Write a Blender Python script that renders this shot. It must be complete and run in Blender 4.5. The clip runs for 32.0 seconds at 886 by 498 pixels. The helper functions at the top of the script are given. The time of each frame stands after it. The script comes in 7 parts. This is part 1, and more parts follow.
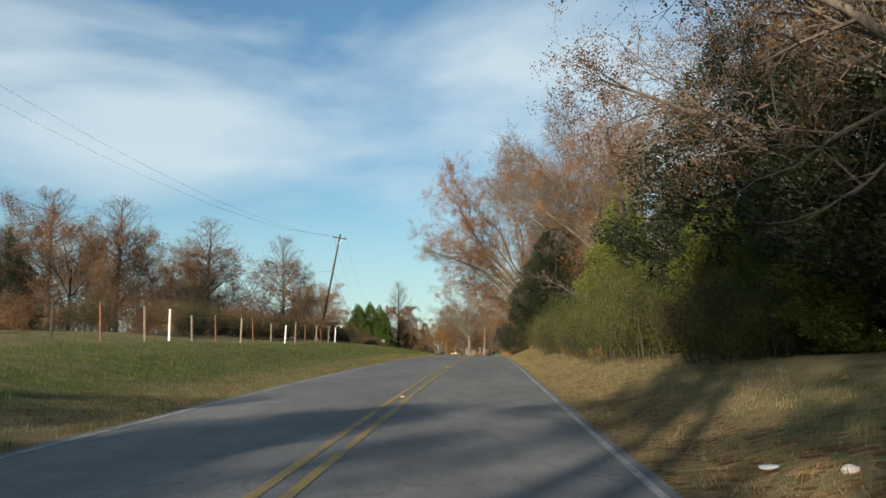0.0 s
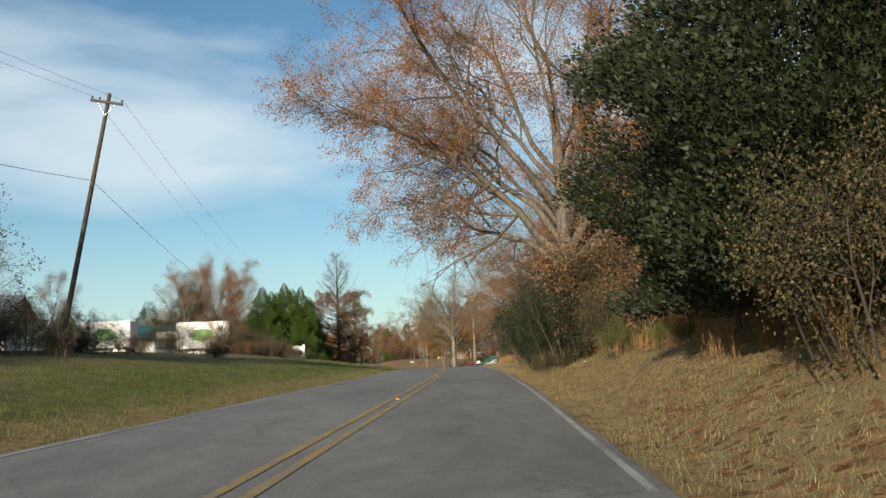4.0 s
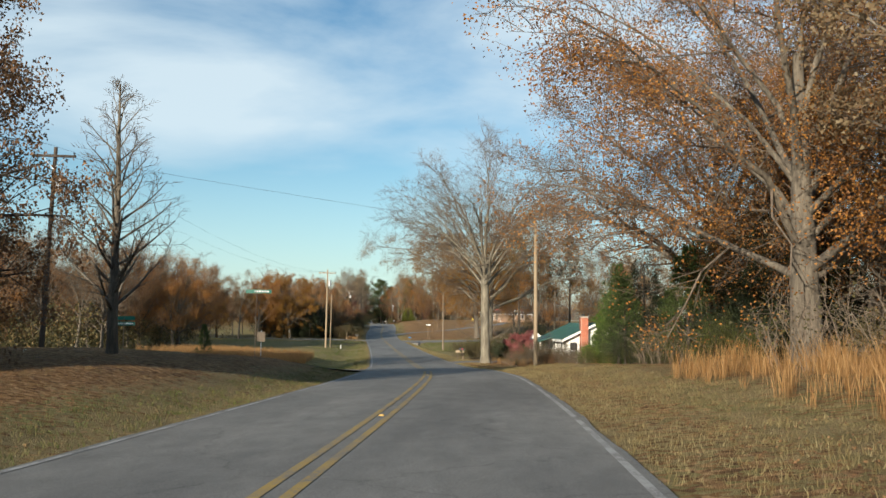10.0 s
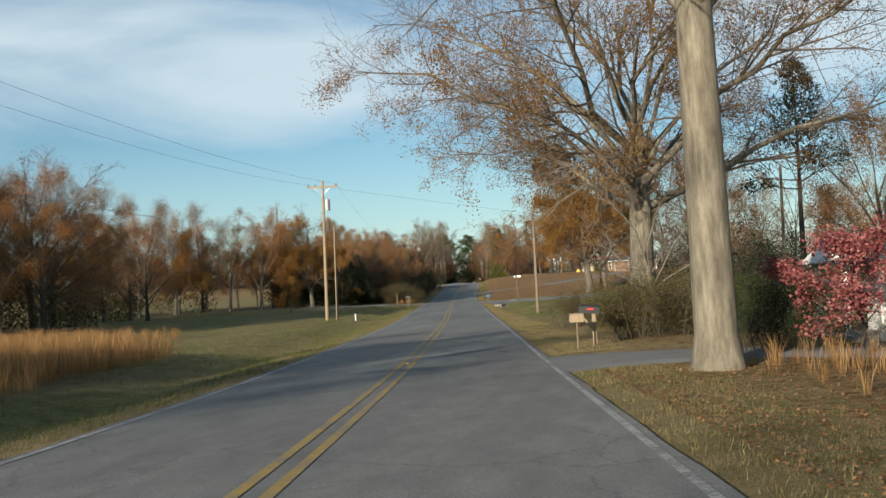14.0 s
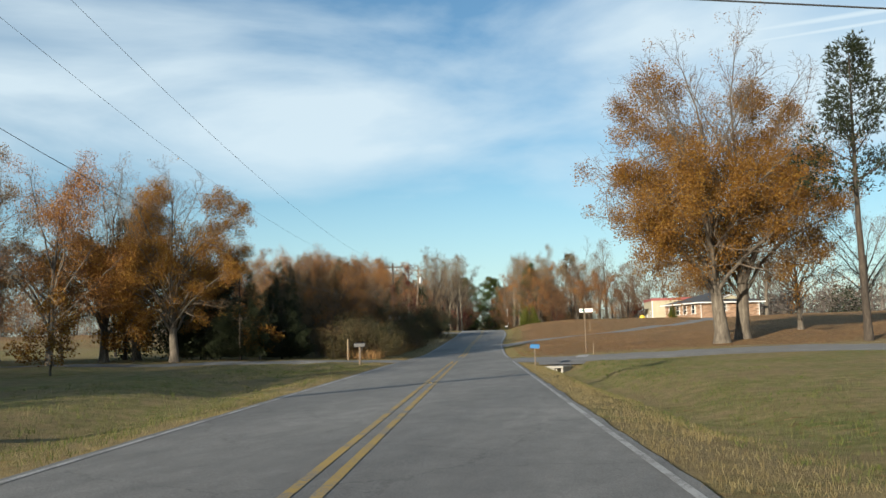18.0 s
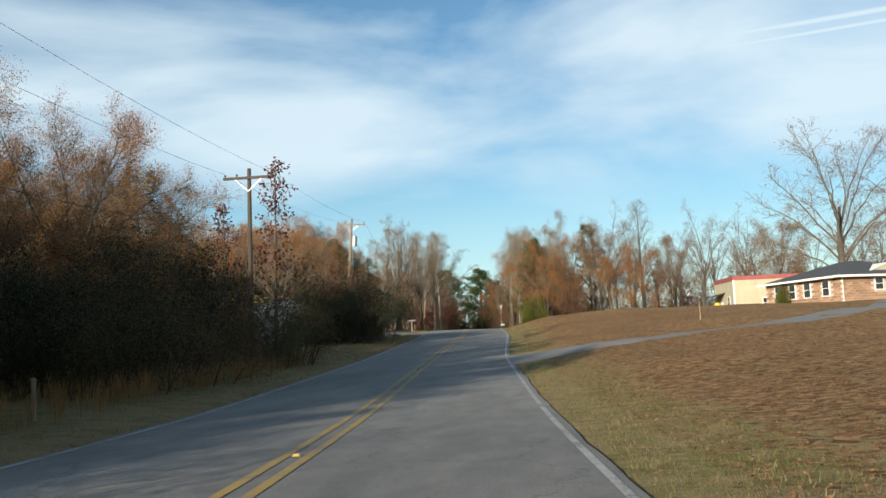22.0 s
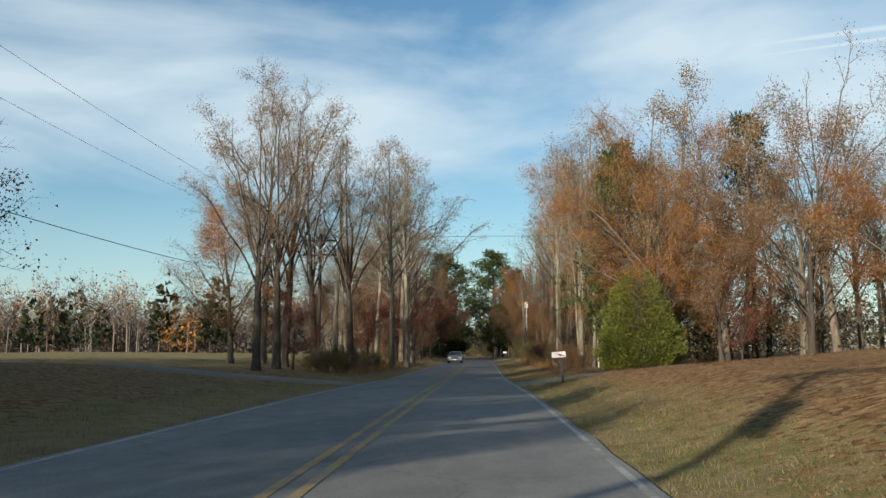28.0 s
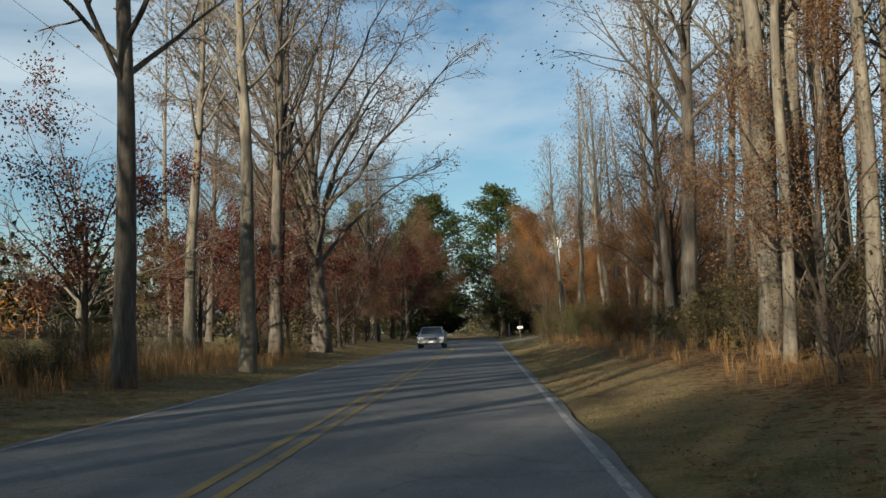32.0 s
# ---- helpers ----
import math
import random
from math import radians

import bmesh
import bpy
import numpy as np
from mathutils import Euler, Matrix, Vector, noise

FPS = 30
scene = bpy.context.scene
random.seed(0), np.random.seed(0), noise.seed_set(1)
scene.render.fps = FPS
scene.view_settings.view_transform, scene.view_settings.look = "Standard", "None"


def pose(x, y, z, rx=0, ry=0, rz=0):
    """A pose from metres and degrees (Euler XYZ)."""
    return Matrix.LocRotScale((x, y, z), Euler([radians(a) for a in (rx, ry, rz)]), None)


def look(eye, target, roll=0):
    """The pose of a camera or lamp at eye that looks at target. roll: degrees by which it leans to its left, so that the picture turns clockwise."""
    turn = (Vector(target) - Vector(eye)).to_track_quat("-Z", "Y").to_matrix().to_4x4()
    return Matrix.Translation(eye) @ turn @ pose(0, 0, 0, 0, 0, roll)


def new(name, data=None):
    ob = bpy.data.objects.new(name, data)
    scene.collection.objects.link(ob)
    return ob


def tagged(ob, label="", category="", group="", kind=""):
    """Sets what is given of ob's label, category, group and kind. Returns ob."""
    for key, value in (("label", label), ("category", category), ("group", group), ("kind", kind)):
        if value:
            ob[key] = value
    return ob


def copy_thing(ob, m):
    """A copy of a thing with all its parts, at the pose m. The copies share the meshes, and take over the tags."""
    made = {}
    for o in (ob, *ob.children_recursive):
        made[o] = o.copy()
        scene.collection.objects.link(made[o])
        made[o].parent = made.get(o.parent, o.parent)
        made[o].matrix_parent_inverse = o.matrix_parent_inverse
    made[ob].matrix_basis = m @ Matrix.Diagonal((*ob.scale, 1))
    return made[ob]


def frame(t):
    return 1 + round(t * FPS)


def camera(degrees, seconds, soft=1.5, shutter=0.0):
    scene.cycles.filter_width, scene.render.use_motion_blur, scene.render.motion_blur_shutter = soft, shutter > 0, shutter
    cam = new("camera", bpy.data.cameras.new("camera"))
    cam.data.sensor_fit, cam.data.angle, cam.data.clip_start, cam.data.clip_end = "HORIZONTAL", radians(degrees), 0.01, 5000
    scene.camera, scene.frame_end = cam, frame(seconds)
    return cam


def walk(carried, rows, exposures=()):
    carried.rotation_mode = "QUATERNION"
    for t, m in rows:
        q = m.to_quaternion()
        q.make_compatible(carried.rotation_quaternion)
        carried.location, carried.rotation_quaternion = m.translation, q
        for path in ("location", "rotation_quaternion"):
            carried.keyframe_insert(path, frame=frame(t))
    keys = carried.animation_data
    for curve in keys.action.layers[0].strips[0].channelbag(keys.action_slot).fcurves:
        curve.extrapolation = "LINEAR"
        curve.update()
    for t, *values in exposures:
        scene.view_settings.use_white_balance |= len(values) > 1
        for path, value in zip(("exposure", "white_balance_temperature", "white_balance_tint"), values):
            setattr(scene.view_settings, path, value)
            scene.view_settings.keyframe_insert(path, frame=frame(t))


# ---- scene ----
cam = camera(49.00, 32.0)
PATH = [
    (0.0, pose(-1.437, -70.260, -0.005, 96.58, -0.04, 1.72)),
    (0.5, pose(-1.319, -62.363, 0.164, 96.45, 0.98, 1.54)),
    (1.0, pose(-1.202, -54.471, 0.336, 96.55, 2.21, 1.24)),
    (1.5, pose(-1.052, -46.590, 0.512, 96.75, 2.95, 1.03)),
    (2.0, pose(-0.883, -38.725, 0.671, 96.91, 1.41, 1.03)),
    (2.5, pose(-0.724, -30.876, 0.786, 96.82, 1.90, 1.12)),
    (4.5, pose(-0.009, 0.000, 1.208, 96.61, 2.16, 1.50)),
    (5.0, pose(0.128, 7.615, 1.311, 96.35, 2.96, 1.50)),
    (5.5, pose(0.288, 15.210, 1.440, 96.62, 1.94, 1.66)),
    (6.0, pose(0.436, 22.791, 1.555, 96.62, 0.75, 1.90)),
    (6.5, pose(0.492, 30.368, 1.599, 95.37, 2.00, 2.64)),
    (7.0, pose(0.480, 37.926, 1.620, 96.49, 1.78, 3.15)),
    (7.5, pose(0.367, 45.454, 1.676, 96.42, 0.55, 3.50)),
    (8.0, pose(0.208, 52.929, 1.746, 96.29, -1.25, 3.73)),
    (8.5, pose(0.053, 60.361, 1.810, 95.51, -1.43, 3.90)),
    (9.0, pose(-0.108, 67.771, 1.877, 96.38, -0.98, 3.86)),
    (9.5, pose(-0.255, 75.163, 1.986, 96.18, -0.76, 3.64)),
    (10.0, pose(-0.386, 82.530, 2.053, 94.38, -0.45, 3.80)),
    (10.5, pose(-0.545, 89.857, 1.949, 93.53, 0.15, 3.98)),
    (11.0, pose(-0.718, 97.143, 1.796, 94.05, 0.18, 3.92)),
    (11.5, pose(-0.940, 104.397, 1.692, 94.30, 1.40, 3.97)),
    (12.0, pose(-1.257, 111.635, 1.579, 94.89, 0.34, 4.56)),
    (12.5, pose(-1.681, 118.878, 1.442, 95.09, -0.76, 5.81)),
    (13.0, pose(-2.241, 126.129, 1.230, 94.45, -0.30, 7.11)),
    (13.5, pose(-2.925, 133.397, 0.906, 92.25, 2.80, 8.47)),
    (14.0, pose(-3.757, 140.692, 0.578, 92.39, 2.90, 9.69)),
    (14.5, pose(-4.730, 148.020, 0.334, 93.63, 1.63, 10.10)),
    (15.0, pose(-5.720, 155.371, 0.174, 94.60, 0.77, 10.29)),
    (15.5, pose(-6.767, 162.740, 0.106, 95.08, 0.61, 10.67)),
    (17.5, pose(-11.119, 192.176, -0.077, 95.49, 1.72, 10.99)),
    (18.0, pose(-12.235, 199.502, -0.108, 95.55, 1.68, 11.00)),
    (18.5, pose(-13.376, 206.835, -0.107, 95.80, 0.46, 10.95)),
    (19.0, pose(-14.510, 214.188, -0.085, 95.66, 0.28, 10.97)),
    (19.5, pose(-15.616, 221.571, -0.043, 95.98, 0.43, 10.85)),
    (20.0, pose(-16.684, 228.984, -0.003, 96.08, 1.70, 10.71)),
    (20.5, pose(-17.754, 236.428, 0.031, 95.92, 1.44, 10.48)),
    (21.0, pose(-18.788, 243.891, 0.044, 95.87, 2.01, 10.25)),
    (21.5, pose(-19.803, 251.377, 0.043, 96.00, 2.80, 10.10)),
    (22.0, pose(-20.820, 258.882, 0.038, 95.85, 2.41, 10.36)),
    (22.5, pose(-21.897, 266.392, 0.071, 96.50, 3.06, 10.50)),
    (23.0, pose(-23.003, 273.891, 0.141, 96.76, 2.36, 10.73)),
    (23.5, pose(-24.001, 281.363, 0.316, 97.39, 1.63, 10.88)),
    (24.0, pose(-25.003, 288.802, 0.581, 97.64, 1.10, 11.11)),
    (24.5, pose(-26.133, 296.217, 0.892, 97.14, 2.20, 11.41)),
    (26.5, pose(-29.658, 325.434, 2.152, 97.13, 0.71, 11.75)),
    (27.0, pose(-30.761, 332.668, 2.546, 96.90, 0.54, 11.51)),
    (27.5, pose(-31.825, 339.890, 2.832, 96.43, 0.53, 11.36)),
    (28.0, pose(-32.899, 347.090, 2.953, 95.96, 0.43, 11.12)),
    (28.5, pose(-33.993, 354.260, 2.975, 95.55, 1.87, 11.10)),
    (29.0, pose(-35.063, 361.387, 2.946, 95.23, 2.86, 10.89)),
    (29.5, pose(-36.120, 368.439, 2.890, 94.73, 3.49, 10.94)),
    (30.0, pose(-37.217, 375.403, 2.803, 95.55, 2.31, 10.84)),
    (30.5, pose(-38.262, 382.310, 2.724, 95.44, 0.71, 10.79)),
    (31.0, pose(-39.291, 389.180, 2.645, 94.87, 0.74, 11.04)),
    (31.5, pose(-40.322, 396.023, 2.583, 94.75, 0.90, 11.15)),
    (32.0, pose(-41.335, 402.867, 2.546, 94.79, 1.68, 11.30)),
]
walk(cam, PATH, exposures=[(0.0, 0.62), (1.0, 1.0), (2.0, 0.9), (5.0, 0.66), (7.0, 0.78), (11.0, 0.76), (13.0, 0.62), (15.0, 0.7), (19.0, 0.82), (24.0, 0.86), (27.0, 0.74), (30.0, 0.66), (32.0, 0.56)])

# ---- light ----
SUN_EL, SUN_AZ = 13.5, 21.0            # degrees; the light travels ahead and to the right
sun_from = Vector((-math.sin(radians(SUN_AZ)) * math.cos(radians(SUN_EL)), -math.cos(radians(SUN_AZ)) * math.cos(radians(SUN_EL)), math.sin(radians(SUN_EL))))
sun_data = bpy.data.lights.new("sun", "SUN")
sun_data.energy, sun_data.angle, sun_data.color = 5.0, radians(0.55), (1.0, 0.89, 0.72)
sun = new("sun", sun_data)
sun.matrix_world = look(sun_from * 300, (0, 0, 0))

world = bpy.data.worlds.new("sky")
scene.world = world
world.use_nodes = True


def node(tree, kind, **values):
    n = tree.nodes.new(kind)
    for key, value in values.items():
        if key == "op":
            n.operation = value
        elif key == "vals":
            for i, v in value.items():
                n.inputs[i].default_value = v
    return n


def build_sky():
    t = world.node_tree
    t.nodes.clear()
    L = t.links.new
    out = t.nodes.new("ShaderNodeOutputWorld")
    bg = t.nodes.new("ShaderNodeBackground")
    bg.inputs[1].default_value = 0.054
    L(bg.outputs[0], out.inputs[0])
    sky = t.nodes.new("ShaderNodeTexSky")
    sky.sky_type, sky.sun_disc = "NISHITA", False
    sky.sun_elevation, sky.sun_rotation = radians(SUN_EL), radians(180 + SUN_AZ)
    sky.air_density, sky.dust_density, sky.ozone_density = 1.0, 0.25, 1.8
    co = t.nodes.new("ShaderNodeTexCoord")
    sep = t.nodes.new("ShaderNodeSeparateXYZ")
    L(co.outputs["Generated"], sep.inputs[0])
    # thin high cloud on a flat layer overhead
    up = node(t, "ShaderNodeMath", op="MAXIMUM", vals={1: 0.0})
    L(sep.outputs[2], up.inputs[0])
    add = node(t, "ShaderNodeMath", op="ADD", vals={1: 0.09})
    L(up.outputs[0], add.inputs[0])
    flat = node(t, "ShaderNodeVectorMath", op="DIVIDE")
    comb = t.nodes.new("ShaderNodeCombineXYZ")
    for i in range(3):
        L(add.outputs[0], comb.inputs[i])
    L(co.outputs["Generated"], flat.inputs[0])
    L(comb.outputs[0], flat.inputs[1])
    mp = t.nodes.new("ShaderNodeMapping")
    mp.inputs["Rotation"].default_value = (0, radians(-13), 0)
    mp.inputs["Scale"].default_value = (2.4, 2.4, 7.5)
    mp.inputs["Location"].default_value = (1.37, 0.55, 0.0)
    L(co.outputs["Generated"], mp.inputs[0])
    nz = t.nodes.new("ShaderNodeTexNoise")
    nz.inputs["Scale"].default_value, nz.inputs["Detail"].default_value, nz.inputs["Roughness"].default_value = 1.0, 10, 0.52
    nz.inputs["Distortion"].default_value = 0.35
    L(mp.outputs[0], nz.inputs[0])
    rp = t.nodes.new("ShaderNodeValToRGB")
    rp.color_ramp.elements[0].position, rp.color_ramp.elements[1].position = 0.48, 0.76
    # the sheet is thickest between about 8 and 20 degrees up
    rise = t.nodes.new("ShaderNodeMapRange")
    rise.interpolation_type = "SMOOTHSTEP"
    rise.inputs[1].default_value, rise.inputs[2].default_value, rise.inputs[3].default_value, rise.inputs[4].default_value = 0.10, 0.22, 0.02, 0.17
    fall = t.nodes.new("ShaderNodeMapRange")
    fall.interpolation_type = "SMOOTHSTEP"
    fall.inputs[1].default_value, fall.inputs[2].default_value, fall.inputs[3].default_value, fall.inputs[4].default_value = 0.30, 0.40, 0.0, -0.14
    L(sep.outputs[2], rise.inputs[0]), L(sep.outputs[2], fall.inputs[0])
    s1 = node(t, "ShaderNodeMath", op="ADD")
    s2 = node(t, "ShaderNodeMath", op="ADD")
    L(rise.outputs[0], s1.inputs[0]), L(fall.outputs[0], s1.inputs[1])
    L(s1.outputs[0], s2.inputs[0]), L(nz.outputs[0], s2.inputs[1])
    L(s2.outputs[0], rp.inputs[0])
    # two long trails of vapour
    trails = None
    for a, b, wide in (((-0.0228, 0.9596, 0.2803), (0.2501, 0.9232, 0.2917), 0.0042), ((0.0101, 0.9622, 0.2721), (0.25, 0.9262, 0.2821), 0.003)):
        n = Vector(a).cross(Vector(b)).normalized()
        dot = node(t, "ShaderNodeVectorMath", op="DOT_PRODUCT", vals={1: n})
        L(co.outputs["Generated"], dot.inputs[0])
        wob = node(t, "ShaderNodeMath", op="MULTIPLY_ADD", vals={1: 0.006, 2: -0.003})
        L(nz.outputs[0], wob.inputs[0])
        sm = node(t, "ShaderNodeMath", op="ADD")
        L(dot.outputs["Value"], sm.inputs[0]), L(wob.outputs[0], sm.inputs[1])
        ab = node(t, "ShaderNodeMath", op="ABSOLUTE")
        L(sm.outputs[0], ab.inputs[0])
        mr = t.nodes.new("ShaderNodeMapRange")
        mr.interpolation_type = "SMOOTHSTEP"
        mr.inputs[1].default_value, mr.inputs[2].default_value, mr.inputs[3].default_value, mr.inputs[4].default_value = 0.0, wide * 1.7, 0.9, 0.0
        L(ab.outputs[0], mr.inputs[0])
        fade = t.nodes.new("ShaderNodeMapRange")
        fade.inputs[1].default_value, fade.inputs[2].default_value = -0.06, 0.12
        L(sep.outputs[0], fade.inputs[0])
        mul = node(t, "ShaderNodeMath", op="MULTIPLY")
        L(mr.outputs[0], mul.inputs[0]), L(fade.outputs[0], mul.inputs[1])
        ahead = node(t, "ShaderNodeMath", op="GREATER_THAN", vals={1: 0.0})
        L(sep.outputs[1], ahead.inputs[0])
        m2 = node(t, "ShaderNodeMath", op="MULTIPLY")
        L(mul.outputs[0], m2.inputs[0]), L(ahead.outputs[0], m2.inputs[1])
        if trails is None:
            trails = m2
        else:
            mx = node(t, "ShaderNodeMath", op="MAXIMUM")
            L(trails.outputs[0], mx.inputs[0]), L(m2.outputs[0], mx.inputs[1])
            trails = mx
    # cloud thins out low over the land
    low = t.nodes.new("ShaderNodeMapRange")
    low.interpolation_type = "SMOOTHSTEP"
    low.inputs[1].default_value, low.inputs[2].default_value = 0.07, 0.2
    L(sep.outputs[2], low.inputs[0])
    cl = node(t, "ShaderNodeMath", op="MULTIPLY")
    L(rp.outputs[0], cl.inputs[0]), L(low.outputs[0], cl.inputs[1])
    scl = node(t, "ShaderNodeMath", op="MULTIPLY", vals={1: 0.86})
    L(cl.outputs[0], scl.inputs[0])
    tot = node(t, "ShaderNodeMath", op="MAXIMUM")
    haze = t.nodes.new("ShaderNodeMapRange")
    haze.interpolation_type = "SMOOTHSTEP"
    haze.inputs[1].default_value, haze.inputs[2].default_value, haze.inputs[3].default_value, haze.inputs[4].default_value = 0.0, 0.2, 0.42, 0.0
    L(sep.outputs[2], haze.inputs[0])
    both = node(t, "ShaderNodeMath", op="MAXIMUM")
    L(haze.outputs[0], both.inputs[0]), L(trails.outputs[0], both.inputs[1])
    L(scl.outputs[0], tot.inputs[0]), L(both.outputs[0], tot.inputs[1])
    mix = t.nodes.new("ShaderNodeMix")
    mix.data_type = "RGBA"
    L(tot.outputs[0], mix.inputs[0])
    tint = t.nodes.new("ShaderNodeMix")
    tint.data_type, tint.blend_type = "RGBA", "MULTIPLY"
    tint.inputs[0].default_value = 1.0
    tint.inputs[7].default_value = (0.98, 1.3, 1.42, 1)
    L(sky.outputs[0], tint.inputs[6])
    L(tint.outputs[2], mix.inputs[6])
    mix.inputs[7].default_value = (7.9, 9.4, 10.2, 1)
    L(mix.outputs[2], bg.inputs[0])


build_sky()


# ---- materials ----
def shader(name):
    m = bpy.data.materials.new(name)
    m.use_nodes = True
    t = m.node_tree
    return m, t, t.nodes["Principled BSDF"], t.links.new


def ramp(t, stops):
    r = t.nodes.new("ShaderNodeValToRGB")
    e = r.color_ramp.elements
    while len(e) < len(stops):
        e.new(0.5)
    for el, (p, c) in zip(e, stops):
        el.position, el.color = p, (*c, 1)
    return r


def noise_tex(t, scale, detail=5, rough=0.6, coord="Object", dist=0.0, stretch=None):
    co = t.nodes.new("ShaderNodeTexCoord")
    n = t.nodes.new("ShaderNodeTexNoise")
    n.inputs["Scale"].default_value, n.inputs["Detail"].default_value = scale, detail
    n.inputs["Roughness"].default_value, n.inputs["Distortion"].default_value = rough, dist
    if stretch:
        mp = t.nodes.new("ShaderNodeMapping")
        mp.inputs["Scale"].default_value = stretch
        t.links.new(co.outputs[coord], mp.inputs[0])
        t.links.new(mp.outputs[0], n.inputs[0])
    else:
        t.links.new(co.outputs[coord], n.inputs[0])
    return n


def blend(t, fac, a, b, mode="MIX"):
    m = t.nodes.new("ShaderNodeMix")
    m.data_type, m.blend_type = "RGBA", mode
    for sock, i in ((fac, 0), (a, 6), (b, 7)):
        if hasattr(sock, "links"):
            t.links.new(sock, m.inputs[i])
        else:
            m.inputs[i].default_value = sock if i == 0 else (*sock, 1)
    return m.outputs[2]


def bump(t, bsdf, height, strength, distance):
    b = t.nodes.new("ShaderNodeBump")
    b.inputs["Strength"].default_value, b.inputs["Distance"].default_value = strength, distance
    t.links.new(height, b.inputs["Height"])
    t.links.new(b.outputs[0], bsdf.inputs["Normal"])


def plain(name, a, b, scale=6.0, rough=0.7, metal=0.0, bumps=0.15, depth=0.01, stretch=None, per=0.0):
    """Two tones mixed by noise at two sizes, with fine relief."""
    m, t, p, L = shader(name)
    n1, n2 = noise_tex(t, scale, 6, 0.65, stretch=stretch), noise_tex(t, scale * 9, 3, 0.6, stretch=stretch)
    av = node(t, "ShaderNodeMath", op="MULTIPLY_ADD", vals={1: 0.4, 2: 0.0})
    L(n2.outputs[0], av.inputs[0])
    sm = node(t, "ShaderNodeMath", op="MULTIPLY_ADD", vals={1: 0.6})
    L(n1.outputs[0], sm.inputs[0]), L(av.outputs[0], sm.inputs[2])
    r = ramp(t, [(0.35, a), (0.65, b)])
    L(sm.outputs[0], r.inputs[0])
    col = r.outputs[0]
    if per:
        oi = t.nodes.new("ShaderNodeObjectInfo")
        mr = t.nodes.new("ShaderNodeMapRange")
        mr.inputs[3].default_value, mr.inputs[4].default_value = 1 - per, 1 + per
        L(oi.outputs["Random"], mr.inputs[0])
        hs = t.nodes.new("ShaderNodeHueSaturation")
        L(mr.outputs[0], hs.inputs["Value"]), L(col, hs.inputs["Color"])
        col = hs.outputs[0]
    L(col, p.inputs["Base Color"])
    p.inputs["Roughness"].default_value, p.inputs["Metallic"].default_value = rough, metal
    if bumps:
        bump(t, p, sm.outputs[0], bumps, depth)
    return m


def leaf_mat(name, stops, through_light=0.3, rough=0.6):
    """Foliage: each leaf takes its tone from the ramp; some light passes through."""
    m, t, p, L = shader(name)
    g = t.nodes.new("ShaderNodeNewGeometry")
    r = ramp(t, stops)
    L(g.outputs["Random Per Island"], r.inputs[0])
    oi = t.nodes.new("ShaderNodeObjectInfo")
    mr = t.nodes.new("ShaderNodeMapRange")
    mr.inputs[3].default_value, mr.inputs[4].default_value = 0.8, 1.2
    L(oi.outputs["Random"], mr.inputs[0])
    hs = t.nodes.new("ShaderNodeHueSaturation")
    L(mr.outputs[0], hs.inputs["Value"]), L(r.outputs[0], hs.inputs["Color"])
    L(hs.outputs[0], p.inputs["Base Color"])
    p.inputs["Roughness"].default_value = rough
    p.inputs["Specular IOR Level"].default_value = 0.25
    tr = t.nodes.new("ShaderNodeBsdfTranslucent")
    L(hs.outputs[0], tr.inputs[0])
    mx = t.nodes.new("ShaderNodeMixShader")
    mx.inputs[0].default_value = through_light
    L(p.outputs[0], mx.inputs[1]), L(tr.outputs[0], mx.inputs[2])
    L(mx.outputs[0], t.nodes["Material Output"].inputs[0])
    return m


def bark_mat(name, a, b, c):
    m, t, p, L = shader(name)
    n1 = noise_tex(t, 2.2, 7, 0.7, stretch=(4, 4, 0.7))
    n2 = noise_tex(t, 0.5, 3, 0.5)
    r = ramp(t, [(0.3, a), (0.52, b), (0.72, c)])
    L(n1.outputs[0], r.inputs[0])
    r2 = ramp(t, [(0.35, (0.75, 0.75, 0.75)), (0.65, (1.15, 1.15, 1.12))])
    L(n2.outputs[0], r2.inputs[0])
    L(blend(t, 1.0, r.outputs[0], r2.outputs[0], "MULTIPLY"), p.inputs["Base Color"])
    p.inputs["Roughness"].default_value = 0.9
    bump(t, p, n1.outputs[0], 0.6, 0.03)
    return m


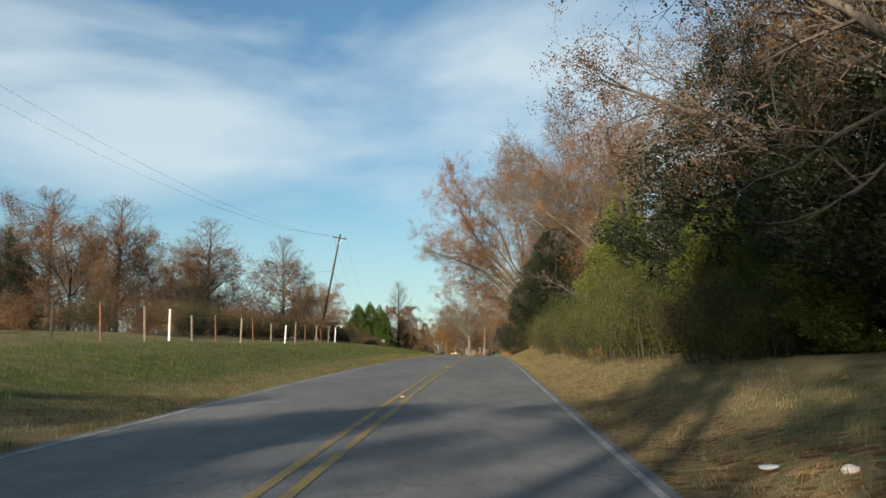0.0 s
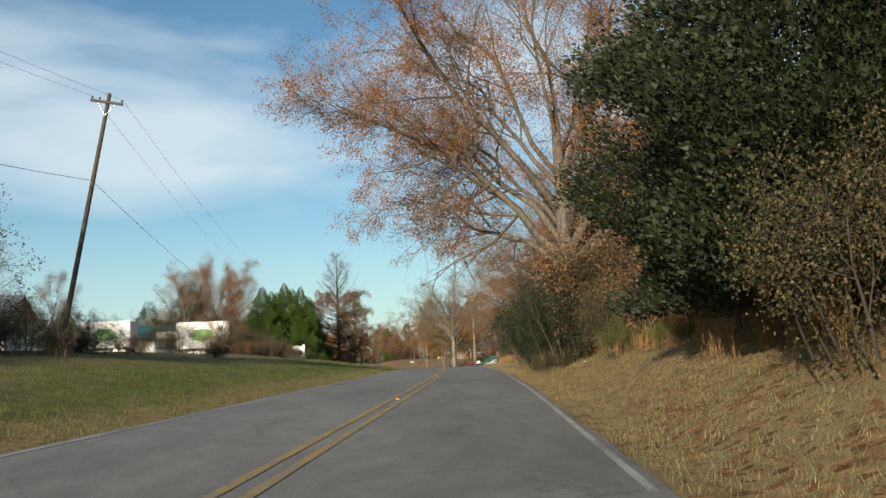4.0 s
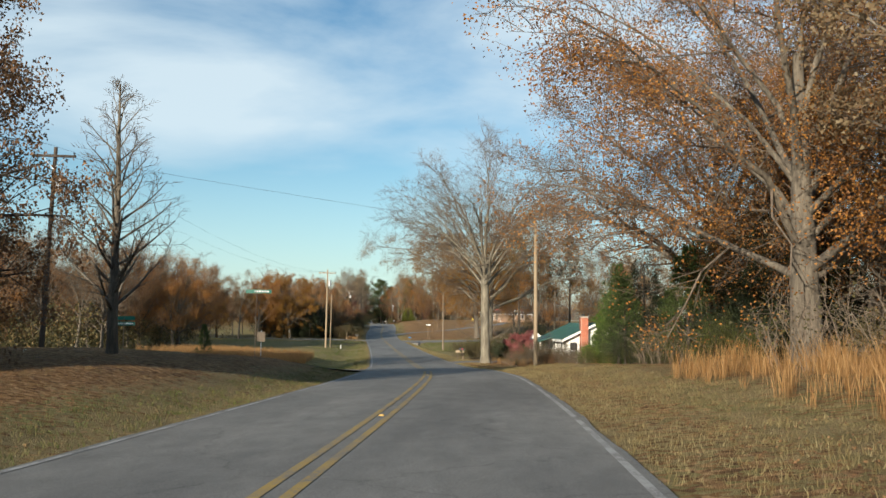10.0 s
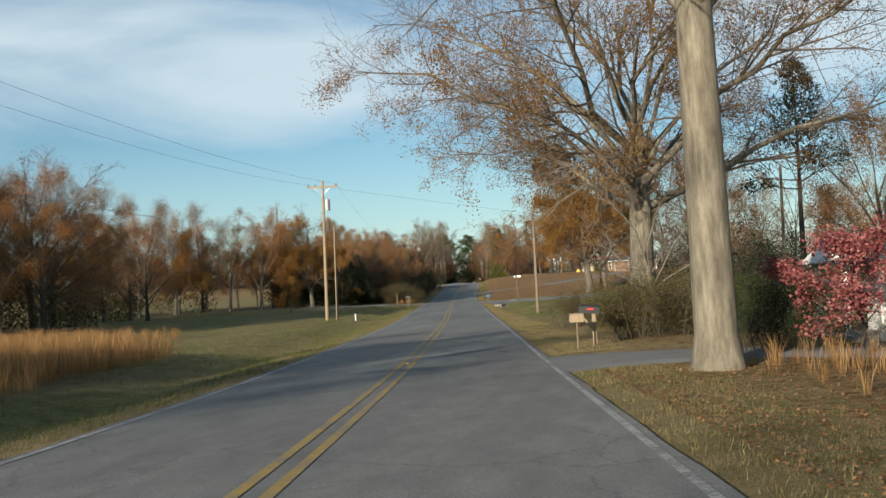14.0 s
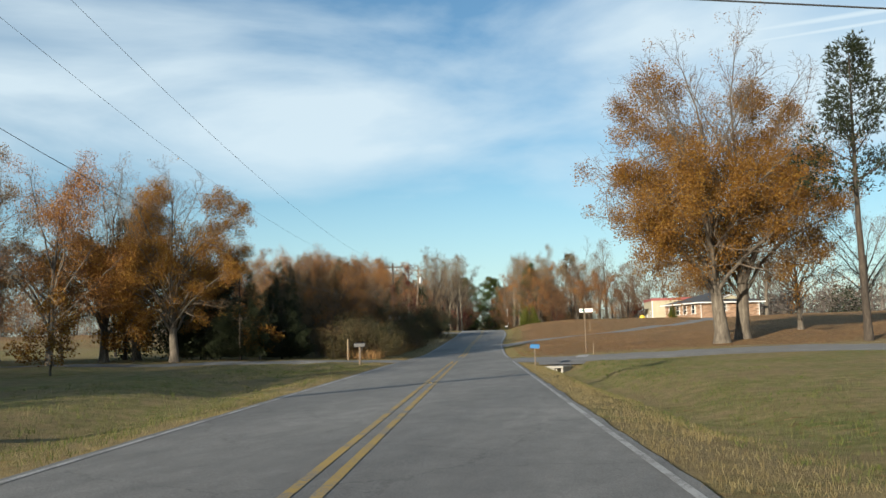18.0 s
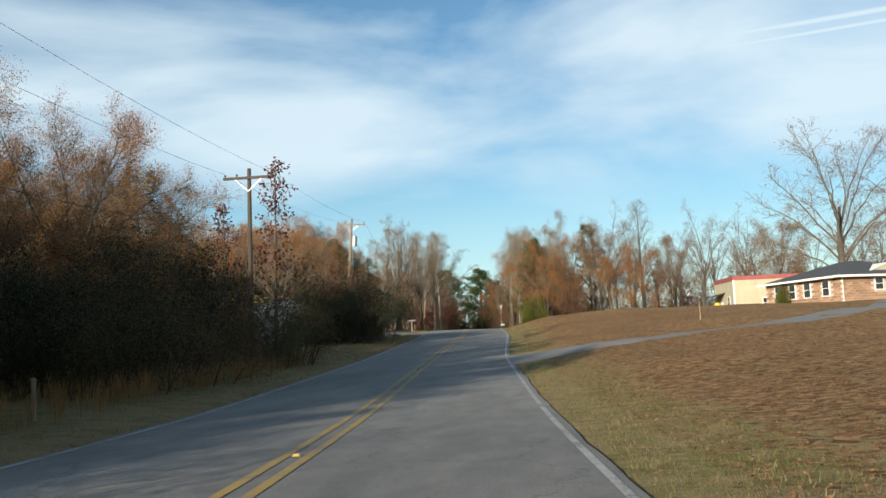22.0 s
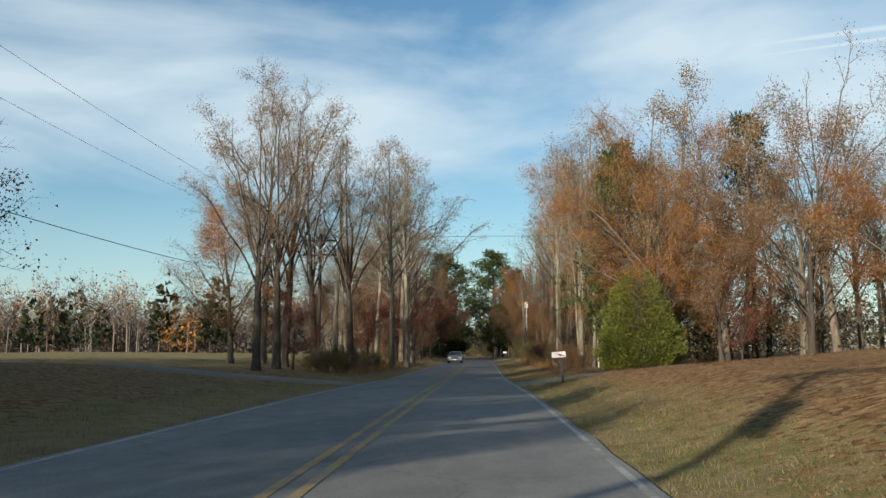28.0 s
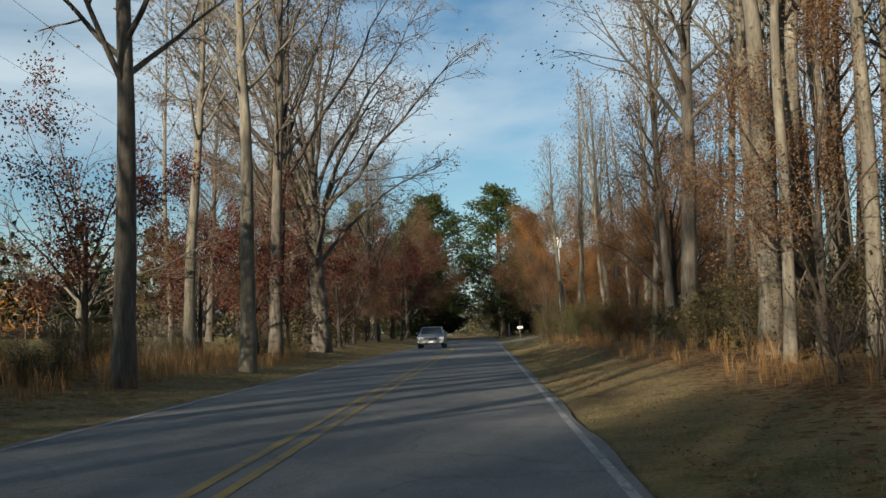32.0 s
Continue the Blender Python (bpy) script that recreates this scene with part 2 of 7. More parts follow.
def road_mat():
    m, t, p, L = shader("worn_asphalt")
    big = noise_tex(t, 0.16, 5, 0.6, stretch=(2.5, 0.5, 1))
    mid = noise_tex(t, 1.6, 6, 0.6, stretch=(1.6, 0.6, 1))
    fine = noise_tex(t, 60, 4, 0.8)
    r = ramp(t, [(0.32, (0.145, 0.145, 0.144)), (0.68, (0.22, 0.217, 0.21))])
    L(big.outputs[0], r.inputs[0])
    r2 = ramp(t, [(0.3, (0.8, 0.8, 0.8)), (0.7, (1.12, 1.12, 1.1))])
    L(mid.outputs[0], r2.inputs[0])
    r3 = ramp(t, [(0.3, (0.45, 0.45, 0.45)), (0.7, (1.5, 1.49, 1.45))])
    L(fine.outputs[0], r3.inputs[0])
    c = blend(t, 1.0, blend(t, 1.0, r.outputs[0], r2.outputs[0], "MULTIPLY"), r3.outputs[0], "MULTIPLY")
    # hairline cracks
    vo = t.nodes.new("ShaderNodeTexVoronoi")
    vo.feature = "DISTANCE_TO_EDGE"
    vo.inputs["Scale"].default_value = 0.33
    co = t.nodes.new("ShaderNodeTexCoord")
    wob = node(t, "ShaderNodeVectorMath", op="MULTIPLY_ADD", vals={1: (0.9, 0.9, 0.9)})
    wn = noise_tex(t, 0.9, 6, 0.7)
    L(wn.outputs[1], wob.inputs[0]), L(co.outputs["Object"], wob.inputs[2])
    L(wob.outputs[0], vo.inputs["Vector"])
    cr = ramp(t, [(0.0, (0.45, 0.45, 0.45)), (0.008, (1, 1, 1))])
    L(vo.outputs["Distance"], cr.inputs[0])
    c = blend(t, 0.55, c, cr.outputs[0], "MULTIPLY")
    L(c, p.inputs["Base Color"])
    p.inputs["Roughness"].default_value = 0.86
    p.inputs["Specular IOR Level"].default_value = 0.3
    bump(t, p, fine.outputs[0], 0.5, 0.006)
    return m


def paint_mat(name, a, wear):
    """Road paint, worn through to the asphalt in patches."""
    m, t, p, L = shader(name)
    n1, n2 = noise_tex(t, 1.1, 5, 0.7), noise_tex(t, 26, 4, 0.75)
    sm = node(t, "ShaderNodeMath", op="ADD")
    L(n1.outputs[0], sm.inputs[0]), L(n2.outputs[0], sm.inputs[1])
    r = ramp(t, [(0.5, (0, 0, 0)), (0.62, (1, 1, 1))])
    h = node(t, "ShaderNodeMath", op="MULTIPLY_ADD", vals={1: 0.5, 2: wear})
    L(sm.outputs[0], h.inputs[0]), L(h.outputs[0], r.inputs[0])
    L(blend(t, r.outputs[0], a, (0.14, 0.135, 0.125)), p.inputs["Base Color"])
    p.inputs["Roughness"].default_value = 0.75
    bump(t, p, n2.outputs[0], 0.3, 0.004)
    return m


def ground_mat():
    """Turf, straw and leaf litter, laid out by what grows where."""
    m, t, p, L = shader("rough_turf")
    att = {}
    for k in ("green", "litter", "soil"):
        a = t.nodes.new("ShaderNodeAttribute")
        a.attribute_name = k
        att[k] = a.outputs["Fac"]
    n_big, n_mid, n_fine = noise_tex(t, 0.22, 5, 0.65), noise_tex(t, 1.7, 6, 0.7), noise_tex(t, 24, 5, 0.75)
    straw = ramp(t, [(0.3, (0.175, 0.130, 0.058)), (0.5, (0.275, 0.212, 0.105)), (0.7, (0.37, 0.298, 0.165))])
    L(n_fine.outputs[0], straw.inputs[0])
    green = ramp(t, [(0.3, (0.035, 0.062, 0.012)), (0.5, (0.085, 0.125, 0.024)), (0.7, (0.155, 0.17, 0.045))])
    L(n_fine.outputs[0], green.inputs[0])
    soil = ramp(t, [(0.3, (0.109, 0.058, 0.031)), (0.7, (0.224, 0.136, 0.082))])
    L(n_mid.outputs[0], soil.inputs[0])

    def mask(fac, n, gain=2.4):
        a = node(t, "ShaderNodeMath", op="SUBTRACT", vals={1: 0.5})
        L(n, a.inputs[0])
        b = node(t, "ShaderNodeMath", op="MULTIPLY_ADD", vals={1: gain})
        L(a.outputs[0], b.inputs[0]), L(fac, b.inputs[2])
        b.use_clamp = True
        return b.outputs[0]

    mid2 = node(t, "ShaderNodeMath", op="MULTIPLY_ADD", vals={1: 0.5})
    half = node(t, "ShaderNodeMath", op="MULTIPLY", vals={1: 0.5})
    L(n_big.outputs[0], half.inputs[0]), L(n_mid.outputs[0], mid2.inputs[0]), L(half.outputs[0], mid2.inputs[2])
    c = blend(t, mask(att["green"], mid2.outputs[0], 5.0), straw.outputs[0], green.outputs[0])
    # fallen leaves as small cells of their own tone
    vo = t.nodes.new("ShaderNodeTexVoronoi")
    vo.inputs["Scale"].default_value = 9.0
    co = t.nodes.new("ShaderNodeTexCoord")
    L(co.outputs["Object"], vo.inputs["Vector"])
    sep = t.nodes.new("ShaderNodeSeparateColor")
    L(vo.outputs["Color"], sep.inputs[0])
    leaf = ramp(t, [(0.0, (0.10, 0.055, 0.026)), (0.35, (0.19, 0.105, 0.045)), (0.7, (0.28, 0.165, 0.075)), (1.0, (0.38, 0.25, 0.13))])
    L(sep.outputs[0], leaf.inputs[0])
    lm = node(t, "ShaderNodeMath", op="MULTIPLY_ADD", vals={1: 0.9, 2: -0.45})
    L(sep.outputs[1], lm.inputs[0])
    lm2 = node(t, "ShaderNodeMath", op="ADD")
    L(lm.outputs[0], lm2.inputs[0]), L(mask(att["litter"], mid2.outputs[0], 2.6), lm2.inputs[1])
    lm3 = ramp(t, [(0.42, (0, 0, 0)), (0.6, (1, 1, 1))])
    L(lm2.outputs[0], lm3.inputs[0])
    c = blend(t, lm3.outputs[0], c, leaf.outputs[0])
    c = blend(t, mask(att["soil"], n_mid.outputs[0], 1.6), c, soil.outputs[0])
    shade = ramp(t, [(0.3, (0.78, 0.78, 0.78)), (0.7, (1.15, 1.15, 1.15))])
    L(n_big.outputs[0], shade.inputs[0])
    L(blend(t, 1.0, c, shade.outputs[0], "MULTIPLY"), p.inputs["Base Color"])
    p.inputs["Roughness"].default_value = 0.95
    p.inputs["Specular IOR Level"].default_value = 0.1
    hsum = node(t, "ShaderNodeMath", op="ADD")
    L(n_fine.outputs[0], hsum.inputs[0]), L(n_mid.outputs[0], hsum.inputs[1])
    bump(t, p, hsum.outputs[0], 0.9, 0.06)
    return m


M = {
    "road": road_mat(),
    "lane": plain("old_lane_asphalt", (0.125, 0.123, 0.12), (0.19, 0.186, 0.178), 1.2, 0.9, bumps=0.3),
    "concrete": plain("pale_concrete", (0.24, 0.23, 0.2), (0.34, 0.32, 0.28), 1.5, 0.9, bumps=0.3),
    "gravel": plain("grey_gravel", (0.1, 0.085, 0.07), (0.25, 0.22, 0.185), 14, 0.95, bumps=0.8, depth=0.03),
    "yellow": paint_mat("yellow_line_paint", (0.34, 0.225, 0.05), 0.03),
    "white": paint_mat("white_line_paint", (0.36, 0.36, 0.35), 0.04),
    "ground": ground_mat(),
    "bark_grey": bark_mat("grey_bark", (0.045, 0.036, 0.028), (0.12, 0.1, 0.076), (0.215, 0.185, 0.145)),
    "bark_pale": bark_mat("pale_bark", (0.07, 0.058, 0.042), (0.17, 0.148, 0.11), (0.28, 0.25, 0.195)),
    "bark_dark": bark_mat("dark_bark", (0.02, 0.015, 0.011), (0.052, 0.04, 0.03), (0.11, 0.09, 0.068)),
    "twig": plain("twig_bark", (0.065, 0.046, 0.032), (0.17, 0.135, 0.1), 3, 0.9, bumps=0.0),
    "leaf_orange": leaf_mat("orange_oak_leaves", [(0.0, (0.12, 0.052, 0.02)), (0.4, (0.215, 0.09, 0.024)), (0.75, (0.34, 0.15, 0.036)), (1.0, (0.46, 0.22, 0.055))]),
    "leaf_rust": leaf_mat("rusty_leaves", [(0.0, (0.095, 0.048, 0.026)), (0.5, (0.155, 0.08, 0.037)), (1.0, (0.25, 0.15, 0.075))]),
    "leaf_tan": leaf_mat("tan_dry_leaves", [(0.0, (0.128, 0.081, 0.045)), (0.5, (0.189, 0.129, 0.067)), (1.0, (0.299, 0.227, 0.133))]),
    "leaf_red": leaf_mat("dark_red_leaves", [(0.0, (0.054, 0.014, 0.012)), (0.5, (0.119, 0.034, 0.024)), (1.0, (0.190, 0.074, 0.038))]),
    "leaf_gold": leaf_mat("golden_leaves", [(0.0, (0.13, 0.055, 0.012)), (0.5, (0.215, 0.1, 0.018)), (1.0, (0.34, 0.19, 0.034))]),
    "needle_pine": leaf_mat("pine_green", [(0.0, (0.02, 0.036, 0.012)), (0.5, (0.05, 0.075, 0.02)), (1.0, (0.1, 0.125, 0.035))], 0.2),
    "far_twigs": leaf_mat("distant_bare_twigs", [(0.0, (0.068, 0.057, 0.050)), (0.5, (0.128, 0.108, 0.093)), (1.0, (0.210, 0.177, 0.147))], 0.1),
    "leaf_pink": leaf_mat("pinkish_red_leaves", [(0.0, (0.130, 0.029, 0.032)), (0.5, (0.259, 0.072, 0.072)), (1.0, (0.360, 0.158, 0.144))]),
    "needle": leaf_mat("cedar_green", [(0.0, (0.022, 0.046, 0.009)), (0.5, (0.06, 0.105, 0.016)), (1.0, (0.12, 0.17, 0.028))], 0.2),
    "needle_gold": leaf_mat("cedar_yellow_green", [(0.0, (0.036, 0.050, 0.009)), (0.5, (0.101, 0.119, 0.020)), (1.0, (0.187, 0.187, 0.036))], 0.2),
    "needle_dark": leaf_mat("pine_dark_green", [(0.0, (0.009, 0.013, 0.006)), (0.5, (0.020, 0.028, 0.011)), (1.0, (0.040, 0.050, 0.020))], 0.15),
    "brush": leaf_mat("dull_brush_leaves", [(0.0, (0.029, 0.026, 0.010)), (0.4, (0.068, 0.063, 0.024)), (0.75, (0.126, 0.101, 0.044)), (1.0, (0.165, 0.106, 0.044))]),
    "brush_green": leaf_mat("olive_brush_leaves", [(0.0, (0.029, 0.034, 0.009)), (0.5, (0.075, 0.086, 0.020)), (1.0, (0.155, 0.150, 0.046))]),
    "straw": leaf_mat("straw_grass", [(0.0, (0.139, 0.099, 0.039)), (0.5, (0.237, 0.183, 0.078)), (1.0, (0.347, 0.290, 0.149))], 0.3),
    "sedge": leaf_mat("tawny_sedge_grass", [(0.0, (0.167, 0.083, 0.028)), (0.5, (0.292, 0.159, 0.059)), (1.0, (0.404, 0.252, 0.110))], 0.3),
    "grass": leaf_mat("green_grass", [(0.0, (0.036, 0.058, 0.011)), (0.5, (0.086, 0.112, 0.022)), (1.0, (0.173, 0.173, 0.050))], 0.3),
    "litter": leaf_mat("fallen_leaves", [(0.0, (0.085, 0.043, 0.020)), (0.5, (0.205, 0.098, 0.040)), (1.0, (0.350, 0.200, 0.092))], 0.1),
}

# ---- the lie of the land ----
LANE = 3.12                             # from the centre to each white line
EDGE = 3.27                             # from the centre to the pavement's edge
ROAD = [
    (-400, -8.72, -8.39), (-150, -4.47, -2.89), (-70, -3.11, -1.24), (-45, -2.78, -0.60), (-20, -2.29, -0.08),
    (0, -1.91, 0.21), (20, -1.56, 0.44), (40, -1.44, 0.61), (60, -1.74, 0.74), (80, -2.12, 0.79),
    (100, -2.47, 0.50), (115, -3.05, 0.21), (130, -4.24, -0.24), (145, -6.03, -0.78), (160, -8.04, -1.07),
    (180, -10.88, -1.23), (200, -13.81, -1.32), (225, -17.65, -1.22), (250, -21.49, -1.10), (275, -25.22, -1.04),
    (300, -28.82, -0.36), (325, -31.49, 0.83), (350, -35.03, 1.80), (375, -38.93, 1.72), (400, -43.01, 1.40),
    (450, -50.70, 1.40), (560, -67.84, 1.28), (600, -75.50, 0.90), (640, -88.00, 0.60), (700, -118.00, 0.02), (1000, -300.00, -3.00),
]
_y = np.arange(-400.0, 1001.0)


def _smooth(k, wide):
    v = np.interp(_y, [r[0] for r in ROAD], [r[k] for r in ROAD])
    ker = np.hanning(wide + 2)[1:-1]
    ker /= ker.sum()
    pad = wide // 2
    v = np.concatenate([v[0] + (v[1] - v[0]) * np.arange(-pad, 0), v, v[-1] + (v[-1] - v[-2]) * np.arange(1, pad + 1)])
    return np.convolve(v, ker, "valid")


_x, _z = _smooth(1, 21), _smooth(2, 15)


def road_x(y):
    return np.interp(y, _y, _x)


def road_z(y):
    return np.interp(y, _y, _z)


# cross fall of the pavement in degrees, the right side high where positive
TILT = [(-75, -0.6), (-39, -1.5), (-15, -2.1), (9, -1.5), (33, -1.0), (57, -0.8), (69, -0.2), (81, 0.8), (93, 1.45), (117, 1.9), (141, 0.86),
        (165, 0.4), (189, 0.27), (213, -0.3), (249, -0.75), (273, -0.75), (309, 0.2), (345, -0.75), (369, -0.95), (429, -0.4), (470, 0.0)]


def tilt(y, u):
    """Rise of the tilted pavement at u, fading out over the verge."""
    k = math.tan(radians(float(np.interp(y, [r[0] for r in TILT], [r[1] for r in TILT]))))
    a = abs(u)
    return k * (u if a < 4.0 else math.copysign(4.0, u) * max(0.0, 1 - (a - 4.0) / 8.0))


# height of the land over the road at offsets -40, -14, -7 (left) and 7, 14, 40 (right)
LEFT_AT, RIGHT_AT = (-40, -14, -7), (7, 14, 40)
BANK_LEFT = [
    (-100, 1.6, 1.4, 0.7), (-10, 1.9, 1.4, 0.7), (30, 2.0, 1.6, 0.6), (70, 2.3, 1.4, 0.5), (82, 2.2, 1.3, 0.5), (95, 1.6, 0.9, 0.5), (112, 1.0, 0.9, 0.7),
    (126, 1.0, 0.9, 0.6), (136, 0.7, 0.4, 0.0), (150, 0.5, 0.1, -0.25), (200, 0.4, 0.0, -0.1), (250, 0.6, 0.3, 0.1), (290, 0.9, 0.6, 0.2),
    (325, 0.6, 0.4, 0.1), (350, 1.2, 0.8, 0.2), (400, 1.6, 0.9, 0.3), (450, 1.6, 0.9, 0.5), (600, 1.0, 0.8, 0.4),
]
BANK_RIGHT = [
    (-100, 0.8, 1.2, 1.2), (-20, 0.9, 1.5, 1.4), (10, 1.5, 2.2, 2.0), (35, 1.3, 2.0, 2.0), (58, 0.4, 0.8, 0.8), (75, 0.2, 0.4, 0.6),
    (110, 0.5, 0.8, 0.6), (140, 0.1, 0.3, 0.4), (152, 0.1, -0.05, 0.3), (170, 0.1, -0.05, 0.4), (200, -0.2, 0.0, 0.4), (250, -0.1, 0.0, 0.3), (264, 0.1, 0.3, 0.7),
    (285, 0.35, 0.75, 1.5), (310, 0.5, 0.85, 1.3), (345, 0.75, 1.2, 0.8), (372, 0.8, 1.4, 1.2), (396, 0.3, 0.7, 0.9), (450, 0.5, 0.9, 1.0), (600, 0.3, 0.6, 0.8),
]


PAVED = [(128, 144, -12, -3.2), (131, 143, -30, -12), (249.4, 261.5, 3.2, 4.4), (250, 260, 4.4, 8.5), (249.9, 260, 8.5, 60), (158.5, 163.5, 3.3, 16), (251.2, 257, -7, -3.3), (249.5, 254.5, -13, -7), (247.5, 251.5, -30, -13), (291.5, 301.5, 3.2, 8), (387, 393, 3.3, 18), (383.8, 387.2, -16, -3.3), (335, 339, -16, -3.3)]


def clear_of(y, u):
    return all(not (a < y < b and c < u < d) for a, b, c, d in PAVED)


def paved_z(y, u):
    """Height of a lane's surface where it meets the road."""
    rows, ks = (BANK_LEFT, (3, 2, 1)) if u < 0 else (BANK_RIGHT, (1, 2, 3))
    h = [float(np.interp(y, [r[0] for r in rows], [r[k] for r in rows])) for k in ks]
    return float(road_z(y)) + tilt(y, u) + float(np.interp(abs(u), (EDGE + 0.2, 7, 14, 40), (-0.012, h[0], h[1], h[2])))


def lane_z(y, u):
    k = min(1.0, max(0.0, (abs(u) - 6.5) / 2.5))
    return land(y, u) * k + paved_z(y, u) * (1 - k)


def land(y, u):
    """Height of the ground at y metres along and u metres to the right of the road's centre."""
    a = abs(u)
    if a <= EDGE:
        return float(road_z(y)) + tilt(y, u) - 0.05
    rows, at = (BANK_LEFT, LEFT_AT) if u < 0 else (BANK_RIGHT, RIGHT_AT)
    ys = [r[0] for r in rows]
    if u < 0:
        h = [float(np.interp(y, ys, [r[k] for r in rows])) for k in (3, 2, 1)]
    else:
        h = [float(np.interp(y, ys, [r[k] for r in rows])) for k in (1, 2, 3)]
    b = float(np.interp(a, (EDGE, EDGE + 0.7, 7, 14, 40, 300), (-0.05, 0.02 if h[0] >= 0 else -0.1, h[0], h[1], h[2], h[2] + 1.0)))
    if u > 0 and 205 < y < 250:        # the ditch before the side street
        b -= 0.55 * math.exp(-((a - 5.6) / 1.0) ** 2) * min(1.0, (y - 205) / 25)
    if u < 0 and 146 < y < 232:
        b -= 0.25 * math.exp(-((a - 6.0) / 1.3) ** 2)
    n = noise.noise(Vector((y * 0.16, u * 0.16, 0.3))) * 0.16 + noise.noise(Vector((y * 0.7, u * 0.7, 3.1))) * 0.05
    return float(road_z(y)) + tilt(y, u) + b + n * min(1.0, (a - EDGE) / 2.0)


def spot(y, u, dz=0.0):
    return Vector((float(road_x(y)) + u, y, land(y, u) + dz))


def mesh_of(name, verts, faces, mats, smooth=False):
    me = bpy.data.meshes.new(name)
    me.from_pydata([tuple(v) for v in verts], [], faces)
    for mt in mats if isinstance(mats, (list, tuple)) else [mats]:
        me.materials.append(mt)
    if smooth:
        me.polygons.foreach_set("use_smooth", [True] * len(me.polygons))
    me.update()
    return me


def part(name, bm, material, parent, label=""):
    """Links a bmesh, or a ready mesh, as one mesh object under a thing or a part."""
    if isinstance(bm, bmesh.types.BMesh):
        me = bpy.data.meshes.new(name)
        bm.to_mesh(me)
        bm.free()
        me.materials.append(material)
    else:
        me = bm
    ob = new(name, me)
    ob.parent = parent
    if label:
        ob["label"] = label
    return ob


def thing(name, at, label, category, group="", rz=0.0):
    e = new(name)
    e.empty_display_size = 0.3
    e.matrix_world = Matrix.Translation(at) @ pose(0, 0, 0, 0, 0, rz)
    return tagged(e, label, category, group)


def box(bm, x0, y0, z0, x1, y1, z1, bevel=0.0):
    r = bmesh.ops.create_cube(bm, size=1.0, matrix=Matrix.Translation(((x0 + x1) / 2, (y0 + y1) / 2, (z0 + z1) / 2)) @ Matrix.Diagonal((abs(x1 - x0), abs(y1 - y0), abs(z1 - z0), 1)))
    if bevel:
        es = list({e for v in r["verts"] for e in v.link_edges})
        bmesh.ops.bevel(bm, geom=es, offset=bevel, segments=2, affect="EDGES", profile=0.6)
    return bm


def boxed(*a, bevel=0.0):
    return box(bmesh.new(), *a, bevel=bevel)


def rod(bm, a, b, r0, r1=None, n=10):
    a, b = Vector(a), Vector(b)
    d = b - a
    m = Matrix.Translation((a + b) / 2) @ d.to_track_quat("Z", "Y").to_matrix().to_4x4()
    bmesh.ops.create_cone(bm, cap_ends=True, segments=n, radius1=r0, radius2=r0 if r1 is None else r1, depth=d.length, matrix=m)
    return bm


def rodded(*a, **k):
    return rod(bmesh.new(), *a, **k)


# ---- ground and pavement ----
def smoothstep(a, b, x):
    x = min(1.0, max(0.0, (x - a) / (b - a)))
    return x * x * (3 - 2 * x)


def band(x, a, b, soft):
    return smoothstep(a - soft, a + soft, x) * (1 - smoothstep(b - soft, b + soft, x))


def cover(y, u):
    """How green, how leaf-strewn and how bare the ground is."""
    a = abs(u)
    green, litter, soil = 0.35, 0.1, 0.0
    if u < 0:
        green = 0.25 + 0.5 * band(y, -200, 75, 12) * band(a, 4.6, 9.5, 0.8)
        green += 0.1 * band(y, 140, 245, 8)
        litter = 1.15 * band(y, 74, 134, 8) * smoothstep(4.5, 6.5, a) + 0.5 * band(y, 300, 330, 6)
        litter += 0.85 * band(y, 332, 395, 6) * smoothstep(4.5, 7, a)
        litter += 0.55 * band(y, 395, 900, 4) * band(a, 4.2, 12, 2)
        green -= 0.35 * band(a, 3, 4.4, 0.6)
    else:
        green = 0.12 + 0.15 * band(y, 120, 160, 10) + 0.22 * band(y, 205, 254, 4) * smoothstep(4.6, 6, a)
        litter = 0.6 * band(y, -30, 60, 10) * smoothstep(4.5, 6, a) + 0.5 * band(y, 85, 130, 8) * smoothstep(5.5, 8, a)
        litter += 0.55 * band(y, 135, 175, 5) * smoothstep(4.2, 6, a)
        litter += 0.95 * band(y, 262, 392, 3) * smoothstep(4.2, 6.5, a)
        litter += 0.85 * band(y, 392, 900, 4) * smoothstep(4.5, 6.5, a)
        green += 0.1 * band(y, 320, 392, 6)
        soil = 0.5 * band(y, 72, 92, 4) * band(a, 4.5, 9, 1.2)
    soil += 0.12 * band(a, 3.2, 3.6, 0.2)
    litter += 0.5 * band(a, 3.2, 5.0, 0.4) * band(y, -80, 130, 6) * (1.0 if u > 0 else 0.4)
    litter *= 1 - 0.35 * smoothstep(60, 160, a)
    return green, litter, soil


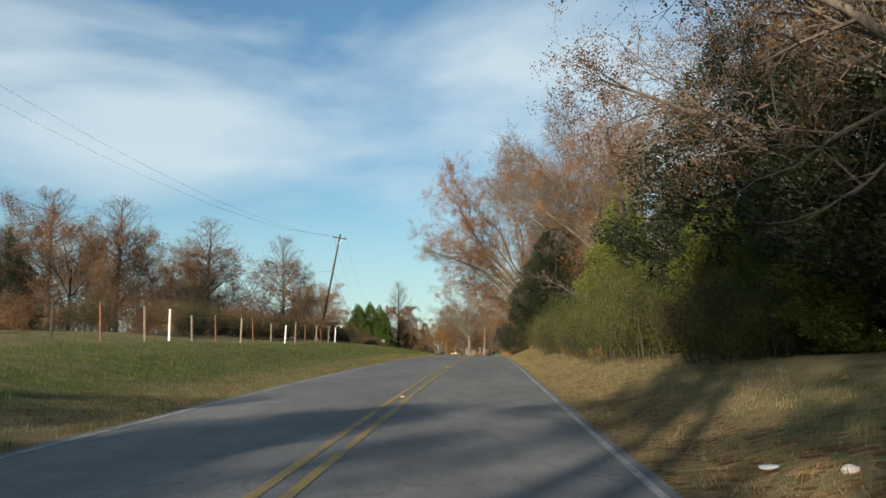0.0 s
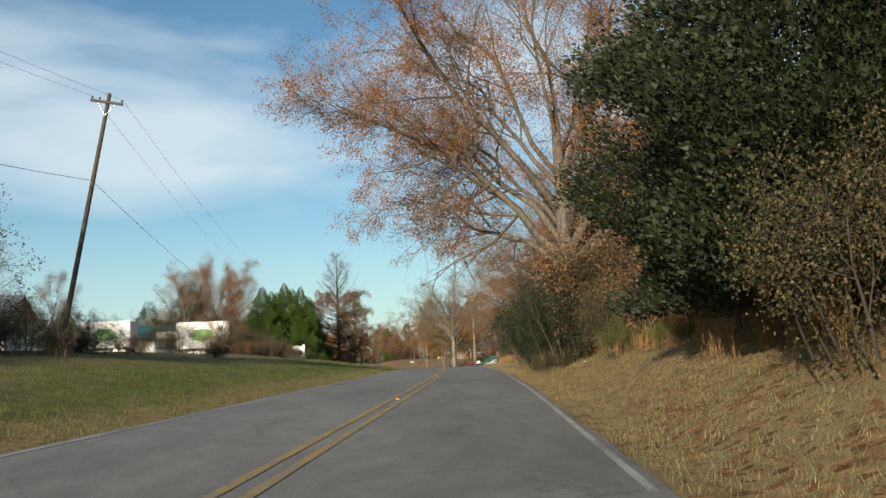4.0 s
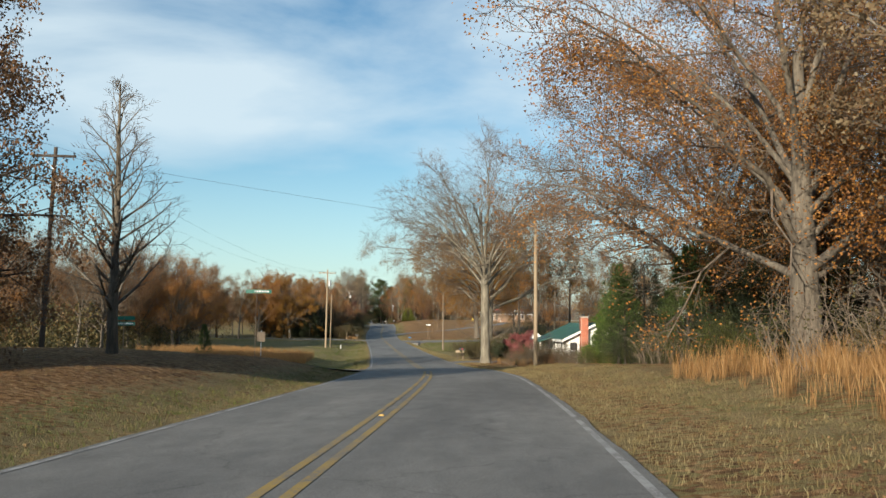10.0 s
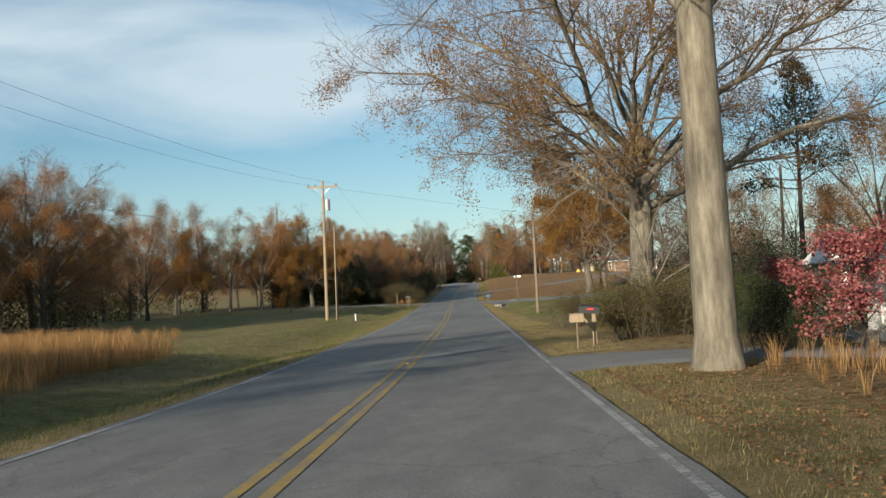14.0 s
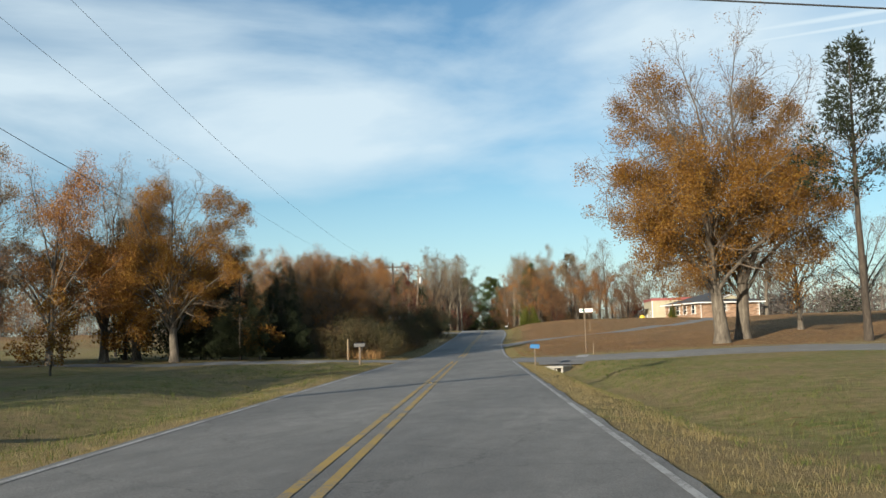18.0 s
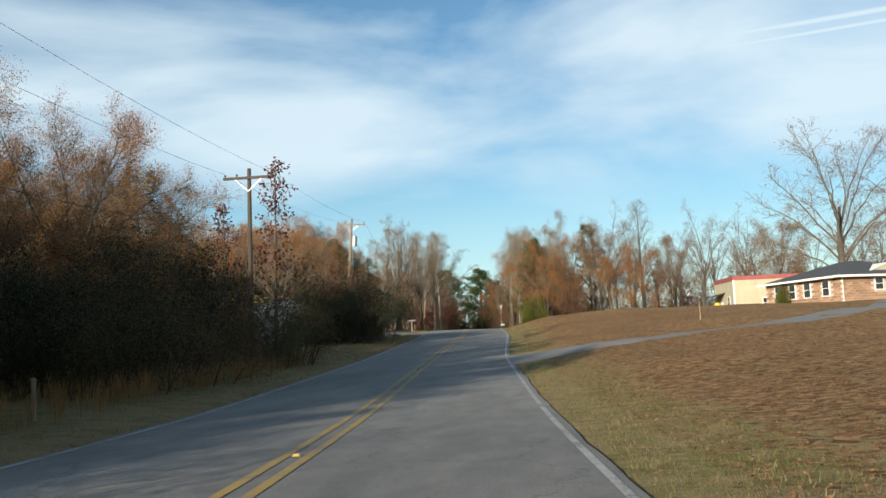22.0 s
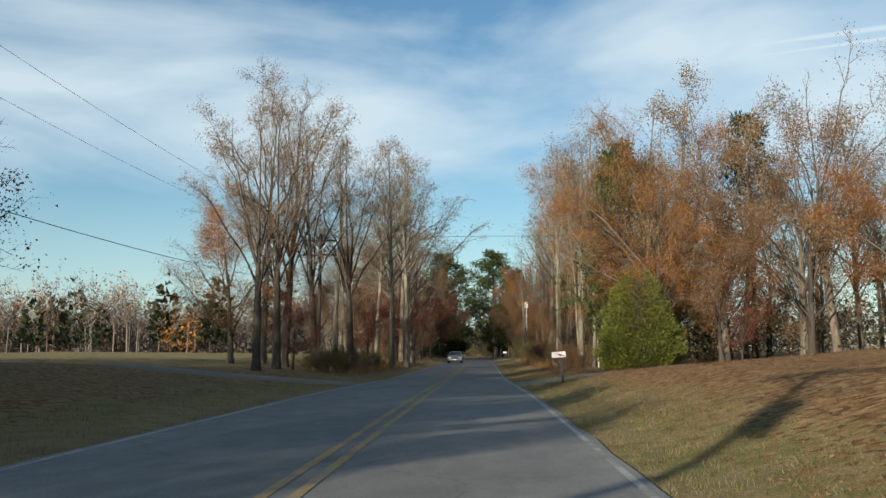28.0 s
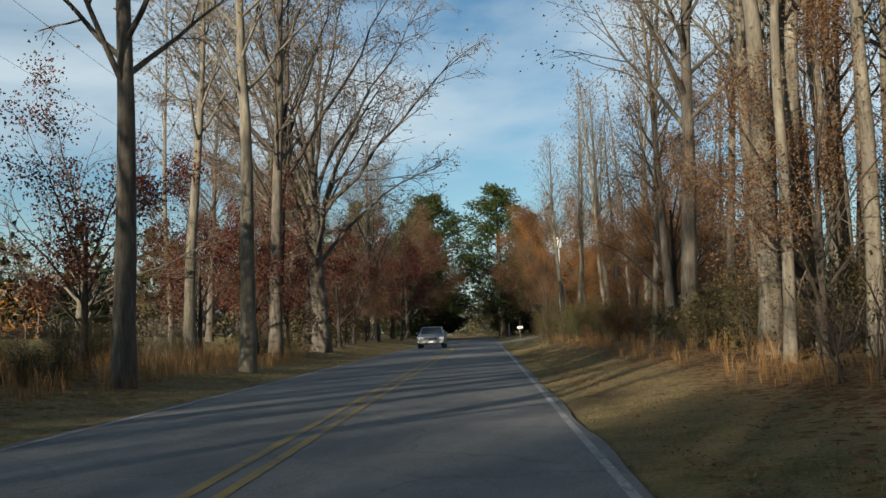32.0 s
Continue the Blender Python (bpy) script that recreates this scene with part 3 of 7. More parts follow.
def build_ground():
    ys = np.concatenate([[-2500, -1500, -900, -500, -300, -200, -150], np.arange(-120, 520, 1.6), np.arange(520, 700, 6), [720, 760, 820, 900, 1000, 1300, 1800, 2600, 4200]])
    side = np.concatenate([[EDGE - 0.25, EDGE, EDGE + 0.3, EDGE + 0.7], np.arange(EDGE + 1.3, 12, 0.8), np.arange(12.5, 30, 1.6), [32, 36, 41, 48, 60, 80, 110, 160, 240, 400, 800, 1600, 3200]])
    us = np.concatenate([-side[::-1], side])
    verts, att = [], []
    for y in ys:
        yc = min(max(y, -400), 1000)
        for u in us:
            verts.append((float(road_x(yc)) + u, y, land(yc, u) if clear_of(yc, u) else lane_z(yc, u) - (0.05 if abs(u) < 8 else 0.09)))
            att.append(cover(y, u))
    n = len(us)
    faces = [(i * n + j, i * n + j + 1, (i + 1) * n + j + 1, (i + 1) * n + j) for i in range(len(ys) - 1) for j in range(n - 1)]
    me = mesh_of("ground", verts, faces, M["ground"], True)
    for k, key in enumerate(("green", "litter", "soil")):
        a = me.attributes.new(key, "FLOAT", "POINT")
        a.data.foreach_set("value", [v[k] for v in att])
    return tagged(new("ground", me), "autumn roadside turf with straw and fallen leaves", "ground", kind="structure")


build_ground()


def ribbon(name, u_of, ys, mat, lift, label, category, kind="structure", sides=False):
    """A strip along the road; u_of(y) gives its edges."""
    verts, faces = [], []
    for y in ys:
        us = u_of(y)
        for u in us:
            verts.append((float(road_x(y)) + u, y, float(road_z(y)) + tilt(y, u) + lift - 0.015 * abs(u) / EDGE))
    n = len(us)
    for i in range(len(ys) - 1):
        for j in range(n - 1):
            a = i * n + j
            faces.append((a, a + 1, a + n + 1, a + n))
    me = mesh_of(name, verts, faces, mat, True)
    return me


road_ys = np.concatenate([np.arange(-400, -120, 8), np.arange(-120, 520, 2), np.arange(520, 1001, 10)])


def edge_wobble(y, s):
    return 0.07 * noise.noise(Vector((y * 0.35, s * 7.0, 0))) + 0.04 * noise.noise(Vector((y * 1.7, s * 7.0, 2)))


def build_road():
    ys = np.concatenate([np.arange(-400, -120, 8), np.arange(-120, 520, 0.8), np.arange(520, 1001, 10)])
    me = ribbon("road", lambda y: (-EDGE + edge_wobble(y, 1), -EDGE * 0.9, -1.7, 0.0, 1.7, EDGE * 0.9, EDGE + edge_wobble(y, 2)), ys, M["road"], 0.0, "", "")
    me.polygons.foreach_set("use_smooth", [False] * len(me.polygons))
    bm = bmesh.new()
    bm.from_mesh(me)
    edge = [e for e in bm.edges if e.is_boundary]
    r = bmesh.ops.extrude_edge_only(bm, edges=edge)
    for v in r["geom"]:
        if isinstance(v, bmesh.types.BMVert):
            v.co.z -= 0.12
    bm.to_mesh(me)
    bm.free()
    road = tagged(new("road", me), "worn grey two-lane country road", "road", kind="structure")
    for u, mat, nm, lab in ((-0.135, "yellow", "centre_line", "faded yellow centre line"), (0.135, "yellow", "centre_line", "faded yellow centre line"),
                            (-LANE, "white", "edge_line", "worn white edge line"), (LANE, "white", "edge_line", "worn white edge line")):
        gaps = [(127, 144, -1), (250.4, 261.5, 1), (251, 258, -1)]
        runs, last = [], []
        for y in ys:
            cut = any(a < y < b and (u * s > 1 or abs(u) < 1 and 128 < y < 139) for a, b, s in gaps) or abs(u) < 1 and (252.5 < y < 262)
            if cut:
                if len(last) > 1:
                    runs.append(last)
                last = []
            else:
                last.append(y)
        runs.append(last)
        verts, faces = [], []
        for run in runs:
            base = len(verts)
            for i, y in enumerate(run):
                w = (0.055 if abs(u) < 1 else 0.045) + 0.006 * noise.noise(Vector((y, u, 0)))
                for s in (-1, 1):
                    verts.append((float(road_x(y)) + u + s * w, y, float(road_z(y)) + tilt(y, u + s * w) + 0.006 - 0.015 * abs(u + s * w) / EDGE))
                if i:
                    a = base + 2 * i - 2
                    faces.append((a, a + 1, a + 3, a + 2))
        part(nm, mesh_of(nm, verts, faces, M[mat]), None, road, lab)


build_road()


# ---- trees ----
class Soup:
    def __init__(self, plain=False):
        self.v, self.f, self.plain = [], [], plain

    def tube(self, pts, radii, n):
        base = len(self.v)
        last = len(pts) - 1
        for i, (p, r) in enumerate(zip(pts, radii)):
            d = (pts[min(i + 1, last)] - pts[max(i - 1, 0)]).normalized()
            a = d.cross(Vector((0.31, 0.95, 0.07)))
            if a.length < 0.05:
                a = d.cross(Vector((1, 0, 0)))
            a.normalize()
            b = d.cross(a)
            for k in range(n):
                w = 2 * math.pi * k / n
                self.v.append(p + (a * math.cos(w) + b * math.sin(w)) * r)
        for i in range(last):
            for k in range(n):
                q = base + i * n
                k2 = (k + 1) % n
                self.f.append((q + k, q + k2, q + n + k2, q + n + k))

    def leaf(self, p, d, side, length, width):
        """One leaf: a folded kite."""
        b = len(self.v)
        up = d.cross(side)
        m = p + d * length * 0.45
        if self.plain:
            self.v += [p - side * width, p + side * width, p + d * length]
            self.f.append((b, b + 1, b + 2))
            return
        self.v += [p, m + side * width + up * width * 0.35, p + d * length, m - side * width + up * width * 0.35]
        self.f.append((b, b + 1, b + 2, b + 3))

    def mesh(self, name, mat, smooth=False):
        return mesh_of(name, self.v, self.f, mat, smooth)


def rnd(r, s=1.0):
    return Vector((r.uniform(-s, s), r.uniform(-s, s), r.uniform(-s, s)))


def sway(r):
    v = rnd(r)
    while v.length > 1 or v.length < 0.1:
        v = rnd(r)
    return v.normalized()


class Grower:
    def __init__(self, seed, kids, ratio, segs, sides, wander, trop, angle, thin=0.5, start=0.25):
        self.r = random.Random(seed)
        self.kids, self.ratio, self.segs, self.sides, self.wander, self.trop, self.angle = kids, ratio, segs, sides, wander, trop, angle
        self.wood, self.twigs, self.tips, self.thin, self.start = Soup(), Soup(), [], thin, start

    def limb(self, p, d, length, rad, lev, end=0.35):
        r = self.r
        n = self.segs[lev]
        pts, dirs = [p.copy()], [d.copy()]
        for _ in range(n):
            d = (d + rnd(r, self.wander[lev]) + Vector((0, 0, self.trop[lev]))).normalized()
            p = p + d * (length / n)
            pts.append(p.copy()), dirs.append(d.copy())
        radii = [rad * (1 - (1 - end) * i / n) for i in range(n + 1)]
        (self.wood if lev < 2 else self.twigs).tube(pts, radii, self.sides[lev])
        self.kidsof(pts, dirs, length, radii, lev)
        return pts, dirs, radii

    def kidsof(self, pts, dirs, length, radii, lev, start=None):
        r = self.r
        n = len(pts) - 1
        if lev + 1 >= len(self.segs):
            for i in range(1, n + 1):
                self.tips.append((pts[i], dirs[i]))
            return
        m = self.kids[lev]
        for j in range(m):
            f = (self.start if start is None else start) + (1 - (self.start if start is None else start)) * (j + r.random()) / m
            i = min(n - 1, int(f * n))
            q = pts[i].lerp(pts[i + 1], f * n - i)
            dd = dirs[i + 1]
            s = dd.cross(sway(r)).normalized()
            a = radians(self.angle[lev] * r.uniform(0.7, 1.3))
            cd = (dd * math.cos(a) + s * math.sin(a)).normalized()
            self.limb(q, cd, length * self.ratio[lev] * (1.25 - 0.6 * f) * r.uniform(0.75, 1.2), max(0.006, radii[i] * self.thin), lev + 1)

    def leaves(self, count, size, spread, keep=None, patch=None):
        s, r = Soup(True), self.r
        tips = [t for t in self.tips if keep is None or keep(t[0])]
        if patch is not None:          # leaves hold on in tufts, with bare stretches between
            off = rnd(r, 40)
            tips = [t for t in tips if noise.noise(t[0] * 0.42 + off) + 0.5 * noise.noise(t[0] * 1.3 + off) > patch] or tips
        if tips:
            for _ in range(count):
                p, d = r.choice(tips)
                q = p + rnd(r, spread)
                dd = (d * 0.4 + sway(r) + Vector((0, 0, -0.5))).normalized()
                sd = dd.cross(sway(r)).normalized()
                z = size * r.uniform(0.7, 1.3)
                s.leaf(q, dd, sd, z, z * 0.5)
        return s


def bow(a, c, b, n):
    return [a * (1 - t) ** 2 + c * (2 * t * (1 - t)) + b * t * t for t in (k / n for k in range(n + 1))]


def spreading(seed, H, rad, base, R, counts, leaf=0, size=0.13, keep=None, spread=0.3, crook=0.1, droop=0.0, steep=0.5, patch=-0.1, lean=0.04):
    """A full crown: a trunk, limbs that arch out to an uneven egg-shaped edge, and finer wood on them."""
    g = Grower(seed, (0,), (0.4,), (1,), (3,), (0.2,), (0.0,), (40,))
    r = g.r
    n1, n2, n3, n4 = counts
    z0 = base * H
    mid, half = Vector((0, 0, z0 + (H - z0) * 0.46)), (H - z0) * 0.54
    top = Vector((r.uniform(-lean, lean) * H, r.uniform(-lean, lean) * H, H * 0.5))
    trunk = [Vector((0, 0, -0.3)), Vector((0, 0, 0.12)), Vector((0, 0, 0.55)), top * (z0 / top.z), top * ((z0 + 0.5 * (H * 0.5 - z0)) / top.z if z0 < H * 0.5 else 1.02), top]
    g.wood.tube(trunk, [rad * 1.6, rad * 1.32, rad * 1.05, rad * 0.88, rad * 0.6, rad * 0.3], 12)
    for k in range(n1):
        up = -0.42 - droop + (1.4 + droop) * (k + 0.5) / n1
        w = k * 2.39996 + r.uniform(-0.35, 0.35)
        ring = math.sqrt(max(0.03, 1 - min(1, up * up)))
        ex = r.uniform(0.82, 1.1)
        end = mid + Vector((math.cos(w) * ring * R, math.sin(w) * ring * R, min(up, 1.0) * half)) * ex
        f = min(0.98, max(0.0, (up + 0.5) / 1.5)) ** 1.3
        zs = z0 * 0.92 + (H * 0.5 - z0 * 0.92) * f * r.uniform(0.7, 1.0) if H * 0.5 > z0 else z0 * r.uniform(0.9, 1.0)
        a = top * (zs / top.z)
        span = (end - a).length
        c = a.lerp(end, 0.45) + Vector((0, 0, steep * span * 0.35)) + rnd(r, crook * span)
        pts = bow(a, c, end, 7)
        pts = [q + rnd(r, crook * span * 0.13) if 0 < i < 7 else q for i, q in enumerate(pts)]
        r0 = rad * r.uniform(0.22, 0.36) * (1.2 - 0.5 * f)
        rr = [r0 * (1 - 0.86 * i / 7) for i in range(8)]
        g.wood.tube(pts, rr, 6)
        for m in range(n2):
            t = 0.22 + 0.78 * (m + r.random()) / n2
            i = min(6, int(t * 7))
            q = pts[i].lerp(pts[i + 1], t * 7 - i)
            tan = (pts[i + 1] - pts[i]).normalized()
            out = (q - mid).normalized() if (q - mid).length > 0.1 else tan
            d = (tan * 0.75 + out * 0.45 + sway(r) * 0.75 + Vector((0, 0, 0.12))).normalized()
            ln = 0.4 * R * (1.15 - 0.55 * t) * r.uniform(0.7, 1.25)
            p2, d2, q2 = [q], d, q
            for _ in range(3):
                d2 = (d2 + rnd(r, 0.34) + Vector((0, 0, 0.03))).normalized()
                q2 = q2 + d2 * ln / 3
                p2.append(q2)
            rb = max(0.014, rr[i] * 0.42)
            g.twigs.tube(p2, [rb, rb * 0.75, rb * 0.5, rb * 0.25], 4)
            for n in range(n3):
                t3 = 0.15 + 0.85 * (n + r.random()) / n3
                i3 = min(2, int(t3 * 3))
                s3 = p2[i3].lerp(p2[i3 + 1], t3 * 3 - i3)
                d3 = ((p2[i3 + 1] - p2[i3]).normalized() * 0.7 + sway(r) * 0.8 + Vector((0, 0, 0.1))).normalized()
                l3 = ln * 0.5 * (1.15 - 0.5 * t3) * r.uniform(0.7, 1.3)
                m3 = s3 + d3 * l3 * 0.5
                e3 = m3 + (d3 + rnd(r, 0.35)).normalized() * l3 * 0.5
                g.twigs.tube([s3, m3, e3], [max(0.008, rb * 0.4), max(0.006, rb * 0.3), 0.004], 3)
                g.tips.append((e3, d3))
                g.tips.append((m3, d3))
                for _ in range(n4):
                    s4 = s3.lerp(m3, r.random()) if r.random() < 0.4 else m3.lerp(e3, r.random())
                    d4 = (d3 * 0.8 + sway(r) * 0.8).normalized()
                    e4 = s4 + d4 * l3 * 0.5 * r.uniform(0.6, 1.3)
                    g.twigs.tube([s4, e4], [0.006, 0.003], 3)
                    g.tips.append((e4, d4))
    return g, g.leaves(leaf, size, spread, keep, patch)


def single(seed, H, rad, base, limbs, reach, angle, detail=1, leaf=0, size=0.14, keep=None, spread=0.25, taper=1.0, droop=0.0, bend=0.02, rise=0.45):
    """One leader to the top, with limbs all the way up."""
    lv = [((0, 7, 5, 4), (9, 5, 3, 1), (8, 5, 3, 3)), ((0, 6, 4), (9, 4, 2), (8, 4, 3)), ((0, 4, 3), (7, 3, 1), (6, 3, 3))][2 - detail]
    g = Grower(seed, (*lv[0][1:], 0), (0.45, 0.45, 0.4), lv[1][1:], lv[2][1:], (0.12, 0.2, 0.25), (0.05 - droop, 0.03, 0.0), (45, 45, 42), start=0.3)
    r = g.r
    n = lv[1][0] + 3
    pts, d, p = [Vector((0, 0, -0.3))], Vector((0, 0, 1)), Vector((0, 0, -0.3))
    for i in range(n):
        d = (d + rnd(r, bend) + Vector((0, 0, 0.15))).normalized()
        p = p + d * ((H + 0.3) / n)
        pts.append(p.copy())
    radii = [rad * (1.25 if i == 0 else 1) * (1 - 0.95 * (i / n) ** 1.1) + 0.012 for i in range(n + 1)]
    g.wood.tube(pts, radii, 10)
    for j in range(limbs):
        f = base + (0.985 - base) * ((j + r.random()) / limbs)
        i = min(n - 1, int(f * n))
        q = pts[i].lerp(pts[i + 1], f * n - i)
        w = j * 2.4 + r.uniform(-0.5, 0.5)
        shape = (1 - (f - base) / (1 - base)) ** taper * 0.88 + 0.12
        t = radians(angle * (1.0 - rise * (f - base) / (1 - base)) * r.uniform(0.85, 1.15))
        dd = Vector((math.cos(w) * math.sin(t), math.sin(w) * math.sin(t), math.cos(t)))
        g.limb(q, dd, reach * shape * r.uniform(0.75, 1.15), max(0.012, radii[i] * 0.42), 0, 0.2)
    return g, g.leaves(leaf, size, spread, keep)


def clumps(seed, H, R, count, length, width, low=0.02, power=0.8, rough=0.25, inner=0.35, lift=0.5, gap=-0.02):
    """The dense foliage of a cedar: sprays that point out and up, over an uneven cone."""
    r, s = random.Random(seed), Soup(True)
    ph = [r.uniform(0, 6.28) for _ in range(4)]
    off = rnd(r, 50)
    for k in range(count):
        f = low + (1 - low) * (1 - math.sqrt(r.random()) * 0.999)
        w = r.uniform(0, 2 * math.pi)
        lump = 1 + rough * (math.sin(w * 3 + ph[0] + f * 9) * 0.5 + math.sin(w * 7 + ph[1] - f * 17) * 0.3 + math.sin(w * 2 + ph[2] + f * 31) * 0.4)
        prof = (1 - f) ** power * (0.72 + 0.28 * min(1.0, (f - low) / 0.16))
        q = R * prof * lump * (inner + (1 - inner) * math.sqrt(r.random())) + 0.03
        p = Vector((math.cos(w) * q, math.sin(w) * q, f * H + r.uniform(-0.1, 0.1)))
        if noise.noise(p * 1.1 + off) + 0.6 * noise.noise(p * 2.9 + off) < gap:
            continue
        d = (Vector((math.cos(w), math.sin(w), lift)) + rnd(r, 0.7)).normalized()
        sd = d.cross(sway(r)).normalized()
        z = length * r.uniform(0.6, 1.3) * (0.75 + 0.4 * (1 - f))
        s.leaf(p, d, sd, z, z * width)
    return s


def pine_crown(g, seed, size, count, spread):
    s, r = Soup(True), random.Random(seed)
    for _ in range(count):
        p, d = r.choice(g.tips)
        q = p + rnd(r, spread)
        for _ in range(3):
            dd = (d + sway(r) * 0.9 + Vector((0, 0, 0.25))).normalized()
            s.leaf(q, dd, dd.cross(sway(r)).normalized(), size * r.uniform(0.7, 1.2), size * 0.13)
    return s


def thicket(seed, H, W, stems, twigs, leaf, size):
    """Brush: many thin stems from the ground."""
    g = Grower(seed, (5, twigs, 0), (0.5, 0.5, 0.4), (5, 2, 1), (3, 3, 3), (0.16, 0.24, 0.3), (0.02, 0.02, 0.0), (38, 42, 40))
    r = g.r
    for k in range(stems):
        w, q = r.uniform(0, 6.28), math.sqrt(r.random()) * W
        h = H * r.uniform(0.5, 1.0) * (1 - 0.35 * (q / W) ** 2)
        d = Vector((math.cos(w) * 0.35 * q / W, math.sin(w) * 0.35 * q / W, 1)).normalized()
        d = (d + rnd(r, 0.18)).normalized()
        g.limb(Vector((math.cos(w) * q, math.sin(w) * q, -0.15)), d, h, r.uniform(0.012, 0.03), 0)
    # foliage all the way down the stems
    g.tips += [(r.choice(g.wood.v), Vector((0, 0, 1))) for _ in range(int(len(g.tips) * 1.1))]
    return g, g.leaves(leaf, size, 0.3)


TEMPLATES = {}


def template(kind, name, wood, twigs, crown, label, category, bark, twig, leafm, crown_name="crown", height=1.0, smooth=True):
    e = new(name)
    e.empty_display_size = 0.5
    tagged(e, label, category)
    if wood and wood.v:
        tagged(part("trunk" if category == "tree" else "thicket", wood.mesh("trunk", M[bark], smooth), None, e), kind="" if category == "tree" else "stuff")
    if twigs and twigs.v:
        tagged(part("branchwork", twigs.mesh("branchwork", M[twig]), None, e, "thin bare branches" if category == "tree" else ""), kind="stuff")
    if crown and crown.v:
        tagged(part(crown_name, crown.mesh(crown_name, M[leafm]), None, e, LEAF_WORDS.get(leafm, "")), kind="stuff")
    TEMPLATES[kind] = [e, height, 0]


LEAF_WORDS = {"leaf_orange": "sparse orange leaves", "leaf_rust": "rusty brown leaves", "leaf_tan": "dry tan leaves", "leaf_red": "dark red leaves",
              "leaf_gold": "golden yellow leaves", "leaf_pink": "pinkish red leaves", "needle": "dense green foliage", "needle_gold": "yellow-green foliage",
              "needle_dark": "dark green needles", "brush": "dull brown leaves", "brush_green": "olive leaves"}


def wooded(kind, name, maker, label, bark="bark_grey", twig="twig", leafm="leaf_tan", category="tree"):
    g, lv = maker
    zs = sorted(v.z for v in (g.twigs.v or g.wood.v))
    h = zs[int(len(zs) * 0.985)]
    template(kind, name, g.wood, g.twigs, lv, label, category, bark, twig, leafm, height=h)


def make_templates():
    big, mid, low = (13, 9, 6, 4), (9, 6, 4, 0), (8, 5, 4, 0)
    wooded("oak_orange", "oak_tree", spreading(11, 17, 0.36, 0.16, 8.0, (16, 13, 7, 5), 90000, 0.056, None, 0.34), "tall oak with thinning orange leaves", "bark_grey", "twig", "leaf_orange")
    wooded("oak_big", "oak_tree", spreading(23, 16, 0.45, 0.2, 8.6, (17, 14, 8, 5), 60000, 0.062, None, 0.2, 0.22, 0.1), "old oak with spreading limbs and few brown leaves", "bark_grey", "twig", "leaf_rust")
    wooded("oak_giant", "oak_tree", spreading(25, 21, 0.5, 0.17, 11.5, (21, 17, 8, 5), 290000, 0.056, lambda p: p.z > 4.5 and (p.x < 4 or p.z < 11), 0.26, 0.2, 0.12, 0.45, -0.08), "huge oak with mossy grey limbs reaching over the road", "bark_grey", "twig", "leaf_orange")
    wooded("oak_wide", "oak_tree", spreading(29, 18, 0.5, 0.26, 10.8, (18, 15, 8, 5), 90000, 0.055, lambda p: p.z < 12, 0.28, 0.16, 0.1, 0.5, 0.02), "massive pale-trunked oak with golden leaves below", "bark_pale", "twig", "leaf_gold")
    wooded("sycamore", "shade_tree", spreading(31, 15, 0.27, 0.36, 6.6, (17, 13, 8, 5), 9000, 0.06, lambda p: p.z < 10.5 and p.x > -1, 0.35, 0.12, 0.12, 0.8, -0.1, 0.006), "pale-barked tree with bare upper limbs", "bark_pale", "twig", "leaf_tan")
    wooded("oak_tan", "oak_tree", spreading(47, 16, 0.34, 0.14, 7.4, (17, 13, 8, 5), 100000, 0.052, None, 0.34, 0.12, 0.16, 0.45, -0.25), "big roadside tree with dry brown leaves", "bark_grey", "twig", "leaf_orange")
    wooded("oak_gold", "oak_tree", spreading(53, 14, 0.31, 0.13, 5.4, (17, 12, 7, 3), 110000, 0.06, lambda p: p.z < 8.5 or p.x > 1.5, 0.34), "rounded tree full of golden brown leaves", "bark_grey", "twig", "leaf_gold")
    wooded("pin_oak", "pin_oak", single(61, 11, 0.2, 0.13, 84, 4.3, 92, 2, 52000, 0.066, lambda p: p.z < 5.6 or p.z < 7.4 and p.x * p.x + p.y * p.y > 3, 0.22, 0.62, 0.02, 0.02, 0.62), "pyramid-shaped oak, leafless at the top", "bark_dark", "twig", "leaf_rust")
    wooded("pin_oak_red", "pin_oak", single(67, 9, 0.15, 0.12, 76, 3.7, 86, 2, 26000, 0.06, lambda p: p.z < 7, 0.22, 0.6, 0.0, 0.02, 0.55), "upright oak with sparse reddish brown leaves", "bark_grey", "twig", "leaf_rust")
    wooded("pin_oak_bare", "pin_oak", single(163, 11, 0.2, 0.12, 120, 4.6, 80, 2, 9000, 0.07, lambda p: p.z < 5.5, 0.25, 0.42, 0.0, 0.02, 0.7), "dark pyramid-shaped oak nearly bare of leaves", "bark_dark", "bark_dark", "leaf_rust")
    wooded("bare_young", "young_tree", single(71, 8, 0.13, 0.16, 46, 2.5, 52, 2, 0, taper=0.75), "slender leafless young tree", "bark_grey", "twig", "leaf_tan")
    wooded("bare_tall", "tall_tree", single(79, 19, 0.25, 0.34, 30, 4.6, 48, 2, 3500, 0.085, None, 0.4, 0.45, 0, 0.04), "tall slim tree with bare branches", "bark_grey", "twig", "leaf_tan")
    wooded("bare_tall_b", "tall_tree", single(83, 18, 0.22, 0.42, 24, 3.8, 42, 2, 1500, 0.08, None, 0.4, 0.45, 0, 0.06), "tall straight bare hardwood tree", "bark_pale", "twig", "leaf_tan")
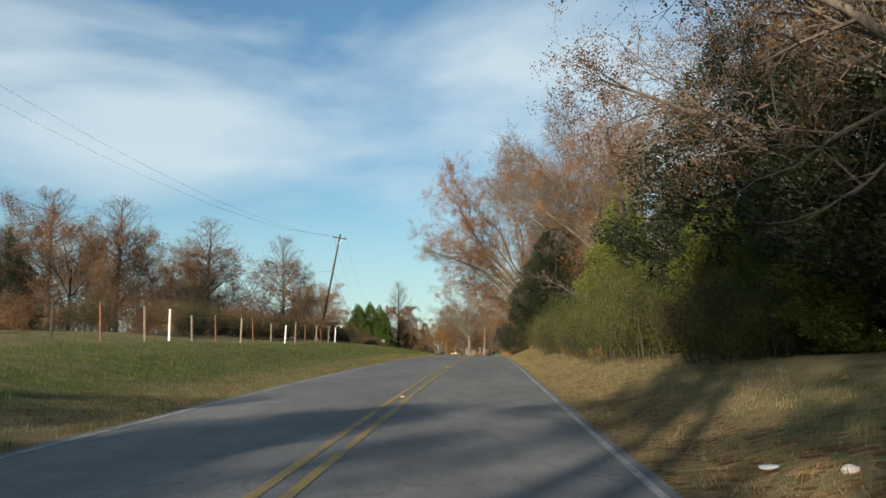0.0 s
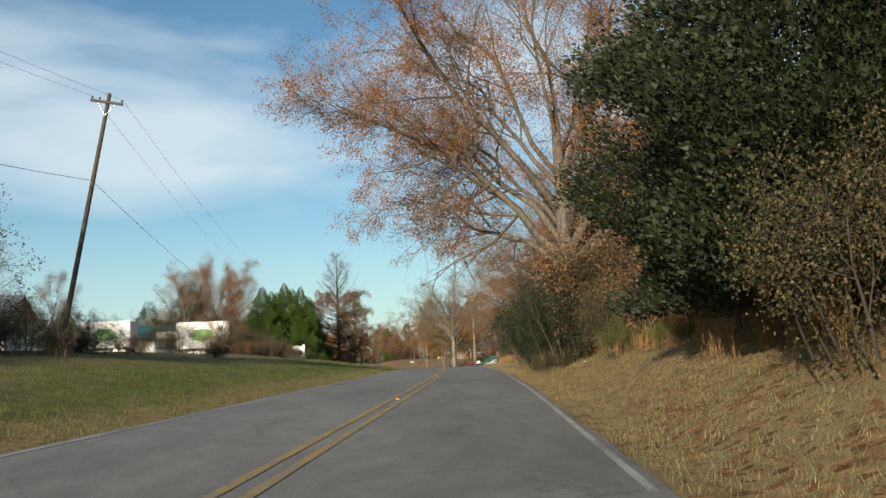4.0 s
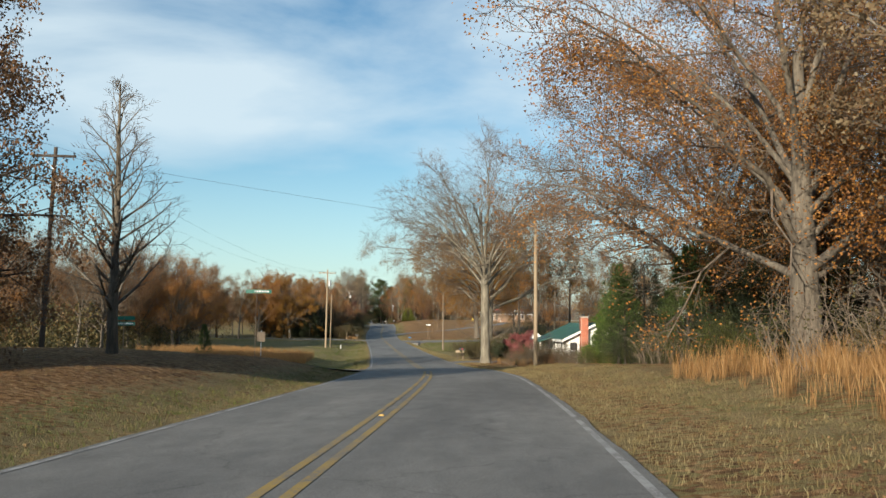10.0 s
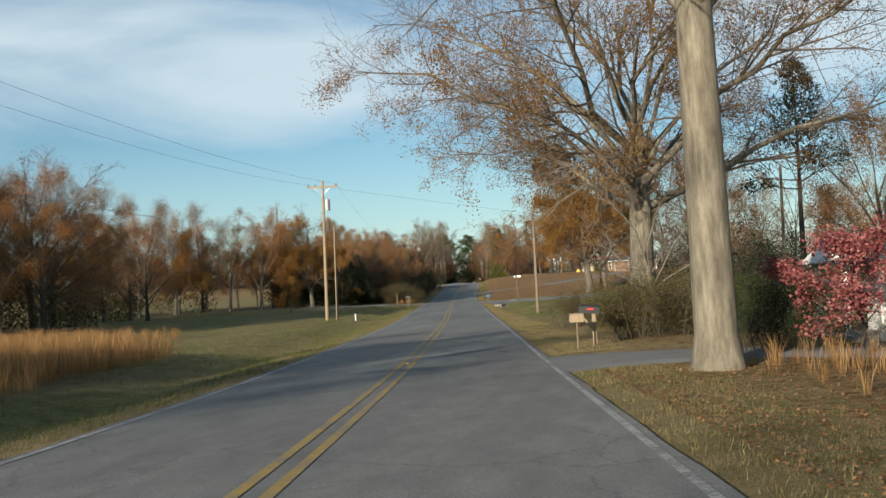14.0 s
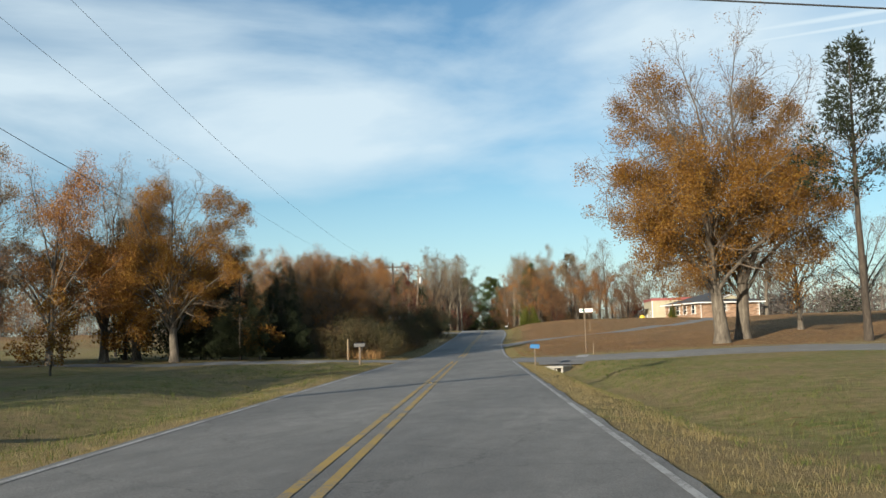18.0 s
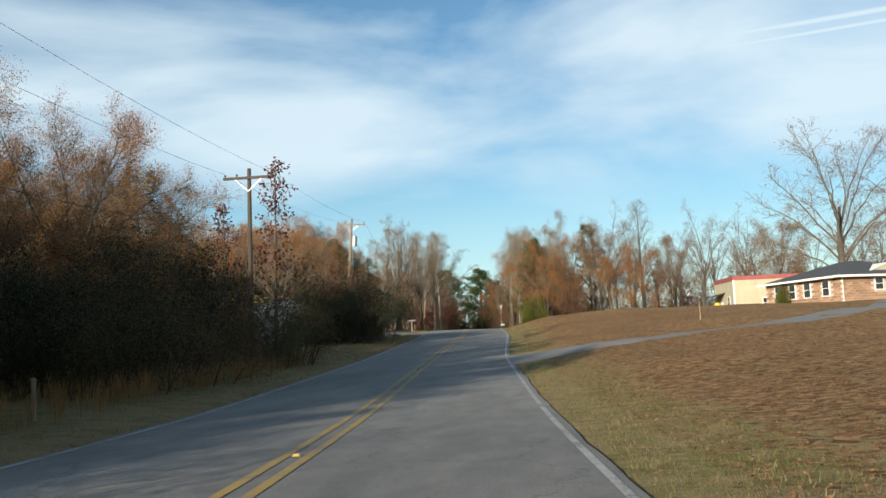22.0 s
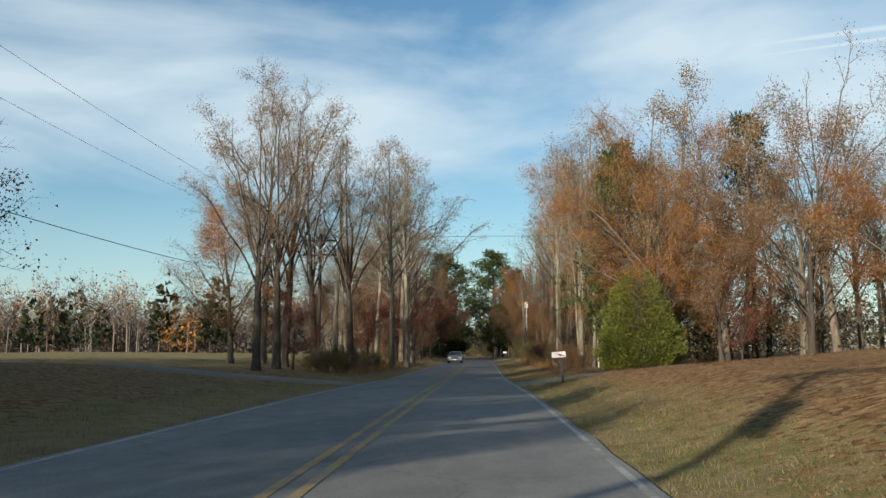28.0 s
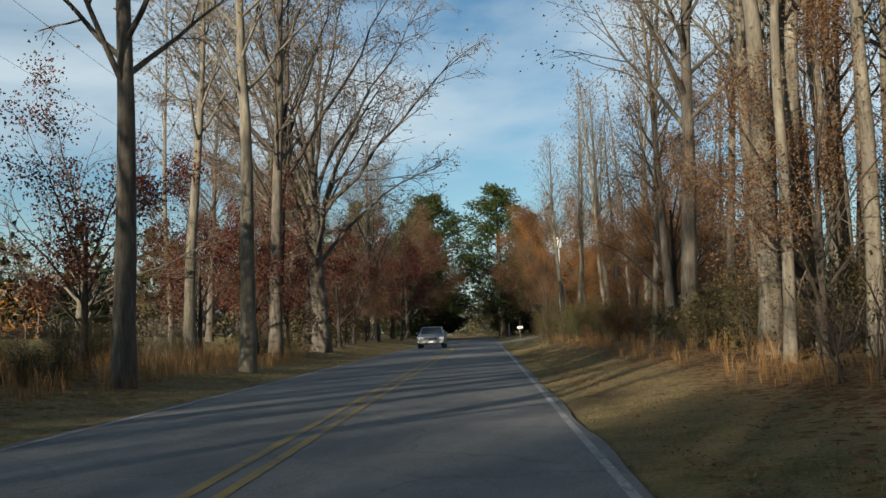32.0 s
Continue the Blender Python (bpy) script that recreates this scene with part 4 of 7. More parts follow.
    wooded("fork_tall", "tall_tree", spreading(89, 18, 0.26, 0.2, 4.6, (10, 10, 7, 4), 7000, 0.065, None, 0.3, 0.14, -0.25, 0.9), "tall forked tree with bare limbs", "bark_dark", "twig", "leaf_tan")
    wooded("bare_round", "bare_tree", spreading(97, 12, 0.24, 0.16, 4.6, (14, 11, 7, 3), 1500, 0.07, None, 0.3), "leafless tree with a rounded crown", "bark_grey", "twig", "leaf_tan")
    wooded("mid_tan", "wood_tree", spreading(101, 13, 0.2, 0.22, 4.2, (11, 8, 6, 0), 15000, 0.075, None, 0.45), "woodland tree with thin tan leaves", "bark_grey", "twig", "leaf_tan")
    wooded("mid_orange", "wood_tree", spreading(103, 12, 0.2, 0.14, 4.4, (11, 8, 6, 0), 40000, 0.054, None, 0.5), "woodland tree with orange brown leaves", "bark_grey", "twig", "leaf_orange")
    wooded("mid_red", "wood_tree", spreading(107, 8, 0.12, 0.12, 2.8, (9, 6, 5, 0), 6500, 0.08, None, 0.4), "small oak holding dark red leaves", "bark_dark", "twig", "leaf_red")
    wooded("mid_rust", "wood_tree", spreading(109, 11, 0.17, 0.1, 4.0, (11, 8, 6, 0), 32000, 0.052, None, 0.45), "woodland oak with rusty leaves", "bark_dark", "twig", "leaf_rust")
    wooded("mid_bare", "wood_tree", spreading(113, 14, 0.19, 0.26, 4.0, (11, 8, 6, 0), 1200, 0.08, None, 0.5, 0.1, -0.2, 0.8), "bare grey woodland tree", "bark_grey", "twig", "leaf_tan")
    wooded("slim_bare", "slim_tree", single(127, 14, 0.1, 0.42, 18, 2.0, 42, 1, 400, 0.09, None, 0.3, 0.5, 0, 0.05), "slim bare woodland tree", "bark_pale", "twig", "leaf_tan")
    wooded("sapling_red", "sapling", single(131, 7, 0.06, 0.2, 24, 1.3, 45, 1, 900, 0.1, None, 0.2, 0.5), "thin sapling with a few dark red leaves", "bark_grey", "twig", "leaf_red")
    wooded("maple_pink", "ornamental_tree", spreading(137, 4.2, 0.07, 0.1, 2.1, mid, 9000, 0.085, None, 0.3), "small ornamental tree with pinkish red leaves", "bark_dark", "twig", "leaf_pink")
    wooded("gold_small", "small_tree", spreading(139, 4.5, 0.05, 0.08, 1.6, low, 3400, 0.1, None, 0.3), "small tree with bright golden leaves", "bark_grey", "twig", "leaf_gold")
    wooded("limby", "bare_tree", spreading(149, 5.5, 0.13, 0.12, 3.4, (9, 8, 5, 2), 60, 0.1, None, 0.3, 0.25), "low crooked leafless tree", "bark_pale", "twig", "leaf_tan")
    for kind, seed, H, R, n, ln, wd, mat, lab, pw in (
            ("cedar", 201, 7, 2.5, 110000, 0.085, 0.3, "needle", "dense dark green cedar tree", 0.75),
            ("cedar_gold", 203, 9, 2.9, 120000, 0.085, 0.34, "needle_gold", "ragged yellow-green cedar tree", 0.8),
            ("cedar_round", 207, 4.6, 2.1, 42000, 0.11, 0.18, "needle_gold", "rounded bright green evergreen bush", 0.42),
            ("cedar_dark", 211, 10, 3.4, 150000, 0.085, 0.3, "needle_dark", "dark shaggy old cedar tree", 0.6)):
        t = Soup()
        t.tube([Vector((0, 0, -0.3)), Vector((0, 0, 0.5)), Vector((0.05, 0.03, H * 0.5)), Vector((0, 0, H * 0.93))], [0.19, 0.14, 0.09, 0.02], 8)
        rr = random.Random(seed + 1)
        br = Soup()
        for k in range(60):
            f = rr.uniform(0.05, 0.9)
            w = rr.uniform(0, 6.28)
            q = R * (1 - f) ** pw * 0.8
            br.tube([Vector((0, 0, f * H)), Vector((math.cos(w) * q * 0.5, math.sin(w) * q * 0.5, f * H + q * 0.1)), Vector((math.cos(w) * q, math.sin(w) * q, f * H + q * 0.3))], [0.03, 0.02, 0.008], 4)
        template(kind, "cedar_tree", t, br, clumps(seed, H, R, n, ln, wd, 0.0 if kind != "cedar_dark" else 0.04, pw, 0.45 if kind != "cedar_round" else 0.18, gap={"cedar_round": -0.5, "cedar": -0.3}.get(kind, -0.12)), lab, "tree", "bark_dark", "bark_dark", mat, "foliage", H)
    for kind, seed, H, base, limbs, reach, n, sz, lab in (
            ("pine", 221, 17, 0.5, 30, 3.2, 2600, 0.3, "tall pine with a tufted green crown"),
            ("pine_full", 227, 13, 0.1, 46, 3.6, 8000, 0.26, "full green pine, broad to the ground")):
        g, _ = single(seed, H, 0.24, base, limbs, reach, 75, 1, 0, taper=0.6, bend=0.02)
        template(kind, "pine_tree", g.wood, g.twigs, pine_crown(g, seed, sz, n, 0.35), lab, "tree", "bark_dark", "bark_dark", "needle_dark" if kind == "pine" else "needle_pine", "needles", H)
    for kind, seed, H, W, stems, tw, lf, sz, bark, mat, lab in (
            ("brush_brown", 231, 2.6, 1.7, 24, 3, 24000, 0.036, "bark_dark", "brush", "tangled brown brush on the verge"),
            ("brush_olive", 233, 3.4, 1.8, 22, 3, 34000, 0.036, "bark_dark", "brush_green", "olive green shrub on the verge"),
            ("brush_bare", 239, 2.4, 1.3, 26, 4, 500, 0.07, "twig", "brush", "bare twiggy bush on the verge"),
            ("brush_dark", 241, 3.2, 2.0, 22, 3, 40000, 0.038, "bark_dark", "needle_dark", "dark evergreen shrub on the verge"),
            ("brush_rust", 251, 2.8, 1.7, 22, 3, 20000, 0.04, "bark_dark", "leaf_rust", "bush with rusty autumn leaves")):
        g, lv = thicket(seed, H, W, stems, tw, lf, sz)
        template(kind, "roadside_bush", g.wood, g.twigs, lv, lab, "bush", bark, bark, mat, "leaves", H, False)


make_templates()


def plant(kind, y, u, h=None, rz=None, squash=1.0, group="", label="", lean=0.0):
    """A tree or bush of the kind at y along and u across, h metres high."""
    rec = TEMPLATES[kind]
    e, base_h, used = rec
    s = (h or base_h) / base_h
    if rz is None:
        rz = (y * 37.7 + u * 91.3) % 360
    p = spot(y, u, -0.05)
    m = Matrix.Translation(p) @ pose(0, 0, 0, 0, lean, 0) @ pose(0, 0, 0, 0, 0, rz) @ Matrix.Diagonal((s * squash, s * squash, s, 1))
    if not used:
        ob = e
        ob.matrix_basis = m
    else:
        ob = copy_thing(e, m @ Matrix.Diagonal((1 / e.scale.x, 1 / e.scale.y, 1 / e.scale.z, 1)))
    rec[2] += 1
    if label:
        ob["label"] = label
    if group:
        ob["group"] = group
    return ob


def scatter(seed, n, kinds, y0, y1, u0, u1, h0, h1, group="", gap=1.5, squash=(0.85, 1.15)):
    """A stand of n trees or bushes over a stretch of the roadside."""
    r, got = random.Random(seed), []
    for _ in range(n * 12):
        if len(got) >= n:
            break
        y, u = r.uniform(y0, y1), r.uniform(u0, u1)
        if any((y - a) ** 2 + (u - b) ** 2 < gap * gap for a, b in got):
            continue
        got.append((y, u))
        plant(r.choice(kinds), y, u, r.uniform(h0, h1), r.uniform(0, 360), r.uniform(*squash), group)

# ---- planting, stretch by stretch ----
# all but the first oak stand unseen behind the start, added for shade
plant("oak_big", -57, 11.5, 13, 120), plant("oak_tan", -74, 9.5, 9), plant("cedar_dark", -80, 11, 8), plant("cedar_dark", -88, 6, 9)
# unseen trees added behind the start, whose shade lies on the road
plant("pine", -88, -6.8, 15), plant("pine", -92, -9, 16), plant("pine", -95, -6.5, 15), plant("cedar_dark", -77, -8.5, 6.3), plant("cedar_dark", -80, -9.5, 7.4), plant("cedar_dark", -84, -11.5, 8), plant("cedar_dark", -76, -12, 6.3), plant("oak_tan", -92, -12, 9)
# first stretch, right: dark cedars, a yellow-green cedar, brush, then oaks
plant("cedar_dark", -41, 9.6, 11, squash=1.15), plant("cedar_dark", -46, 12.0, 12), plant("oak_big", -44, 13, 16), plant("cedar_dark", -35.5, 12.5, 10)
plant("cedar_gold", -52, 9.4, 4.8, squash=1.5), plant("cedar_gold", -47.5, 8.4, 4.2, squash=1.5), plant("cedar_gold", -43.5, 8.0, 4.4, squash=1.5), plant("cedar_dark", -53, 11.5, 12, squash=1.2), plant("brush_olive", -50, 7.4, 2.0), plant("brush_olive", -44, 6.8, 2.6), plant("brush_olive", -38, 6.9, 2.4), plant("brush_brown", -48, 7.6, 2.2), plant("oak_big", -33, 15, 13)
plant("cedar_gold", -20.5, 8.6, 8.6), plant("brush_olive", -26, 7.6, 3.4), plant("brush_olive", -29, 8.5, 4), plant("brush_olive", -16, 7.2, 3.6)
plant("brush_olive", -12, 7.4, 3.2), plant("cedar_gold", -9, 8.6, 5.5), plant("brush_brown", -22, 6.4, 1.6)
scatter(301, 26, ["brush_olive", "brush_olive", "brush_brown"], -38, 8, 5.9, 7.8, 1.2, 2.6, "brush along the verge", 1.2)
plant("limby", -15, 9, 7.5), plant("cedar_gold", -14, 8.2, 5.2, squash=1.4), plant("cedar_gold", -25, 8.0, 5.0, squash=1.4), plant("mid_tan", -8, 11, 11), plant("mid_tan", -27, 13, 9), plant("mid_bare", -18, 15, 10)
# the four dark cedars are added to keep sun off the thicket ahead
plant("sycamore", -1, 9.2, 17, 100), plant("sycamore", 9.5, 8.4, 17.5, 350), plant("oak_orange", -3, 12.5, 16), plant("cedar_dark", 7.5, 6.6, 9.5), plant("cedar_dark", 4, 6.8, 10), plant("cedar_dark", 9, 10.4, 10), plant("cedar_dark", 3, 7.6, 6.5)
plant("oak_giant", 31.8, 5.8, 19.5, 15), plant("mid_rust", 37, 9.5, 7.5), plant("mid_orange", 43, 8.6, 8), plant("mid_rust", 34, 12, 5.5)
plant("oak_orange", 46, 12, 8.5)
scatter(303, 30, ["brush_brown", "brush_dark", "brush_rust", "brush_dark"], 14, 48, 7.0, 13, 2.6, 4.6, "brush along the verge", 1.3)
plant("brush_dark", 27, 6.8, 3.2), plant("brush_brown", 29.5, 6.4, 3.0), plant("brush_dark", 25, 7.4, 3.6), plant("brush_brown", 33.5, 6.6, 2.8), plant("brush_rust", 23, 7.2, 3.2), plant("brush_dark", 30, 8.2, 4.2), plant("brush_rust", 31, 6.9, 2.2), plant("brush_brown", 21, 6.8, 2.2), plant("cedar_dark", 36, 10, 7), plant("cedar_dark", 27, 12, 4.4), plant("cedar_dark", 41, 9.6, 7.5), plant("mid_rust", 38.5, 9.8, 6)
# thicket round the big oak's foot; near-black plants carry its shade in their colour
plant("cedar_dark", 35, 7.0, 5.4, 40), plant("cedar_dark", 38.5, 7.4, 5.6, 140), plant("cedar_dark", 31.5, 8.2, 5.0, 220), plant("cedar_dark", 27.5, 8.8, 4.2, 300), plant("cedar_dark", 42, 8.0, 5.0, 80)
for y, u, h in ((28.2, 5.9, 3.0), (29.6, 5.2, 2.6), (31.2, 4.9, 2.4), (33.0, 5.2, 3.0), (34.6, 5.6, 3.4), (36.2, 5.7, 3.2), (37.8, 6.0, 3.2), (39.6, 6.2, 3.0), (41.4, 6.6, 2.6), (44.0, 7.0, 2.2), (26.6, 6.2, 3.2), (24.6, 6.5, 3.0)):
    plant("brush_dark", y, u, h, y * 77, group="brush along the verge")
plant("brush_rust", 32.4, 4.7, 1.3), plant("brush_olive", 35.5, 4.9, 1.1), plant("brush_brown", 30, 4.6, 1.0), plant("brush_olive", 38.6, 5.2, 1.0), plant("brush_brown", 28, 4.9, 1.1)
scatter(305, 10, ["mid_bare", "mid_tan", "mid_rust"], 0, 60, 16, 30, 4.5, 7, "wood on the rise")
# first stretch, left: field trees, a hedge of brush, far cedars
plant("pin_oak_red", 24.4, -18.4, 10.2, squash=1.05), plant("pin_oak_red", 7.4, -21, 9.6, squash=1.2), plant("pin_oak_red", -4, -24, 9.6, squash=1.2), plant("pin_oak_red", -11, -25.5, 9, squash=1.2), plant("pin_oak_red", 12, -24, 8.5, squash=1.1), plant("mid_rust", -16, -22, 7), plant("cedar_dark", -20, -24, 6), plant("mid_rust", 0, -26, 8), plant("mid_rust", 14, -29, 9), plant("mid_rust", -12, -27, 8)
plant("bare_round", 34, -30, 10), plant("cedar_dark", -6, -34, 7), plant("cedar_dark", -14, -30, 6), plant("cedar", -20, -28, 4.5), plant("mid_rust", -18, -36, 8)
plant("cedar_dark", 14, -40, 9), plant("pine", 20, -60, 13), plant("pine", 40, -66, 13), plant("mid_rust", 2, -44, 10), plant("mid_bare", 10, -50, 12)
scatter(307, 34, ["brush_rust", "brush_brown", "brush_rust", "brush_brown", "brush_dark"], -28, 34, -19, -13, 1.3, 2.4, "hedge behind the fence")
plant("cedar", 44, -20, 2.6), plant("mid_rust", 52, -24, 5), plant("bare_round", 66, -36, 9), plant("mid_orange", 75, -42, 8)
# the yard on the left: cedar pair, pin oak, young tree
# the cedars at 97, 99 and 104 are added to shade the bank
plant("cedar", 90, -18.2, 7.6, squash=0.95), plant("cedar", 91.5, -16.2, 8.2, squash=0.95), plant("cedar", 92, -14.6, 7.9, squash=0.9), plant("cedar", 95, -14.2, 7.2, squash=0.95), plant("cedar", 99, -16.6, 8.4), plant("cedar", 104, -19, 8.6), plant("cedar", 97, -18.5, 8), plant("pin_oak", 103, -11.9, 13, squash=0.86), plant("bare_young", 115.5, -10.9, 9.6, squash=1.2)
plant("pine", 68, -40, 10), plant("pine", 60, -52, 12), plant("mid_orange", 84, -48, 8)
scatter(309, 8, ["brush_brown", "brush_rust", "brush_bare"], 58, 84, -19, -14.5, 1.5, 3.0, "brush by the yard fence")
plant("bare_round", 82, -24, 8.5), plant("mid_rust", 76, -19, 5)
# right, past the oaks: pull-off, thin woods, tawny grass, the big brown tree
plant("bare_tall_b", 82, 9, 15), plant("bare_tall", 86, 11.5, 16)
plant("oak_tan", 111.5, 11.2, 17, 30, 1.15), plant("cedar_dark", 124, 14, 7), plant("cedar_dark", 119, 13.5, 7.5), plant("oak_tan", 121, 15.5, 14, 250), plant("mid_orange", 104, 14, 13), plant("mid_tan", 100, 11, 13), plant("mid_tan", 119, 13.5, 11)
plant("mid_bare", 78, 16, 14), plant("mid_bare", 90, 18, 14), plant("mid_tan", 74, 20, 11), plant("mid_bare", 96, 22, 13), plant("mid_rust", 66, 16, 9), plant("mid_red", 72, 11.5, 4)
scatter(311, 9, ["brush_bare", "brush_brown", "brush_rust"], 78, 108, 9.5, 15, 1.4, 2.6, "brush at the wood's edge")
plant("oak_big", 131, 14.0, 16, 300, 1.2), plant("pine_full", 131, 9.8, 4.2), plant("pine_full", 136, 10.6, 5.4), plant("pine_full", 128, 11.2, 3.4), plant("brush_dark", 125, 9.4, 2.2)
scatter(313, 6, ["brush_bare", "brush_brown", "brush_olive"], 118, 138, 7.5, 11, 1.0, 2.2, "brush at the wood's edge")
# the white house and its trees
plant("sycamore", 157, 5.55, 17, 20, 1.08), plant("oak_wide", 181, 8.6, 18, 100), plant("maple_pink", 159.5, 8.8, 2.4, squash=1.15), plant("brush_dark", 161.5, 8.0, 1.9), plant("cedar_dark", 149, 15.4, 8)
plant("brush_bare", 151, 9.6, 2.2), plant("brush_bare", 147, 8.2, 1.8), plant("brush_bare", 154, 11.2, 2.0), plant("brush_bare", 143, 9.4, 1.5), plant("brush_rust", 150, 7.4, 1.3)
plant("limby", 172, 7.4, 5.2), plant("brush_dark", 176, 8.6, 1.6), plant("brush_olive", 180, 7.6, 1.8), plant("brush_olive", 184, 8.4, 1.5), plant("brush_rust", 174, 9.4, 1.3), plant("brush_dark", 182, 13, 4)
plant("mid_bare", 186, 24, 15), plant("mid_bare", 182, 30, 14), plant("mid_tan", 195, 36, 13), plant("mid_orange", 200, 26, 12), plant("pine", 196, 20, 13)
scatter(315, 16, ["mid_bare", "mid_tan", "mid_orange", "mid_bare"], 190, 260, 34, 70, 10, 16, "wood behind the house")
plant("mid_orange", 212, 19, 12), plant("pine", 222, 22, 13), plant("mid_bare", 228, 30, 12), plant("brush_bare", 196, 8, 1.2)
# left of the field: bare trees, a row of orange ones
scatter(317, 9, ["mid_bare", "bare_round", "fork_tall"], 168, 206, -44, -30, 8.5, 10.5, "wood edge across the field")
scatter(319, 12, ["mid_orange", "oak_gold", "mid_orange", "mid_rust"], 216, 262, -40, -27, 8, 12, "orange trees across the field")
plant("pine_full", 153, -15.5, 2.6), plant("gold_small", 236, -16.5, 3.4), plant("mid_bare", 186, -54, 14), plant("mid_bare", 198, -60, 14), plant("mid_orange", 192, -26, 9)
# around the side street: gold-brown trees, dark scrub on the left
plant("oak_gold", 253.5, -17.0, 11.5), plant("mid_orange", 247, -22, 11), plant("gold_small", 257, -12.5, 3.6), plant("gold_small", 254.5, -20, 4.5)
plant("oak_gold", 268.5, 18.0, 20.5, 80), plant("oak_gold", 272.5, 20.4, 21, 230), plant("pine", 262, 25, 18), plant("bare_round", 356, 36, 17, squash=1.1), plant("bare_round", 352, 43, 16), plant("bare_round", 281, 27, 10), plant("bare_round", 292, 36, 11), plant("mid_bare", 262, 36, 14)
plant("mid_tan", 272, -11.5, 7.5), plant("oak_tan", 278, -13, 8.2), plant("cedar_dark", 266, -13.5, 5.5), plant("pine", 258, -22, 9)
plant("brush_dark", 284, -8.6, 4.4), plant("cedar_dark", 289, -9.6, 4.6), plant("brush_dark", 279, -8.2, 3.2), plant("mid_tan", 291, -12, 7.2)
scatter(321, 20, ["brush_brown", "brush_bare", "brush_rust", "brush_dark", "brush_brown"], 258, 297, -9.6, -6.2, 1.4, 3.2, "scrub along the verge")
scatter(323, 10, ["mid_tan", "mid_bare", "mid_orange"], 262, 300, -28, -16, 6.5, 9, "wood behind the scrub")
plant("sapling_red", 296.8, -6.3, 8.2), plant("sapling_red", 293, -7.4, 6), plant("mid_rust", 320, -7.6, 6.0)
plant("brush_dark", 317, -6.4, 4.0), plant("brush_dark", 319, -8.4, 4.3), plant("brush_dark", 321, -6.6, 3.8), plant("brush_rust", 318, -7, 4.6), plant("brush_dark", 324, -8, 4), plant("mid_red", 322, -8, 5.4), plant("brush_rust", 322, -7.6, 2.2)
# cedars and leafy oaks added round the bare pin oak to shade the road
plant("bare_round", 345, -17, 8.5), plant("bare_round", 357, -20, 10), plant("pin_oak_bare", 371, -18, 13, squash=1.1), plant("pin_oak", 369, -19.5, 11, squash=1.2), plant("pin_oak", 363, -16.5, 11), plant("oak_tan", 364, -21, 12), plant("cedar_dark", 360, -18, 10), plant("cedar_dark", 366, -20, 8), plant("oak_tan", 357, -16, 11), plant("mid_bare", 350, -28, 12), plant("cedar_dark", 352, -19, 4)
plant("bare_tall", 336, -11.5, 8), plant("mid_bare", 340, -22, 8.5), plant("bare_round", 362, -26, 11)
# the lawn on the right and the wood behind it
plant("cedar_round", 398, 10.0, 5.2), plant("oak_orange", 406, 12.5, 14.5), plant("pine_full", 411, 11, 14), plant("mid_rust", 402, 15, 9), plant("mid_red", 408, 17, 6)
scatter(325, 26, ["mid_bare", "bare_tall", "mid_bare", "mid_tan", "fork_tall"], 398, 440, 16, 58, 13, 18, "wood beyond the lawn", 3.0)
scatter(327, 9, ["mid_red", "mid_rust"], 398, 430, 15, 50, 4, 8, "understorey oaks")
plant("bare_tall", 402, 26, 18), plant("mid_rust", 400, 30, 12), plant("oak_gold", 409, 12.5, 9), plant("mid_orange", 413, 14, 11), plant("pine", 414, 20, 16)
scatter(329, 40, ["slim_bare", "bare_tall_b", "slim_bare", "bare_tall", "slim_bare"], 417, 476, 7.4, 17, 13, 19, "bare roadside wood", 1.6)
scatter(331, 12, ["brush_brown", "brush_bare", "brush_rust", "brush_olive"], 414, 480, 6.6, 9.0, 1.2, 2.6, "brush along the wood")
plant("mid_rust", 422, 8.4, 7), plant("bare_tall_b", 430.5, 9.7, 18, 10), plant("bare_tall_b", 426.3, 9.4, 18.5, 70)
scatter(333, 8, ["mid_red", "mid_rust", "mid_orange"], 436, 490, 8, 16, 5, 9, "understorey oaks")
# the row of tall trees on the left
plant("fork_tall", 411.5, -7.2, 16), plant("fork_tall", 404, -10.4, 18), plant("bare_tall", 420.7, -5.2, 18), plant("bare_tall_b", 428.7, -4.7, 19), plant("bare_tall", 407, -12.5, 17)
plant("bare_tall_b", 416, -9, 17), plant("limby", 431, -11, 7), plant("limby", 416, -14.5, 6.5), plant("bare_tall_b", 433, -7.8, 17)
plant("bare_tall", 438, -6, 20), plant("fork_tall", 442, -7.0, 20), plant("bare_round", 447, -5.8, 19), plant("mid_orange", 403, -13.6, 10)
scatter(335, 14, ["mid_red", "mid_rust", "mid_red"], 432, 478, -11.5, -5.6, 5, 9.5, "red oaks along the road")
scatter(337, 14, ["bare_tall", "bare_tall_b", "fork_tall", "slim_bare"], 440, 500, -18, -5.4, 14, 19, "tall trees along the road", 2.2)
scatter(339, 16, ["brush_dark", "brush_bare", "brush_brown", "brush_brown"], 398, 440, -9.5, -5.6, 0.8, 1.8, "low brush under the trees")
# the far end: trees close over the road
plant("pine_full", 536, 4.6, 20, squash=1.5), plant("pine_full", 528, -7, 16, squash=1.4), plant("pine_full", 548, -5.5, 21, squash=1.6), plant("cedar_dark", 520, -7.5, 8), plant("pine_full", 548, 9, 17)
scatter(341, 14, ["mid_orange", "pine_full", "cedar_dark", "mid_rust"], 496, 540, 12, 34, 9, 14, "trees at the far end")
scatter(343, 14, ["mid_red", "mid_rust", "cedar_dark", "mid_bare"], 480, 560, -22, -6, 8, 15, "trees at the far end")

